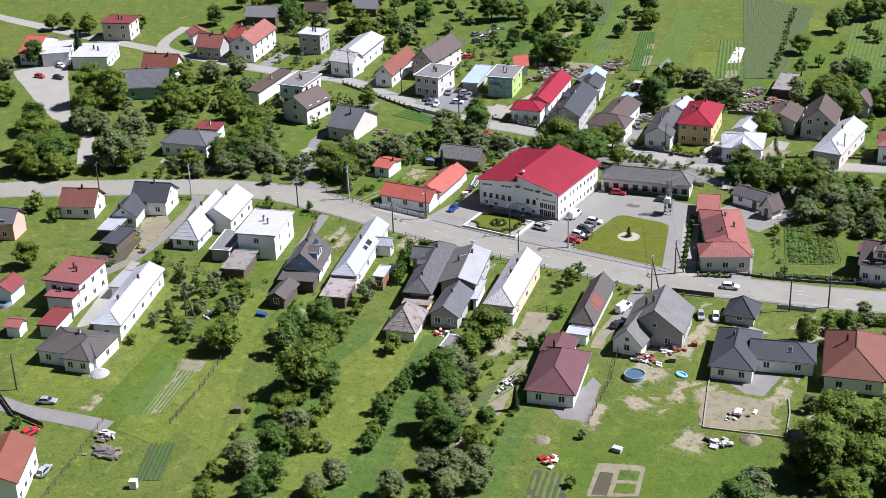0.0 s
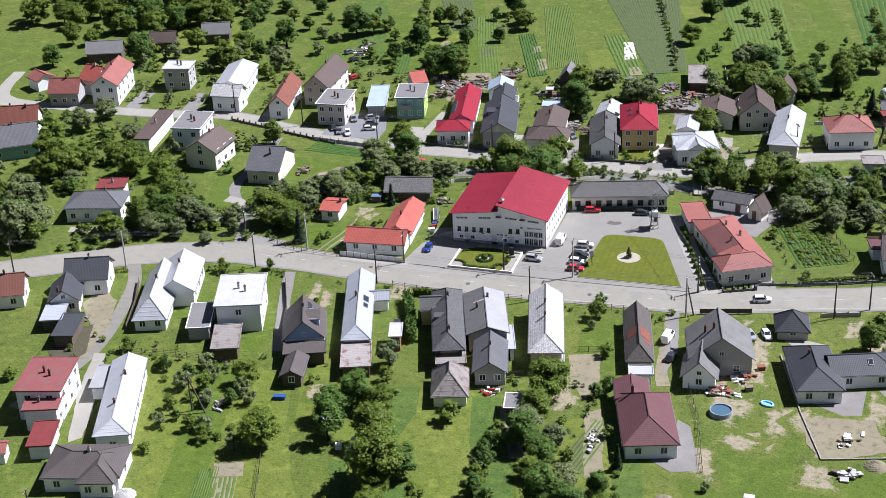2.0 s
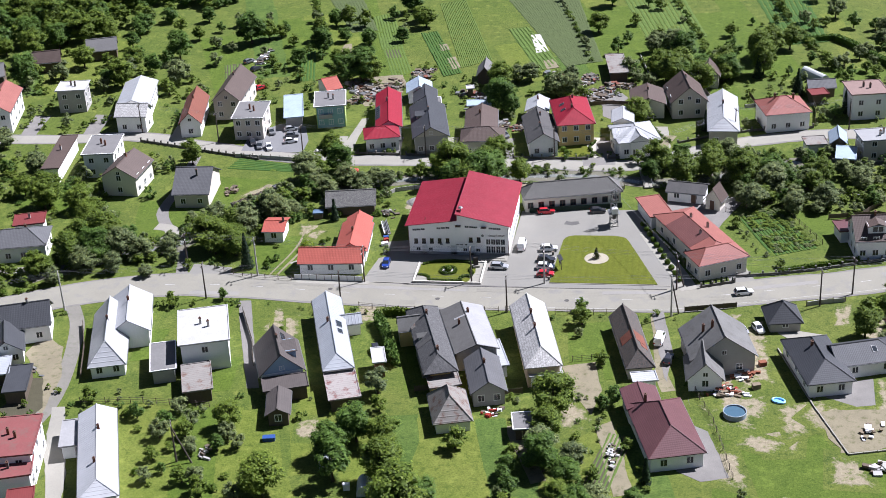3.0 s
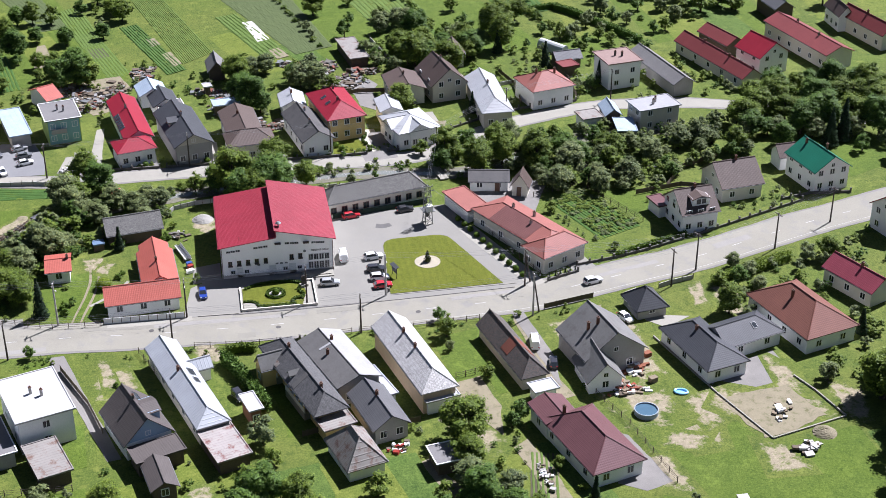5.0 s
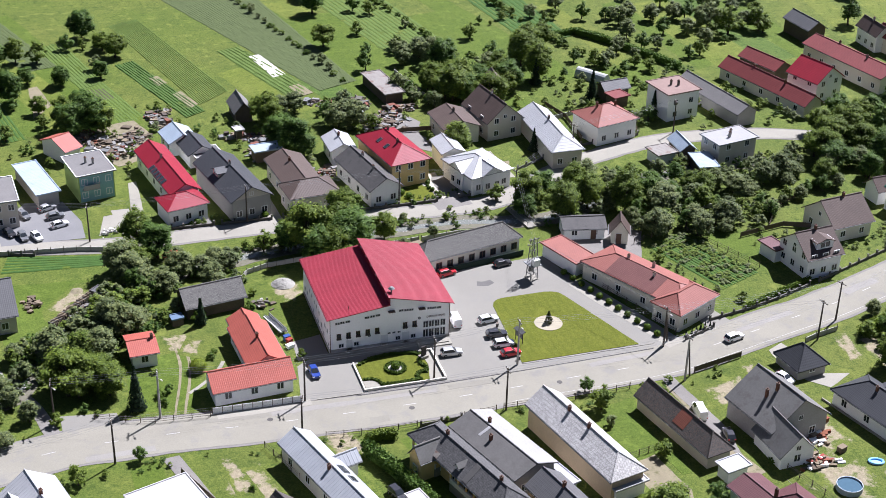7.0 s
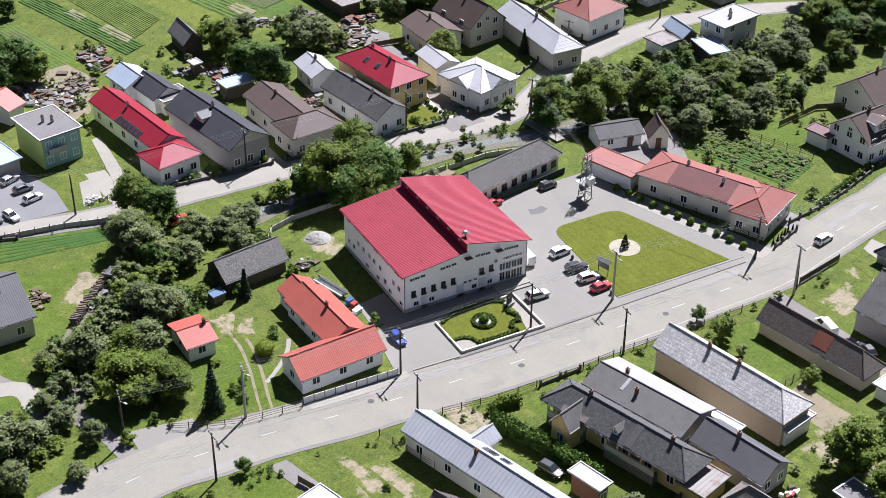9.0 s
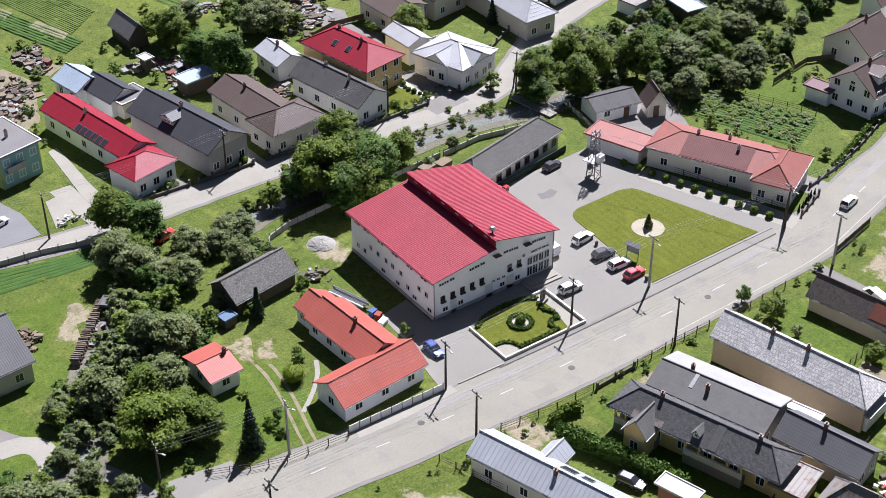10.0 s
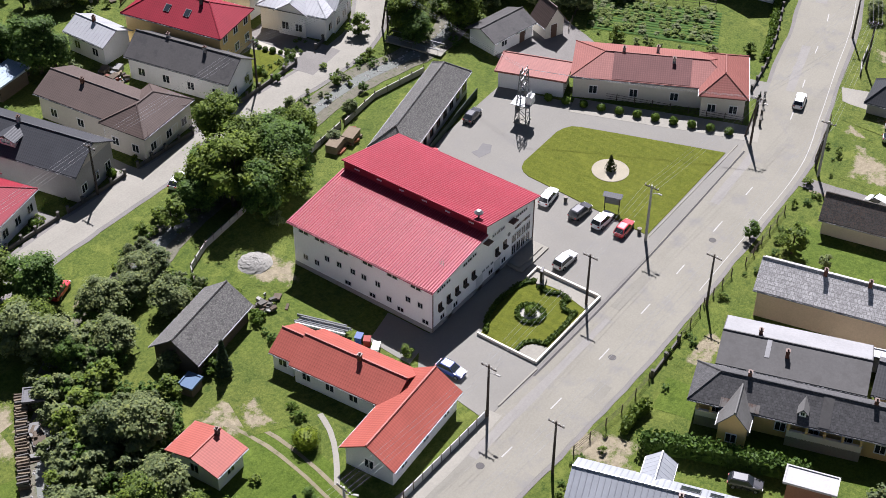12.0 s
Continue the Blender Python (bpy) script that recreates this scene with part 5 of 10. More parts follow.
def globe_bush(x, y, r, label, name="round_bush", mat=None, seed=1, squash=0.9):
    """A clipped round shrub made of leaf clumps over a core."""
    rr = random.Random(seed)
    bm = bmesh.new()
    bmesh.ops.create_icosphere(bm, subdivisions=2, radius=r * 0.86)
    for v in bm.verts:
        v.co *= rr.uniform(0.9, 1.04)
    for k in range(int(260 * max(1, r))):
        n = Vector((rr.gauss(0, 1), rr.gauss(0, 1), rr.gauss(0, 1))).normalized()
        p = n * r * rr.uniform(0.86, 1.05)
        s = rr.uniform(0.05, 0.11)
        t = (n + Vector((rr.uniform(-1, 1), rr.uniform(-1, 1), rr.uniform(-1, 1))) * 0.6).orthogonal().normalized()
        u = n.cross(t)
        bm.faces.new([bm.verts.new(p + t * s * a + u * s * b) for a, b in ((-1, -1), (1, -1), (1, 1), (-1, 1))])
    return single(name, bm, mat or LEAF_HEDGE, label, "shrub", pose(x, y, r * squash * 0.95) @ Matrix.Diagonal((1, 1, squash, 1)))


bm = bmesh.new()
extrude_poly(bm, [(9.4 + 1.3 * math.cos(k * math.pi / 12), -6.7 + 1.3 * math.sin(k * math.pi / 12)) for k in range(24)], 0.1, 0.19)
single("gravel_ring", bm, surface("ring_gravel", (0.34, 0.33, 0.29), 0.7, 0.6, 9, 0.95, 0, 0.4), "ring of white gravel inside the round hedge", "gravel bed")
globe_bush(9.4, -6.7, 0.75, "clipped round shrub inside the ring hedge")
BALL = None
for k in range(11):
    t = k / 10
    x, y = 46.6 + t * 7.6, 15.2 - t * 23.4
    if BALL is None:
        BALL = tagged(globe_bush(x, y, 0.62, "clipped green globe shrub beside the footpath", seed=5), group="row of globe shrubs")
    else:
        copy_thing(BALL, pose(x, y, 0.53, 0, 0, k * 47))


# ---- houses ----
house("house", "white house under a dark anthracite tiled roof", -65.6, -35.5, 19.5, 9.1, 8.5, 3.6, 6.6, "gable", R_DARK, WHITE, "r2p1m1", 1, ((0.1, 0.0),))
house("house", "long white house with a shining white metal roof", -47.8, -40.3, 107.1, 19.9, 6.8, 2.5, 5.9, "hipm", R_WHITE, WHITE, "m2r4", 1, ((0.1, 0.0),))
house("house", "white house wing with a white metal roof", -46.3, -33.2, 107.0, 14.0, 8.0, 3.5, 6.1, "gable", R_WHITE, WHITE, "r3p2", 1, ((0.1, 0.0),))
house("house", "square white two-storey house with a flat pale roof", -29.7, -40.2, 108.1, 13.0, 9.2, 5.9, 5.9, "flat", R_FLAT, WHITE, "m1r2l2", 2, ((0.1, 0.1), (-0.1, -0.2)))
house("garage", "low grey flat-roofed garage against the white house", -35.7, -46.2, 108.7, 10.0, 4.7, 2.8, 2.8, "flat", R_FELT, GREYWALL, "", 1, (), category="garage")
house("shed", "low shed with a patched tin roof", -27.6, -52.2, 109.5, 9.3, 5.3, 2.6, 2.6, "flat", R_RUST, WOOD, "", 1, (), category="shed")
H_s_brown = house("house", "brown-roofed house with a blue boarded gable", -14.6, -45.6, 111.2, 10.8, 8.1, 2.9, 6.7, "gable", R_UMBER, WHITE, "m2r2", 1, ((0.1, 0.0),), gable_wall=BLUEWALL)
house("porch", "low brown-roofed porch behind the house", -11.7, -52.9, 109.7, 4.6, 7.9, 2.7, 2.7, "flat", R_UMBER, WOOD, "", 1, (), category="porch")
house("shed", "small timber shed with a brown roof", -11.3, -58.9, 102.3, 7.4, 4.2, 2.4, 3.6, "gable", R_UMBER, WOOD, "m1", 1, (), category="shed")
H_s_longwhite = house("house", "long low house under a pale tin roof", -6.9, -37.0, 107.6, 25.6, 5.5, 3.3, 5.0, "hipm", R_TIN, CREAM, "m1l5r4", 1, ((0.15, 0.2),))
house("shed", "lean-to with rusted and white tin sheets", -1.7, -52.9, 108.8, 9.0, 5.6, 2.6, 2.6, "flat", R_REDTIN, WOOD, "", 1, (), category="shed")
house("porch", "small white gabled porch of the long house", -4.9, -31.2, 17.6, 4.2, 3.2, 2.6, 3.9, "gable", R_TIN, WHITE, "p1", 1, (), category="porch")
house("shed", "small brick garden shed with a white flat roof", 2.9, -44.0, 105.8, 5.3, 2.5, 3.3, 3.3, "flat", R_FLAT, ORANGEWALL, "m1", 1, (), category="shed")
H_s_greylong = house("house", "old yellow cottage under a dark grey slate roof", 11.4, -38.8, 108.0, 22.8, 5.9, 3.7, 5.8, "hip", R_SLATE, YELLOW, "l6", 1, ((-0.62, -0.05), (0.5, -0.05)), ov=1.25)
house("house", "grey house with a pale grey metal roof", 17.6, -35.0, 108.5, 15.8, 7.9, 3.8, 5.2, "gable", R_GREYL, GREYWALL, "m2r3", 1, ((0.5, -0.15), (0.1, 0.4)))
house("house", "lower grey house with a dark sheet roof", 22.2, -48.4, 104.4, 11.3, 6.2, 2.8, 4.9, "gable", R_GREY, GREYWALL, "m2r2", 1, ((0.1, 0.0),))
house("barn", "small barn under a patched whitish tin hip roof", 17.5, -57.7, 105.8, 9.4, 6.5, 2.2, 5.6, "hip", R_RUST, WHITE, "", 1, (), category="barn")
house("house", "long ochre cottage under a mottled fibre-cement roof", 29.6, -36.6, 103.4, 21.9, 6.4, 4.1, 6.4, "hipm", R_ETERNIT, TANWALL, "r3", 1, ((0.35, 0.05), (-0.1, 0.05)))
H_s_rust = house("house", "old long cottage with dark slates and orange repair tiles", 46.3, -34.8, 102.4, 18.2, 5.0, 2.4, 4.8, "hipm", R_OLDRUST, BEIGE, "r3", 1, ())
house("house", "grey gabled house with a large slate-grey roof", 61.1, -36.3, 101.9, 11.0, 11.5, 3.6, 7.9, "gable", R_OLDGREY, GREYWALL, "m2r2p2", 1, ((-0.1, 0.2), (0.0, 0.45)))
house("house", "low grey extension with a sheet roof", 58.8, -43.0, 94.0, 8.0, 6.4, 2.4, 5.6, "gable", R_OLDGREY, WHITE, "m1", 1, ())
house("garage", "small grey garage with a dark pyramid roof", 72.7, -23.1, 98.9, 6.6, 6.3, 1.9, 4.7, "hip", R_DARK, GREYWALL, "m1r1", 1, (), category="garage")
house("house", "new white bungalow under an anthracite hip roof", 77.7, -39.6, 104.4, 15.0, 8.2, 2.8, 5.2, "hip", R_DARK, WHITE, "m2l3r2", 1, ((0.2, 0.15),))
H_s_dark_b = house("house", "wing of the new white bungalow with an anthracite roof", 85.5, -36.5, 18.0, 12.0, 7.5, 2.8, 4.9, "hipp", R_DARK, WHITE, "r2", 1, ())
house("house", "white bungalow under a maroon tiled hip roof", 52.7, -62.0, 105.8, 15.7, 9.2, 2.9, 5.7, "hip", R_MAROON, WHITE, "m2r3l3", 1, ((0.7, 0.4),))
house("house", "rear wing of the bungalow with a maroon tiled roof", 48.7, -53.9, 103.6, 6.4, 6.0, 3.1, 4.2, "gable", R_MAROON, WHITE, "l1", 1, ())
house("house", "white house under a brown clay-tiled hip roof", 97.6, -32.6, 106.0, 17.0, 11.0, 3.2, 6.6, "hip", R_TERRA, WHITE, "l4m2", 1, ((0.1, 0.3),))
house("house", "cream house with a rose-red sheet roof", 112.0, -23.4, -66.4, 11.9, 6.2, 3.1, 5.3, "gable", R_ROSE, CREAM, "r3m1", 1, ((0.1, 0.0),))
house("house", "white house with arched openings and a red roof", 131.0, -3.0, 15.0, 12.0, 8.5, 5.0, 8.2, "gable", R_RED, WHITE, "m2l3r3", 2, ())
house("house", "low white house under bright orange tiles", -13.9, -6.3, 4.8, 13.2, 6.6, 2.6, 4.6, "gable", R_ORANGE, WHITE, "r3m1", 1, ())
house("house", "rear wing of the white house with orange tiles", -11.1, 2.0, 95.0, 13.0, 6.6, 2.7, 4.6, "gable", R_ORANGE, WHITE, "l4", 1, ((-0.1, 0.05),))
house("garden_house", "small white garden house with an orange roof", -28.9, 7.0, 3.4, 4.8, 6.9, 2.6, 3.5, "gable", R_ORANGE, WHITE, "m1r1", 1, ((0.7, -0.05),), category="garden house")
house("barn", "dark timber barn under old slates", -15.7, 20.2, 9.7, 10.9, 6.4, 2.3, 4.6, "gable", R_SPECK, WOOD, "", 1, (), category="barn")
house("warehouse", "long cream storehouse under a mossy dark slate roof", 31.1, 25.1, 13.8, 21.3, 5.8, 3.3, 5.7, "hip", R_SPECK, CREAM, "r9p1", 1, (), category="storehouse", frame_style="brown")
H_pink = house("house", "long cream house under faded pink tiles", 57.9, 5.2, -62.8, 22.7, 9.1, 3.6, 5.2, "hip", R_SALMON, CREAM, "r4p2m2", 1, ((-0.4, 0.1), (0.2, -0.2), (0.0, 0.4)))
house("house", "street wing of the cream house with a faded pink hip roof", 61.2, -3.4, 27.2, 10.8, 6.6, 3.6, 5.5, "hip", R_SALMON, CREAM, "m2r3", 1, ())
house("garage", "low garage with a faded pink flat roof", 48.8, 19.0, 20.0, 5.2, 10.0, 2.8, 2.8, "flat", R_SALMON, WHITE, "", 1, (), category="garage")
house("garage", "white garage block with a brown doorway and grey roof", 55.5, 29.1, -10.4, 8.5, 5.9, 2.4, 3.6, "gable", R_OLDDARK, WHITE, "r2", 1, (), category="garage", door="r")
house("garden_house", "small steep-roofed cream garden house", 61.3, 24.8, 67.5, 4.0, 4.0, 2.2, 5.0, "gable", R_BROWN, CREAM, "", 1, (), category="garden house", door="m")
H_ne_white = house("house", "white gabled house under a brown roof", 90.9, 6.9, 6.9, 8.1, 9.4, 4.2, 7.6, "gable", R_BROWN, WHITE, "m3r3", 2, ((0.1, 0.0),))
house("house", "cream house under a dusty brown roof", 103.5, 18.7, 7.9, 9.6, 10.0, 3.2, 6.9, "gable", R_BROWN, CREAM, "r2m2", 1, ((0.1, 0.0),))
house("house", "white two-storey house with a green metal roof", 122.2, 19.9, 102.1, 10.9, 9.0, 4.8, 7.8, "gable", R_GREEN, WHITE, "m3l3", 2, ((0.6, 0.2), (0.0, -0.4)))
house("house", "teal house under a grey roof", -121.1, 24.7, 31.7, 13.6, 10.9, 3.6, 7.3, "gable", R_GREY, TEALWALL, "r2p1", 1, ((0.1, 0.0),))
house("house", "house with a dull red tiled roof among trees", -127.6, 38.9, 19.6, 10.9, 7.4, 2.8, 6.5, "gable", R_RUSTTILE, WHITE, "r2", 1, ((-0.35, 0.1), (0.4, -0.1)))
house("house", "white house under a dark grey hip roof", -81.3, -3.8, 14.0, 13.2, 9.0, 3.6, 5.8, "hip", R_GREY, WHITE, "r4p2", 1, ((0.3, 0.1),))
house("garage", "white annex with a flat red roof", -82.2, 4.8, 107.8, 5.8, 6.7, 3.8, 3.8, "flat", R_BRICKRED, WHITE, "", 1, ((0.1, 0.0),), category="annex")
house("barn", "long white-walled barn under a brown roof", -89.6, 40.1, 98.5, 19.8, 4.2, 3.8, 3.8, "flat", R_BROWN, WHITE, "", 1, ((0.1, 0.0),), category="barn")
house("house", "white two-storey block with a grey flat roof", -78.5, 39.5, 98.0, 11.5, 7.8, 6.0, 6.0, "flat", R_FELT, WHITE, "m2r3", 2, ((0.1, 0.1), (-0.1, -0.2)))
house("house", "cream house under a brown roof with a porch", -69.3, 29.6, 87.3, 10.7, 8.8, 4.6, 7.3, "gable", R_BROWN, CREAM, "m1r3", 2, ((0.1, 0.0),))
house("house", "beige house with a wide grey sheet roof", -51.8, 25.6, 4.9, 8.4, 13.2, 3.4, 7.0, "gable", R_GREY, BEIGE, "r2", 1, ((0.2, -0.3),))
house("house", "two-storey white house with a faded pink roof", -115.6, 66.6, 103.2, 17.2, 7.8, 5.7, 8.2, "gable", R_SALMON, WHITE, "m2r4", 2, ((0.1, 0.0),))
house("house", "long house with a faded pink roof", -125.3, 58.9, 11.6, 8.7, 6.5, 3.7, 7.0, "gable", R_SALMON, GREYWALL, "r3", 1, ((0.1, 0.0),))
house("house", "house with an orange-pink tiled roof", -121.6, 68.5, -13.8, 6.2, 8.1, 4.3, 7.4, "gable", R_ORANGE, WHITE, "", 1, ((0.1, 0.0),))
house("garden_house", "tiny white house with a pink roof", -138.6, 68.0, -30.9, 6.0, 6.0, 3.2, 4.7, "gable", R_SALMON, WHITE, "m1", 1, ())
house("house", "white two-storey cube house with a flat roof", -100.4, 76.4, 99.8, 7.1, 7.8, 6.1, 6.1, "flat", R_FLAT, GREYWALL, "m2r2", 2, ((0.1, 0.1), (-0.1, -0.2)))
house("house", "long house with a white corrugated roof", -83.1, 75.8, 101.5, 17.8, 8.5, 4.4, 6.0, "gable", R_WHITE, WHITE, "r4", 1, ())
house("house", "white house with a grey gable and arched porch", -79.8, 63.7, 3.5, 8.2, 6.7, 4.3, 6.6, "gable", R_ETERNIT, WHITE, "r2p1", 1, ())
house("house", "long white house under weathered orange tiles", -65.4, 67.1, 100.8, 18.6, 5.7, 3.6, 6.4, "gable", R_RUSTTILE, WHITE, "r4m1", 1, ((0.1, 0.0),))
house("house", "tall house under a grey-brown gable roof", -58.0, 77.8, 92.3, 17.7, 7.5, 5.1, 8.4, "gable", R_BROWN, BEIGE, "m2r4", 2, ((0.1, 0.0),))
house("house", "beige two-storey cube house with a flat roof", -49.2, 62.2, 94.6, 11.0, 7.9, 5.7, 5.7, "flat", R_FELT, BEIGE, "m3r2", 2, ((0.1, 0.1), (-0.1, -0.2)))
house("shed", "pale blue sheet-roofed carport", -41.3, 71.8, 104.3, 15.6, 4.9, 3.0, 3.0, "flat", R_BLUE, GREYWALL, "", 1, (), category="shed")
H_lime = house("house", "lime green and teal two-storey house with a flat roof", -31.3, 69.8, 102.2, 10.3, 7.9, 5.8, 5.8, "flat", R_FELT, GREENWALL, "m3r2", 2, ((0.1, 0.1), (-0.1, -0.2)))
bm = bmesh.new()
box(bm, (-10.3 / 2 + 0.44, 0, 2.8), (0.06, 6.6, 5.3))
part("facade_panel", bm, TEALWALL, H_lime, "teal painted street front")
bm = bmesh.new()
box(bm, (-10.3 / 2 + 0.1, 1.2, 2.9), (1.1, 3.2, 0.16))
box(bm, (-10.3 / 2 - 0.4, 1.2, 3.4), (0.08, 3.2, 0.9))
part("balcony", bm, GREYWALL, H_lime, "grey concrete balcony")
house("house", "small cottage with an orange roof", -35.5, 86.6, 31.9, 4.3, 8.9, 3.1, 4.9, "gable", R_ORANGE, WHITE, "", 1, ())
H_n_redlong = house("house", "long white house under a bright red roof", -16.5, 68.1, 101.0, 22.4, 6.4, 3.6, 5.4, "gable", R_RED, WHITE, "r4l5", 1, ((0.2, 0.1),))
house("house", "street wing of the white house with a red hip roof", -15.6, 54.2, 14.0, 8.5, 7.0, 3.6, 5.2, "hip", R_RED, WHITE, "r3", 1, ())
H_n5 = house("house", "grey gabled house under a dark roof", -5.1, 59.5, 102.3, 20.0, 8.5, 4.4, 6.9, "gable", R_DARK, GREYWALL, "m3r4", 1, ((0.1, 0.0),), gable_wall=BEIGE)
house("shed", "white outbuilding with a pale tin roof", -11.9, 85.0, 101, 7.2, 6.6, 3.0, 4.7, "gable", R_BLUE, WHITE, "l2", 1, (), category="shed")
house("outbuilding", "outbuilding under a black sheet roof", -9.3, 79.1, 101, 8.6, 6.0, 3.0, 4.7, "gable", R_DARK, WHITE, "", 1, (), category="shed")
house("house", "cream house under a grey-brown hip roof", 7.5, 58.4, 96.5, 19.1, 7.8, 4.0, 5.7, "hipm", R_BROWN, CREAM, "m2r4l4", 1, ((0.4, 0.1),))
house("house", "street wing of the cream house with a brown hip roof", 8.6, 52.6, 6.5, 10.4, 7.4, 4.0, 6.0, "hip", R_BROWN, CREAM, "r3m2", 1, ())
house("house", "white house under a dark grey gable roof", 21.4, 57.3, 101.2, 16.7, 7.2, 3.7, 5.9, "gable", R_OLDDARK, WHITE, "m2r3l4", 1, ((-0.35, 0.1), (0.4, -0.1)))
H_n_redyel = house("house", "yellow two-storey house with a red hip roof", 28.3, 64.1, 101.3, 16.4, 9.0, 5.3, 7.7, "hip", R_RED, YELLOW, "m3r4", 2, ((-0.35, 0.1), (0.4, -0.1)))
house("house", "white house under a gleaming white hip roof", 43.2, 55.1, 105.8, 11.1, 10.0, 4.0, 5.9, "hip", R_WHITE, WHITE, "m3r3", 1, ())
house("house", "rear wing with a gleaming white metal roof", 40.1, 64.9, 92.6, 7.8, 5.3, 3.9, 5.0, "gable", R_WHITE, WHITE, "", 1, ())
house("bay", "gabled street bay of the white house", 44.0, 52.3, 105.8, 6.0, 5.2, 4.02, 5.6, "gable", R_WHITE, WHITE, "m2", category="bay", ov=0.4)
house("bay", "gabled side bay of the white house", 40.9, 54.4, 15.8, 6.0, 5.0, 4.02, 5.6, "gable", R_WHITE, WHITE, "m2", category="bay", ov=0.4)
house("barn", "grey barn with a brown gable roof", 60.0, 95.0, 84.6, 4.4, 6.1, 3.5, 6.6, "gable", R_BROWN, GREYWALL, "m1", 1, (), category="barn")
house("house", "beige gabled house under a brown roof", 54.5, 79.0, 100.0, 12.0, 9.0, 4.2, 8.0, "gable", R_BROWN, BEIGE, "m2l2", 2, ((0.1, 0.0),))
house("house", "long cream house under a white metal roof", 63.2, 67.0, 90.2, 21.4, 7.2, 3.9, 6.0, "hipm", R_WHITE, BEIGE, "m2r4", 1, ((0.1, 0.0),))
house("house", "white house under a rosy brown hip roof", 77.0, 70.5, 14.0, 11.0, 10.0, 4.6, 7.1, "hip", R_SALMON, WHITE, "r3p2", 1, ((-0.35, 0.1), (0.4, -0.1)))
house("shed", "shed with a rust-stained tin roof", 36.7, 103.9, 98.4, 14.3, 5.0, 2.6, 2.6, "flat", R_RUST, WOOD, "", 1, (), category="shed")
house("house", "white two-storey cube house with a flat roof", 96.3, 77.8, 100.0, 9.0, 9.0, 6.5, 6.5, "flat", R_PINKFELT, WHITE, "m2r3", 2, ((0.1, 0.1), (-0.1, -0.2)))
house("barn", "long low barn with a grey roof", 107.2, 77.9, 101.2, 22.6, 5.8, 3.1, 4.9, "gable", R_FELT, GREYWALL, "", 1, (), category="barn")
house("house", "grey-beige two-storey house with a flat roof", 97.4, 52.6, 11.6, 10.4, 6.8, 5.3, 5.3, "flat", R_PALE, BEIGE, "m2r2l2", 2, ((0.1, 0.1), (-0.1, -0.2)))
house("house", "long low building under a dark red roof", 122.4, 81.5, 106.2, 28.2, 6.0, 2.9, 5.1, "gable", R_BRICKRED, CREAM, "l5", 1, ((-0.35, 0.1), (0.4, -0.1)))
house("shed", "small building with a red roof", 127.9, 94.2, 108.1, 12.2, 6.0, 3.1, 4.9, "gable", R_BRICKRED, WOOD, "", 1, (), category="shed")
house("house", "white two-storey house with a red gable roof", 133.0, 80.0, 109.0, 9.6, 9.4, 4.9, 8.1, "gable", R_RED, WHITE, "m2l2", 2, ())
house("house", "long row house under a red roof", 148.4, 89.0, 103.4, 26.4, 8.4, 4.0, 5.8, "gable", R_BRICKRED, CREAM, "l6", 1, ((-0.35, 0.1), (0.4, -0.1)))
house("house", "far row house under a red roof", 166.8, 94.4, 102.5, 18.3, 5.4, 4.0, 6.4, "gable", R_BRICKRED, CREAM, "l4", 1, ((0.1, 0.0),))
house("house", "white two-storey house with a flat red roof", -50.4, -76.9, 103.8, 11.6, 8.6, 6.0, 6.0, "flat", R_OLDRED, WHITE, "r3m2", 2, ((0.1, 0.1), (-0.1, -0.2)))
house("house", "white annex with a red roof", -47.8, -83.0, 108.3, 5.4, 6.3, 4.4, 4.4, "flat", R_OLDRED, WHITE, "r1", 1, ((0.0, 0.2),))
house("shed", "low annex with a dark red roof", -44.1, -89.6, 109.1, 7.8, 4.3, 2.8, 2.8, "flat", R_BRICKRED, WHITE, "", 1, (), category="shed")
house("house", "long white house with a shining white roof", -36.1, -77.0, 110.7, 24.8, 6.3, 3.6, 5.1, "hipm", R_WHITE, WHITE, "r5m1", 1, ((-0.35, 0.1), (0.4, -0.1)))
house("shed", "grey-roofed side wing of the long house", -43.6, -70.5, 106.9, 8.0, 3.0, 2.6, 2.6, "flat", R_PALE, WHITE, "", 1, (), category="shed")
house("house", "white bungalow under a grey-brown hip roof", -32.5, -95.3, 14.7, 13.0, 9.5, 3.0, 4.9, "hip", R_UMBER, WHITE, "r3p1", 1, ((0.1, 0.0),))
house("house", "front wing of the bungalow with a grey-brown hip roof", -29.3, -96.4, 104.7, 9.0, 6.2, 3.0, 4.7, "hip", R_UMBER, WHITE, "m2r2", 1, ())
house("shed", "small white outbuilding with a dull red roof", -62.4, -84.5, 106, 6.0, 5.0, 3.0, 4.6, "gable", R_BRICKRED, WHITE, "", 1, (), category="outbuilding")
house("shed", "white garden hut with a faded red roof", -49.8, -94.6, 20, 3.6, 4.0, 2.4, 3.3, "gable", R_SALMON, WHITE, "", 1, (), category="garden hut")
house("house", "white cottage with a brown tiled roof", -79.5, -44.8, 23.8, 8.9, 8.0, 3.0, 6.0, "gable", R_TERRA, WHITE, "p1r2", 1, ((0.1, 0.0),))
house("house", "salmon house with a grey-blue roof", -87.5, -62.6, 20.0, 10.0, 6.7, 4.2, 6.7, "gable", R_GREY, PINKWALL, "r2", 2, ())
house("house", "white house with a rusty orange roof", -12.1, -133.5, 121.3, 13.0, 8.0, 5.1, 6.9, "gable", R_RUSTTILE, WHITE, "r4", 1, ())
house("shed", "shed roofed with pale tin sheets", -64.7, -51.1, 108.8, 6.5, 4.4, 2.5, 2.5, "flat", R_TIN, WOOD, "", 1, (), category="shed")
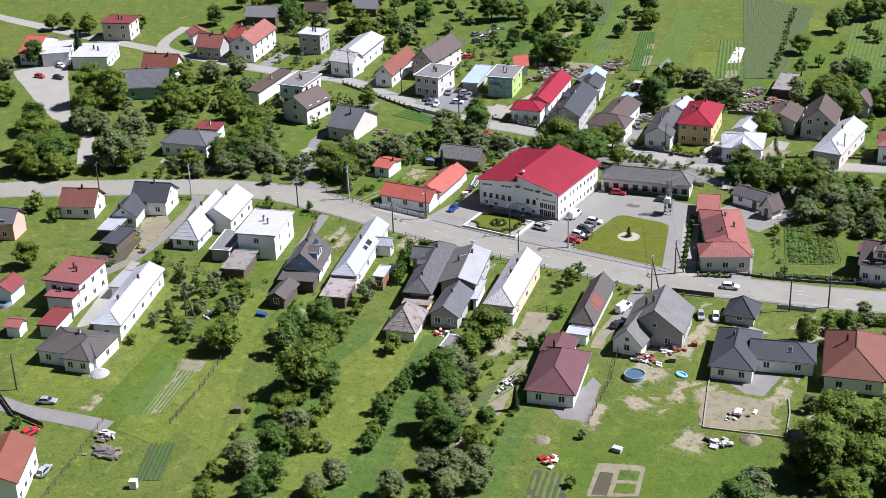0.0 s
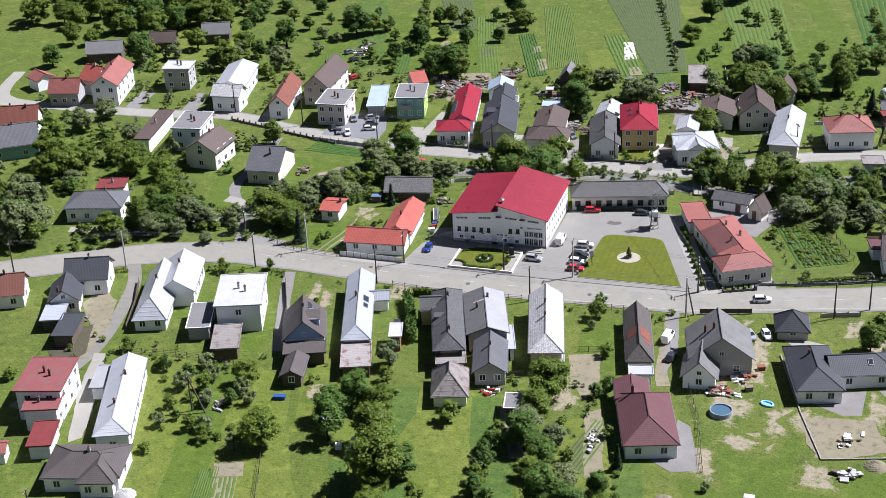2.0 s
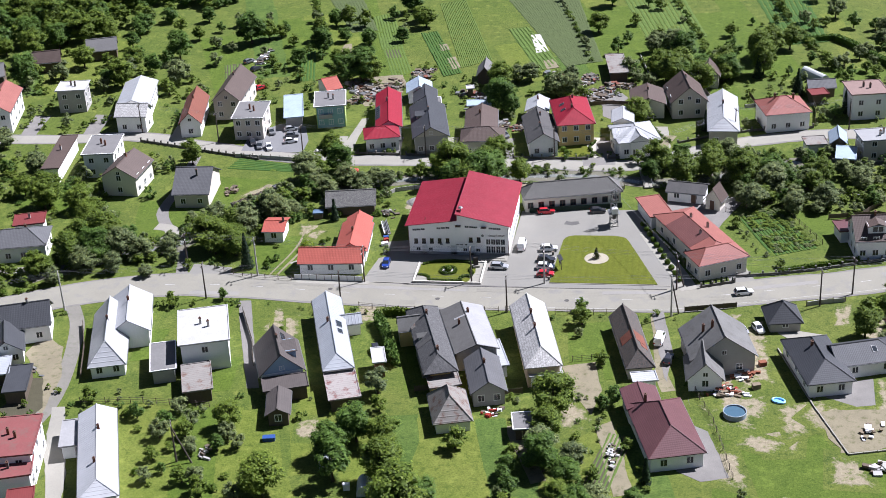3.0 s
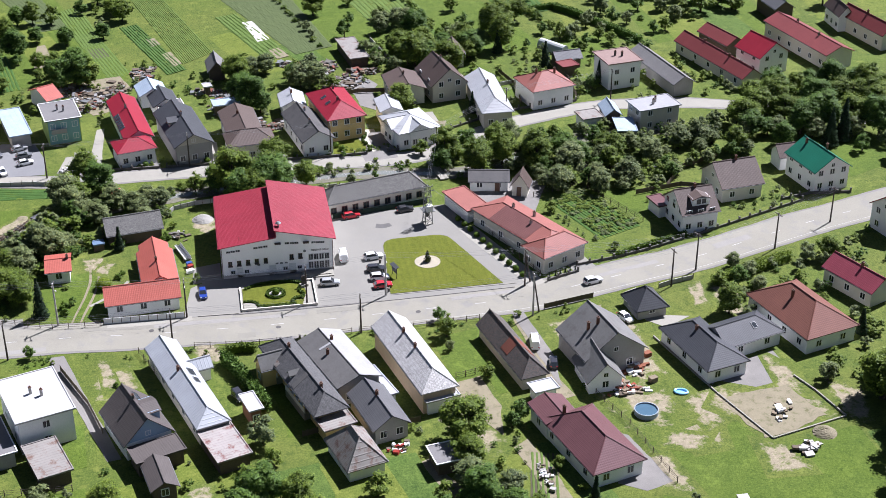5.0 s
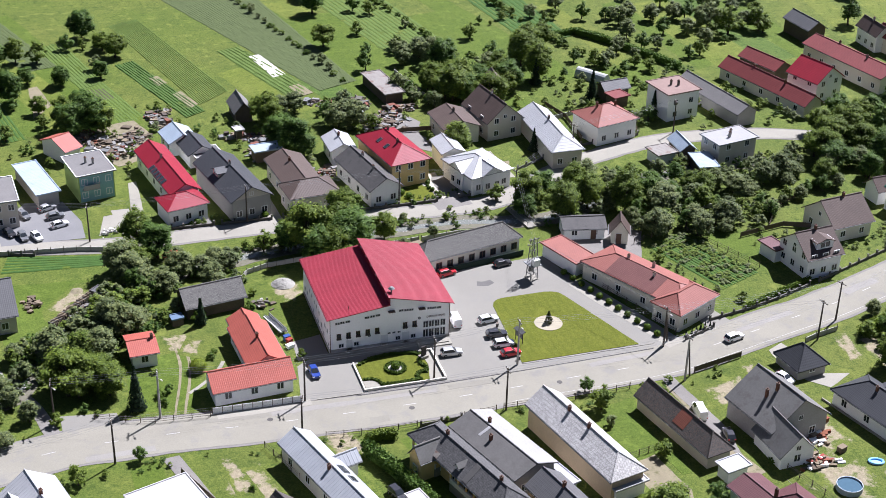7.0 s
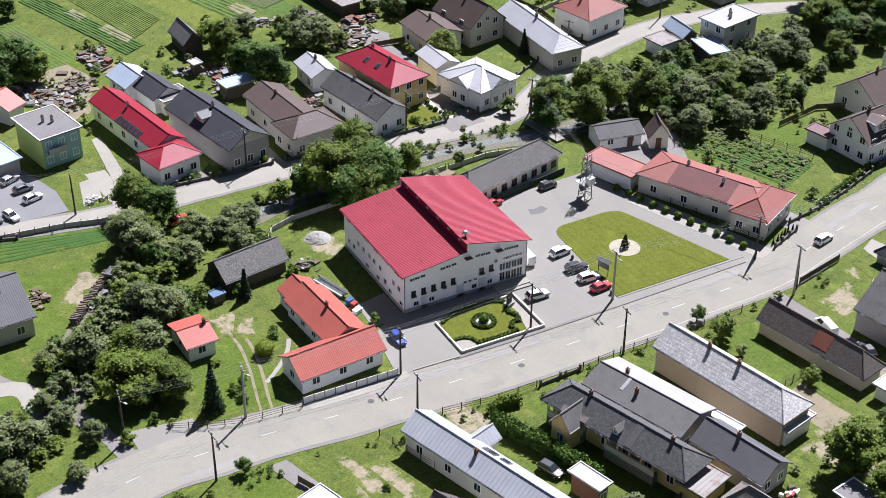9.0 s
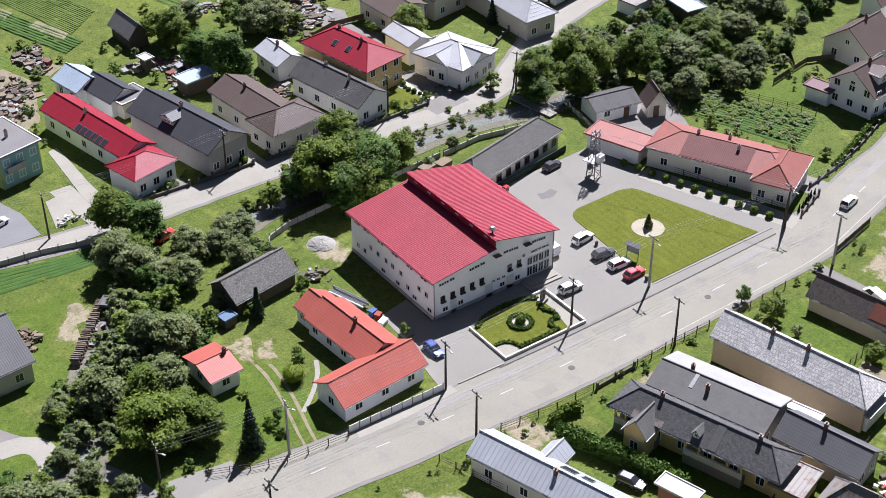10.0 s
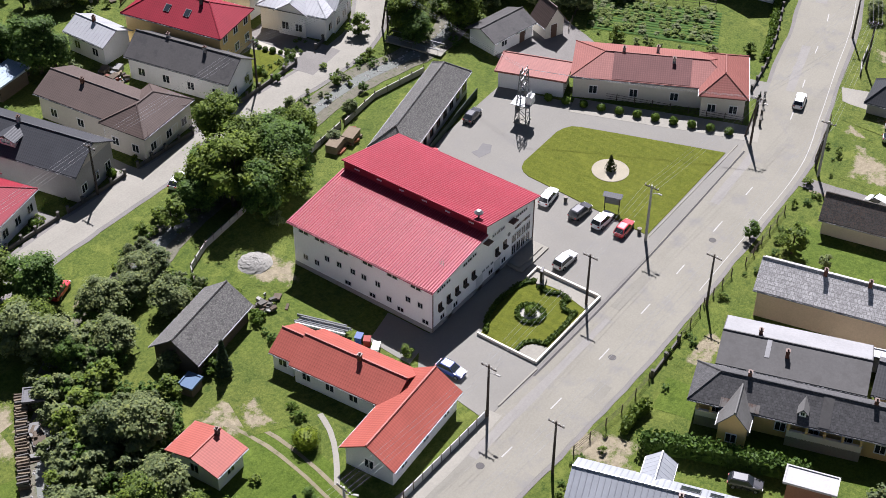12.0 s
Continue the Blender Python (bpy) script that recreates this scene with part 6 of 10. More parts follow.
house("carport", "carport with a dark grey roof", -59.4, -54.9, 104.9, 9.1, 4.3, 2.6, 2.6, "flat", R_DARK, WOOD, "", 1, (), category="carport")
house("house", "house with an orange roof beside the lane", -173.4, 35.2, 20.6, 6.1, 16.6, 3.8, 6.8, "gable", R_ORANGE, WHITE, "r3", 1, ())
house("house", "low white building with a flat roof", -166.1, 35.6, 128.2, 12.7, 8.7, 4.0, 4.0, "flat", R_FLAT, WHITE, "r2", 1, ())
house("house", "long white flat-roofed shop building", -153.4, 38.5, 116.9, 13.6, 11.4, 4.0, 4.0, "flat", R_FLAT, WHITE, "r4", 1, ((0.1, 0.1), (-0.1, -0.2)))
house("house", "pinkish two-storey cube house with a red flat roof", -164.3, 61.5, 111.1, 8.8, 9.8, 5.7, 5.7, "flat", R_BRICKRED, BEIGE, "m2r2", 2, ((0.1, 0.1), (-0.1, -0.2)))
house("barn", "dark timber barn at the meadow", -132.4, 92.9, 19.5, 10.8, 7.0, 2.9, 5.6, "gable", R_FELT, WOOD, "", 1, (), category="barn")
house("barn", "dark timber barn with a brown roof", -119.3, 104.1, 17.6, 7.9, 5.6, 3.0, 5.5, "gable", R_BROWN, WOOD, "", 1, (), category="barn")
house("barn", "dark timber barn with a grey roof", -107.1, 114.3, 19.0, 8.6, 6.0, 2.9, 5.6, "gable", R_FELT, WOOD, "", 1, (), category="barn")
house("barn", "small grey-roofed barn in the back garden", 3.3, 98.4, 93.1, 7.8, 4.4, 2.4, 4.8, "gable", R_FELT, WOOD, "", 1, (), category="barn")
house("shed", "small shed with a white flat roof", 0.8, 86.9, 100.7, 2.6, 2.1, 2.4, 2.4, "flat", R_FLAT, WOOD, "", 1, (), category="shed")
house("shed", "small grey shed behind the cottages", 7.2, 82.4, 102.2, 2.5, 3.1, 2.4, 2.4, "flat", R_FELT, WOOD, "", 1, (), category="shed")
house("shed", "low shed roofed with pale blue sheets", 4.6, 75.9, 97.5, 4.0, 6.2, 2.6, 2.6, "flat", R_BLUE, WOOD, "", 1, (), category="shed")
house("house", "white outbuilding with a bright white metal roof", 19.3, 73.1, 91.3, 7.9, 5.8, 3.2, 4.6, "gable", R_WHITE, WHITE, "l2", 1, ((0.1, 0.0),))
house("shed", "low grey-roofed link behind the dark house", -7.7, 75.7, 101.4, 4.8, 5.9, 3.0, 3.0, "flat", R_FELT, CREAM, "", 1, (), category="shed")
house("barn", "long low barn under a brown roof", 45.5, 77.7, 93.6, 10.2, 8.5, 3.8, 5.4, "gable", R_BROWN, CREAM, "l2", 1, ((0.1, 0.0),), category="barn")
house("shed", "shed with a rust-edged white sheet roof", 83.5, 54.9, 99.5, 5.1, 5.2, 2.6, 2.6, "flat", R_RUST, WHITE, "", 1, (), category="shed")
house("shed", "narrow shed with a pale blue gable roof", 88.5, 55.8, 88.6, 7.0, 4.0, 2.9, 4.5, "gable", R_BLUE, WOOD, "", 1, (), category="shed")
house("carport", "carport with a pale blue-grey roof", 89.6, 47.8, 83.5, 7.4, 4.5, 2.8, 2.8, "flat", R_BLUE, WOOD, "", 1, (), category="carport")
house("shed", "brown-roofed shed beside the green-roofed house", 118.2, 27.8, 5.3, 4.5, 5.0, 3.0, 5.1, "gable", R_BROWN, WHITE, "", 1, (), category="shed")
house("shed", "small shed with a dull red flat roof", 86.1, 84.8, 104.8, 4.2, 4.5, 2.6, 2.6, "flat", R_BRICKRED, WOOD, "", 1, (), category="shed")
house("shed", "long shed with a dark grey roof", 87.0, 89.4, 8.2, 7.0, 4.5, 2.6, 4.1, "gable", R_GREY, WOOD, "", 1, (), category="shed")
house("barn", "far barn with a grey roof", 149.7, 114.3, 96.6, 11.0, 5.9, 3.7, 5.7, "gable", R_GREY, WOOD, "", 1, (), category="barn")
house("house", "far house under a brown gable roof", 163.0, 104.1, 90.8, 9.4, 4.4, 4.2, 6.7, "gable", R_BROWN, WHITE, "l3", 1, ((0.1, 0.0),))
house("porch", "low brown-roofed porch beside the white house", 86.2, 11.8, 103.4, 5.0, 3.3, 2.7, 2.7, "flat", R_MAROON, WHITE, "", 1, (), category="porch")
house("house", "front wing of the white house with an anthracite roof", -66.4, -43.5, 113.8, 8.5, 6.4, 2.8, 5.2, "gable", R_DARK, WHITE, "m2", 1, ((-0.7, 0.3),))

house("shed", "lean-to with a patched white tin roof behind the old cottage", 15.3, -50.0, 108, 4.4, 5.6, 2.5, 2.5, "flat", R_RUST, YELLOW, category="shed")
house("shed", "white-roofed lean-to behind the ochre cottage", 32.1, -45.6, 103.4, 4.2, 5.9, 2.6, 2.6, "flat", R_WHITE, WHITE, category="shed")
house("shed", "white lean-to at the end of the old cottage", 48.9, -46.2, 102.4, 3.2, 4.4, 2.3, 2.3, "flat", R_WHITE, WHITE, category="shed")
house("porch", "white-roofed link beside the grey house", 23.9, -40.6, 108, 9.0, 1.5, 2.6, 2.6, "flat", R_WHITE, WHITE, category="porch")
house("shed", "small dark shed in the orchard", 30.2, -61.0, 100, 5.0, 4.0, 2.4, 2.4, "flat", R_FELT, WOOD, category="shed")
house("porch", "gabled yellow bay of the old cottage", 6.6, -33.8, 17, 4.4, 3.4, 3.3, 5.4, "gable", R_OLDGREY, YELLOW, "m1", category="bay", ov=0.25)


def veranda(h, x0, x1, y, z0, eave, n, mat, post_mat):
    """A parapet with posts under the eaves, along local x at y."""
    bm = bmesh.new()
    box(bm, ((x0 + x1) / 2, y, z0 + 0.45), (x1 - x0, 0.2, 0.9))
    box(bm, ((x0 + x1) / 2, y, z0 + 0.93), (x1 - x0 + 0.1, 0.3, 0.07))
    pa = part("parapet", bm, mat, h, "pale rendered veranda parapet")
    for k in range(n):
        bm = bmesh.new()
        box(bm, (x0 + 0.15 + (x1 - x0 - 0.3) * k / (n - 1), y, (z0 + 0.96 + eave) / 2), (0.26, 0.2, eave - z0 - 0.96))
        part("veranda_post", bm, post_mat, pa)
    bm = bmesh.new()
    box(bm, ((x0 + x1) / 2, y - 0.5, z0 / 2 + 0.05), (x1 - x0, 1.2, z0 + 0.1))
    part("veranda_floor", bm, CONCRETE, h)


veranda(H_s_greylong, 4.6, 10.4, 2.6, 1.3, 3.55, 5, CREAM, YELLOW)
veranda(H_s_greylong, -6.6, 1.0, 2.6, 1.3, 3.55, 5, CREAM, YELLOW)
roof_patch(H_s_greylong, 22.8, 5.9, 3.7, 5.8, 0.42, 0.14, 1, 1.5, 0.9, R_RUST, "awning", "striped red and white awning sheet")
H_s_grey = [o for o in scene.objects if o.get("label") == "grey house with a pale grey metal roof"][0]
tagged(H_s_grey, "grey house with a metal roof, its sunlit slope painted paler")
# sun-facing slope covered in a paler colour that imitates its sunlight
roof_patch(H_s_grey, 15.8, 7.9, 3.8, 5.2, 0.0, 0.5, -1, 15.6, 4.1, R_PALE, "roof_sheet", "metal slope painted paler for the sun on it")
roof_patch(H_s_grey, 15.8, 7.9, 3.8, 5.2, 0.36, 0.72, 1, 0.5, 2.2, R_PALE, "roof_sheet", "pale repair strip below the chimney")
bm = bmesh.new()
box(bm, (0, 0, 0.55), (19.6, 0.1, 1.1))
single("plinth", bm, surface("dark_green_plinth", (0.018, 0.035, 0.025), 0.7, 0.6, 5, 0.7), "dark green painted plinth of the storehouse", "plinth", pose(32.3, 21.9, 0.05, 0, 0, 10.5))


house("porch", "lower end of the orange-tiled rear wing", -11.77, 9.95, 95.0, 3.2, 5.4, 2.5, 4.1, "gable", R_ORANGE, WHITE, "l1", category="porch", ov=0.3)
dormer(H_n5, 20.0, 8.5, 4.4, 6.9, 0.1, 1, 2.6, R_DARK, BEIGE)
# western slope coloured darker to stand in for its shade
roof_patch(H_pink, 22.7, 9.1, 3.6, 5.2, -0.05, 0.5, -1, 10.5, 4.5, R_SHADETILE, "tile_slope", "faded pink tiles painted darker on the slope away from the sun")
dormer(H_s_brown, 10.8, 8.1, 2.9, 6.7, -0.15, -1, 4.0, R_UMBER, BLUEWALL)
skylight(H_s_brown, 10.8, 8.1, 2.9, 6.7, 0.45, 0.7, -1, 2.4, 1.2)
dormer(H_s_greylong, 22.8, 5.9, 3.7, 5.8, -0.02, 1, 0.7, R_OLDGREY, WHITE, 0.42)
roof_patch(H_s_greylong, 22.8, 5.9, 3.7, 5.8, -0.22, 0.5, 1, 1.1, 3.3, R_GREYL, "sheet_strip", "strip of pale grey sheet metal")
roof_patch(H_s_greylong, 22.8, 5.9, 3.7, 5.8, 0.62, 0.12, 1, 2.0, 1.0, R_RUST, "sheet_strip", "patched tin at the eaves")
skylight(H_s_longwhite, 25.6, 5.5, 3.3, 5.0, 0.1, 0.5, -1, 2.0, 1.2)
skylight(H_s_longwhite, 25.6, 5.5, 3.3, 5.0, -0.1, 0.5, -1, 1.4, 1.0)
skylight(H_n_redyel, 16.4, 9.0, 5.3, 7.7, 0.2, 0.5, 1)
skylight(H_n_redyel, 16.4, 9.0, 5.3, 7.7, -0.2, 0.5, 1)
skylight(H_s_dark_b, 12, 7.5, 2.8, 4.9, 0.2, 0.6, -1)
dormer(H_ne_white, 8.1, 9.4, 4.2, 7.6, 0.1, -1, 3.6, R_BROWN, WHITE)
for k in range(6):
    skylight(H_n_redlong, 22.4, 6.4, 3.6, 5.4, -0.5 + 0.12 * k, 0.18, 1, 1.0, 1.3)
roof_patch(H_s_rust, 18.2, 5.0, 2.4, 4.8, -0.15, 0.52, -1, 3.4, 2.5, R_RUSTTILE, "tile_patch", "patch of orange replacement tiles")
roof_patch(H_s_rust, 18.2, 5.0, 2.4, 4.8, -0.42, 0.4, -1, 1.2, 1.6, R_RUSTTILE, "tile_patch", "patch of orange replacement tiles")
roof_patch(H_s_rust, 18.2, 5.0, 2.4, 4.8, -0.12, 0.55, 1, 2.6, 2.4, R_RUSTTILE, "tile_patch", "patch of orange replacement tiles")


# ---- trees ----
def leaf_quad(bm, p, n, s, r):
    """One leafy spray: a bent triangle facing n."""
    t = n.orthogonal().normalized()
    t = Matrix.Rotation(r.uniform(0, 6.28), 3, n) @ t
    u = n.cross(t)
    bm.faces.new([bm.verts.new(p + t * s * a + u * s * b) for a, b in ((-1.1, -0.75), (1.15, -0.5), (-0.1, 1.2))])


def tree_meshes(seed, radius, height, lobes, per, leaf, mat, low=0.22, upright=1.0):
    """Trunk with limbs, and a crown of leaf sprays gathered in uneven lobes with gaps."""
    r = random.Random(seed)
    bm = bmesh.new()
    top = height * 0.62
    tr = 0.045 * radius + 0.05
    bend = Vector((r.uniform(-0.1, 0.1), r.uniform(-0.1, 0.1), 0)) * radius
    mid = Vector((0, 0, height * low)) + bend * 0.5
    tube(bm, (0, 0, -0.1), mid, tr * 1.4, tr, 7)
    tube(bm, mid, Vector((0, 0, top)) + bend, tr, tr * 0.35, 6)
    zc, hz = height * (0.5 + low * 0.45), height * (0.5 - low * 0.45)
    stretch = [r.uniform(0.78, 1.12) for _ in range(8)]
    cents = []
    for k in range(lobes):
        for _ in range(30):
            v = Vector((r.uniform(-1, 1), r.uniform(-1, 1), r.uniform(-1, 1)))
            if 0.3 < v.length < 0.88:
                break
        w = stretch[int((math.atan2(v.y, v.x) / 6.2832 + 0.5) * 7.99)] * (1.0 - 0.3 * max(0, v.z))
        cents.append((Vector((v.x * radius * w, v.y * radius * w, zc + v.z * hz * upright * r.uniform(0.85, 1.1))), radius * r.uniform(0.16, 0.36)))
    for c, s in cents[: max(4, lobes // 5)]:
        tube(bm, Vector((0, 0, height * r.uniform(low, 0.45))) + bend * 0.6, c, tr * 0.5, tr * 0.12, 4)
    trunk = done(bm, "trunk", BARK)
    bm = bmesh.new()
    for c, s in cents:
        core = bmesh.ops.create_icosphere(bm, subdivisions=1, radius=s * 0.72)["verts"]
        for v in core:
            v.co = c + Vector((v.co.x, v.co.y, v.co.z * 0.7)) * r.uniform(0.75, 1.1)
        for k in range(int(per * (0.5 + s / radius * 2))):
            n = Vector((r.gauss(0, 1), r.gauss(0, 1), r.gauss(0.75, 1))).normalized()
            p = c + Vector((n.x * s, n.y * s, n.z * s * 0.7)) * abs(r.gauss(0.9, 0.22))
            out = Vector((p.x, p.y, (p.z - zc) * radius / hz)) / radius
            leaf_quad(bm, p, (n * 0.4 + out * 0.4 + Vector((r.uniform(-1, 1), r.uniform(-1, 1), r.uniform(-0.6, 1))) * 0.5 + Vector((0, 0, 0.65))).normalized(), leaf * r.uniform(0.5, 1.3), r)
    return trunk, done(bm, "crown", mat)


def conifer_meshes(seed, radius, height, tiers, per, mat):
    r = random.Random(seed)
    bm = bmesh.new()
    tube(bm, (0, 0, -0.1), (0, 0, height * 0.96), 0.06 * radius + 0.06, 0.02, 6)
    trunk = done(bm, "trunk", BARK)
    bm = bmesh.new()
    for k in range(tiers * per):
        t = r.random() ** 1.3
        a = r.uniform(0, 6.283)
        rad = radius * (1 - t) * (0.55 + 0.5 * abs(math.sin(t * tiers * 3.1))) * r.uniform(0.5, 1.05) + 0.06
        p = Vector((math.cos(a) * rad, math.sin(a) * rad, 0.25 + t * height * 0.97))
        n = Vector((math.cos(a), math.sin(a), r.uniform(0.1, 1.1))).normalized()
        leaf_quad(bm, p, n, r.uniform(0.12, 0.26) * (0.6 + radius * 0.25), r)
    return trunk, done(bm, "crown", mat)


TREES = {
    "d1": (tree_meshes(11, 4.5, 9.5, 72, 78, 0.17, LEAF_DARK, 0.13), 4.5, 9.5),
    "d2": (tree_meshes(12, 4.3, 10.5, 72, 78, 0.17, LEAF_MID, 0.1), 4.3, 10.5),
    "d3": (tree_meshes(13, 4.6, 8.8, 72, 78, 0.17, LEAF_MID, 0.11), 4.6, 8.8),
    "l1": (tree_meshes(14, 3.6, 6.6, 56, 52, 0.175, LEAF_LIGHT, 0.05), 3.6, 6.6),
    "l2": (tree_meshes(15, 3.4, 7.2, 56, 52, 0.175, LEAF_LIGHT, 0.05), 3.4, 7.2),
    "o1": (tree_meshes(16, 2.2, 4.4, 30, 44, 0.14, LEAF_MID, 0.13), 2.2, 4.4),
    "o2": (tree_meshes(17, 2.3, 4.9, 30, 44, 0.14, LEAF_DARK, 0.14), 2.3, 4.9),
    "o3": (tree_meshes(18, 2.0, 4.2, 26, 42, 0.135, LEAF_LIGHT, 0.12), 2.0, 4.2),
    "b1": (tree_meshes(19, 1.6, 2.3, 20, 34, 0.125, LEAF_MID, 0.02), 1.6, 2.3),
    "b2": (tree_meshes(20, 1.7, 2.1, 20, 34, 0.125, LEAF_HEDGE, 0.02), 1.7, 2.1),
    "s1": (tree_meshes(23, 1.8, 3.0, 14, 30, 0.16, LEAF_MID, 0.03), 1.8, 3.0),
    "s2": (tree_meshes(24, 1.8, 3.4, 14, 30, 0.16, LEAF_LIGHT, 0.03), 1.8, 3.4),
    "s3": (tree_meshes(25, 1.9, 2.9, 14, 30, 0.16, LEAF_DARK, 0.03), 1.9, 2.9),
    "w1": (tree_meshes(26, 4.5, 9.0, 36, 40, 0.36, LEAF_MID, 0.05), 4.5, 9.0),
    "w2": (tree_meshes(27, 4.4, 8.4, 36, 40, 0.36, LEAF_DARK, 0.05), 4.4, 8.4),
    "c1": (conifer_meshes(21, 1.7, 7.5, 9, 160, LEAF_CONE), 1.7, 7.5),
    "c2": (conifer_meshes(22, 0.75, 3.6, 7, 100, LEAF_CONE), 0.75, 3.6),
}
TREE_LABEL = {
    "d1": ("deciduous_tree", "broad dark green deciduous tree with a dense crown", "tree"),
    "d2": ("deciduous_tree", "tall dark green deciduous tree with an uneven crown", "tree"),
    "d3": ("deciduous_tree", "spreading mid green deciduous tree in full leaf", "tree"),
    "l1": ("willow_tree", "grey-green willow with a loose bushy crown", "tree"),
    "l2": ("willow_tree", "pale grey-green willow growing low and bushy", "tree"),
    "o1": ("fruit_tree", "small green fruit tree standing in the grass", "tree"),
    "o2": ("fruit_tree", "small dark green fruit tree with a short trunk", "tree"),
    "o3": ("fruit_tree", "small pale green fruit tree with a thin crown", "tree"),
    "b1": ("garden_bush", "leafy green garden bush on the grass", "shrub"),
    "b2": ("garden_bush", "bright green rounded garden bush", "shrub"),
    "c1": ("spruce_tree", "dark green conical spruce tree", "tree"),
    "c2": ("thuja", "slim dark green clipped thuja", "shrub"),
}
TREE_RND = random.Random(77)


def plant(kind, x, y, r):
    """A tree of one of the kinds above, its crown r metres in radius."""
    (trunk, crown), r0, h0 = TREES[kind]
    name, label, cat = TREE_LABEL[kind]
    s = r / r0
    if kind[0] == "b":
        single(name, crown, None, label, cat, pose(x, y, -0.2 * s, 0, 0, TREE_RND.uniform(0, 360)) @ Matrix.Diagonal((s, s, s * TREE_RND.uniform(0.88, 1.1), 1)))
        return
    t = thing(name, label, cat, pose(x, y, 0, 0, 0, TREE_RND.uniform(0, 360)) @ Matrix.Diagonal((s, s, s * TREE_RND.uniform(0.88, 1.1), 1)))
    part("trunk", trunk, None, t)
    part("crown", crown, None, t)


def free(x, y, r):
    """Is there room for a crown of radius r, clear of houses, streets and plots?"""
    for fx, fy, a, l, w, d in FOOT:
        dx, dy = x - fx, y - fy
        if abs(dx) + abs(dy) > 60:
            continue
        u, v = dx * math.cos(a) + dy * math.sin(a), dy * math.cos(a) - dx * math.sin(a)
        if math.hypot(max(abs(u) - l, 0), max(abs(v) - w, 0)) < d + r * 0.75:
            return False
    return not (-6 < x < 57 and -13 < y < 23)


def thicket(name, label, kinds, places, category="undergrowth", tall=1.0):
    """Many plants grown together into one mass; places: (x, y, crown radius)."""
    r = random.Random(len(places))
    vs, mats, idx = [], [], []
    for k in kinds:
        m = TREES[k][0][1].materials[0]
        if m not in mats:
            mats.append(m)
    cache = {}
    for k in kinds:
        me = TREES[k][0][1]
        co, li = np.empty(len(me.vertices) * 3, np.float32), np.empty(len(me.loops), np.int32)
        me.vertices.foreach_get("co", co)
        me.loops.foreach_get("vertex_index", li)
        cache[k] = co.reshape(-1, 3)[li]
    for x, y, rad in places:
        k = r.choice(kinds)
        co = cache[k]
        s, a = rad / TREES[k][1], r.uniform(0, 6.28)
        rot = np.array(((math.cos(a), math.sin(a), 0), (-math.sin(a), math.cos(a), 0), (0, 0, tall * r.uniform(0.8, 1.15))), np.float32) * s
        vs.append(co @ rot + np.array((x, y, 0), np.float32))
        idx += [mats.index(TREES[k][0][1].materials[0])] * (len(co) // 3)
    v = np.concatenate(vs)
    me = bpy.data.meshes.new(name)
    n = len(v)
    me.vertices.add(n)
    me.vertices.foreach_set("co", v.astype(np.float32).ravel())
    me.loops.add(n)
    me.loops.foreach_set("vertex_index", np.arange(n, dtype=np.int32))
    me.polygons.add(n // 3)
    me.polygons.foreach_set("loop_start", np.arange(0, n, 3, dtype=np.int32))
    me.polygons.foreach_set("material_index", idx)
    for m in mats:
        me.materials.append(m)
    me.update()
    me.validate()
    return single(name, me, None, label, category, None, "", "stuff")


plant("o1", 0.8, -61.4, 2.2)
plant("o3", 4.1, -51.2, 2.6)
plant("d3", 34.7, -55.5, 4.4)
plant("o2", 42.3, -53.3, 1.4)
plant("o2", 36.4, -20.5, 1.3)
plant("o1", 37.0, -25.7, 2.1)
plant("o3", 36.8, -30.1, 1.0)
plant("o1", -41.5, -23.8, 1.6)
plant("o2", -32.5, -20.7, 1.2)
plant("o1", -45.4, -57.4, 1.7)
plant("o2", -35.4, -61.7, 1.5)
plant("o2", -29.5, -64.5, 1.9)
plant("o3", -28.4, -59.6, 1.9)
plant("d3", -18.7, -63.2, 2.8)
plant("o2", -18.9, -70.0, 1.5)
plant("o3", -23.5, -69.4, 1.2)
plant("o3", -19.7, -78.6, 1.6)
plant("b2", -16.6, -80.4, 1.0)
plant("b1", -27.0, -80.1, 0.6)
plant("b2", -30.4, -77.0, 0.8)
plant("o1", -62.0, -71.4, 1.5)
plant("b1", 50.2, -21.4, 0.9)
plant("o1", 41.4, -39.1, 1.6)
plant("o2", 44.3, -50.9, 1.8)
plant("o1", 46.8, -64.7, 1.1)
plant("c2", 50.1, -73.4, 0.9)
plant("b2", 56.0, -44.9, 0.8)
plant("o3", 64.3, -75.9, 0.9)
plant("d2", 86.8, -27.0, 2.6)
plant("d3", -106.1, 21.2, 3.5)
plant("d2", -98.2, 20.7, 3.1)
plant("d3", -84.0, 16.6, 3.8)
plant("d2", -100.6, 13.1, 3.9)
plant("l2", -97.5, -8.0, 4.6)
plant("d3", -95.5, -15.7, 3.9)
plant("l1", -90.1, -14.2, 3.9)
plant("o2", -93.6, 5.4, 2.2)
plant("d3", -67.7, -8.8, 3.5)
plant("d1", -63.0, -7.0, 3.8)
plant("l2", -59.0, -4.0, 3.5)
plant("o3", -66.8, 8.8, 2.4)
plant("l1", -54.6, -4.4, 2.8)
plant("d3", -38.4, 0.1, 3.7)
plant("d2", -38.2, 6.4, 3.1)
plant("d3", -39.6, -1.9, 2.7)
plant("d3", -71.9, -12.1, 2.3)
plant("o3", -76.3, 21.7, 1.9)
plant("o1", -80.2, 26.4, 1.9)
plant("o3", -59.4, 45.9, 1.8)
plant("b1", -92.9, 81.2, 1.3)
plant("o3", -119.1, 89.2, 2.3)
plant("l2", -35.4, 6.7, 3.1)
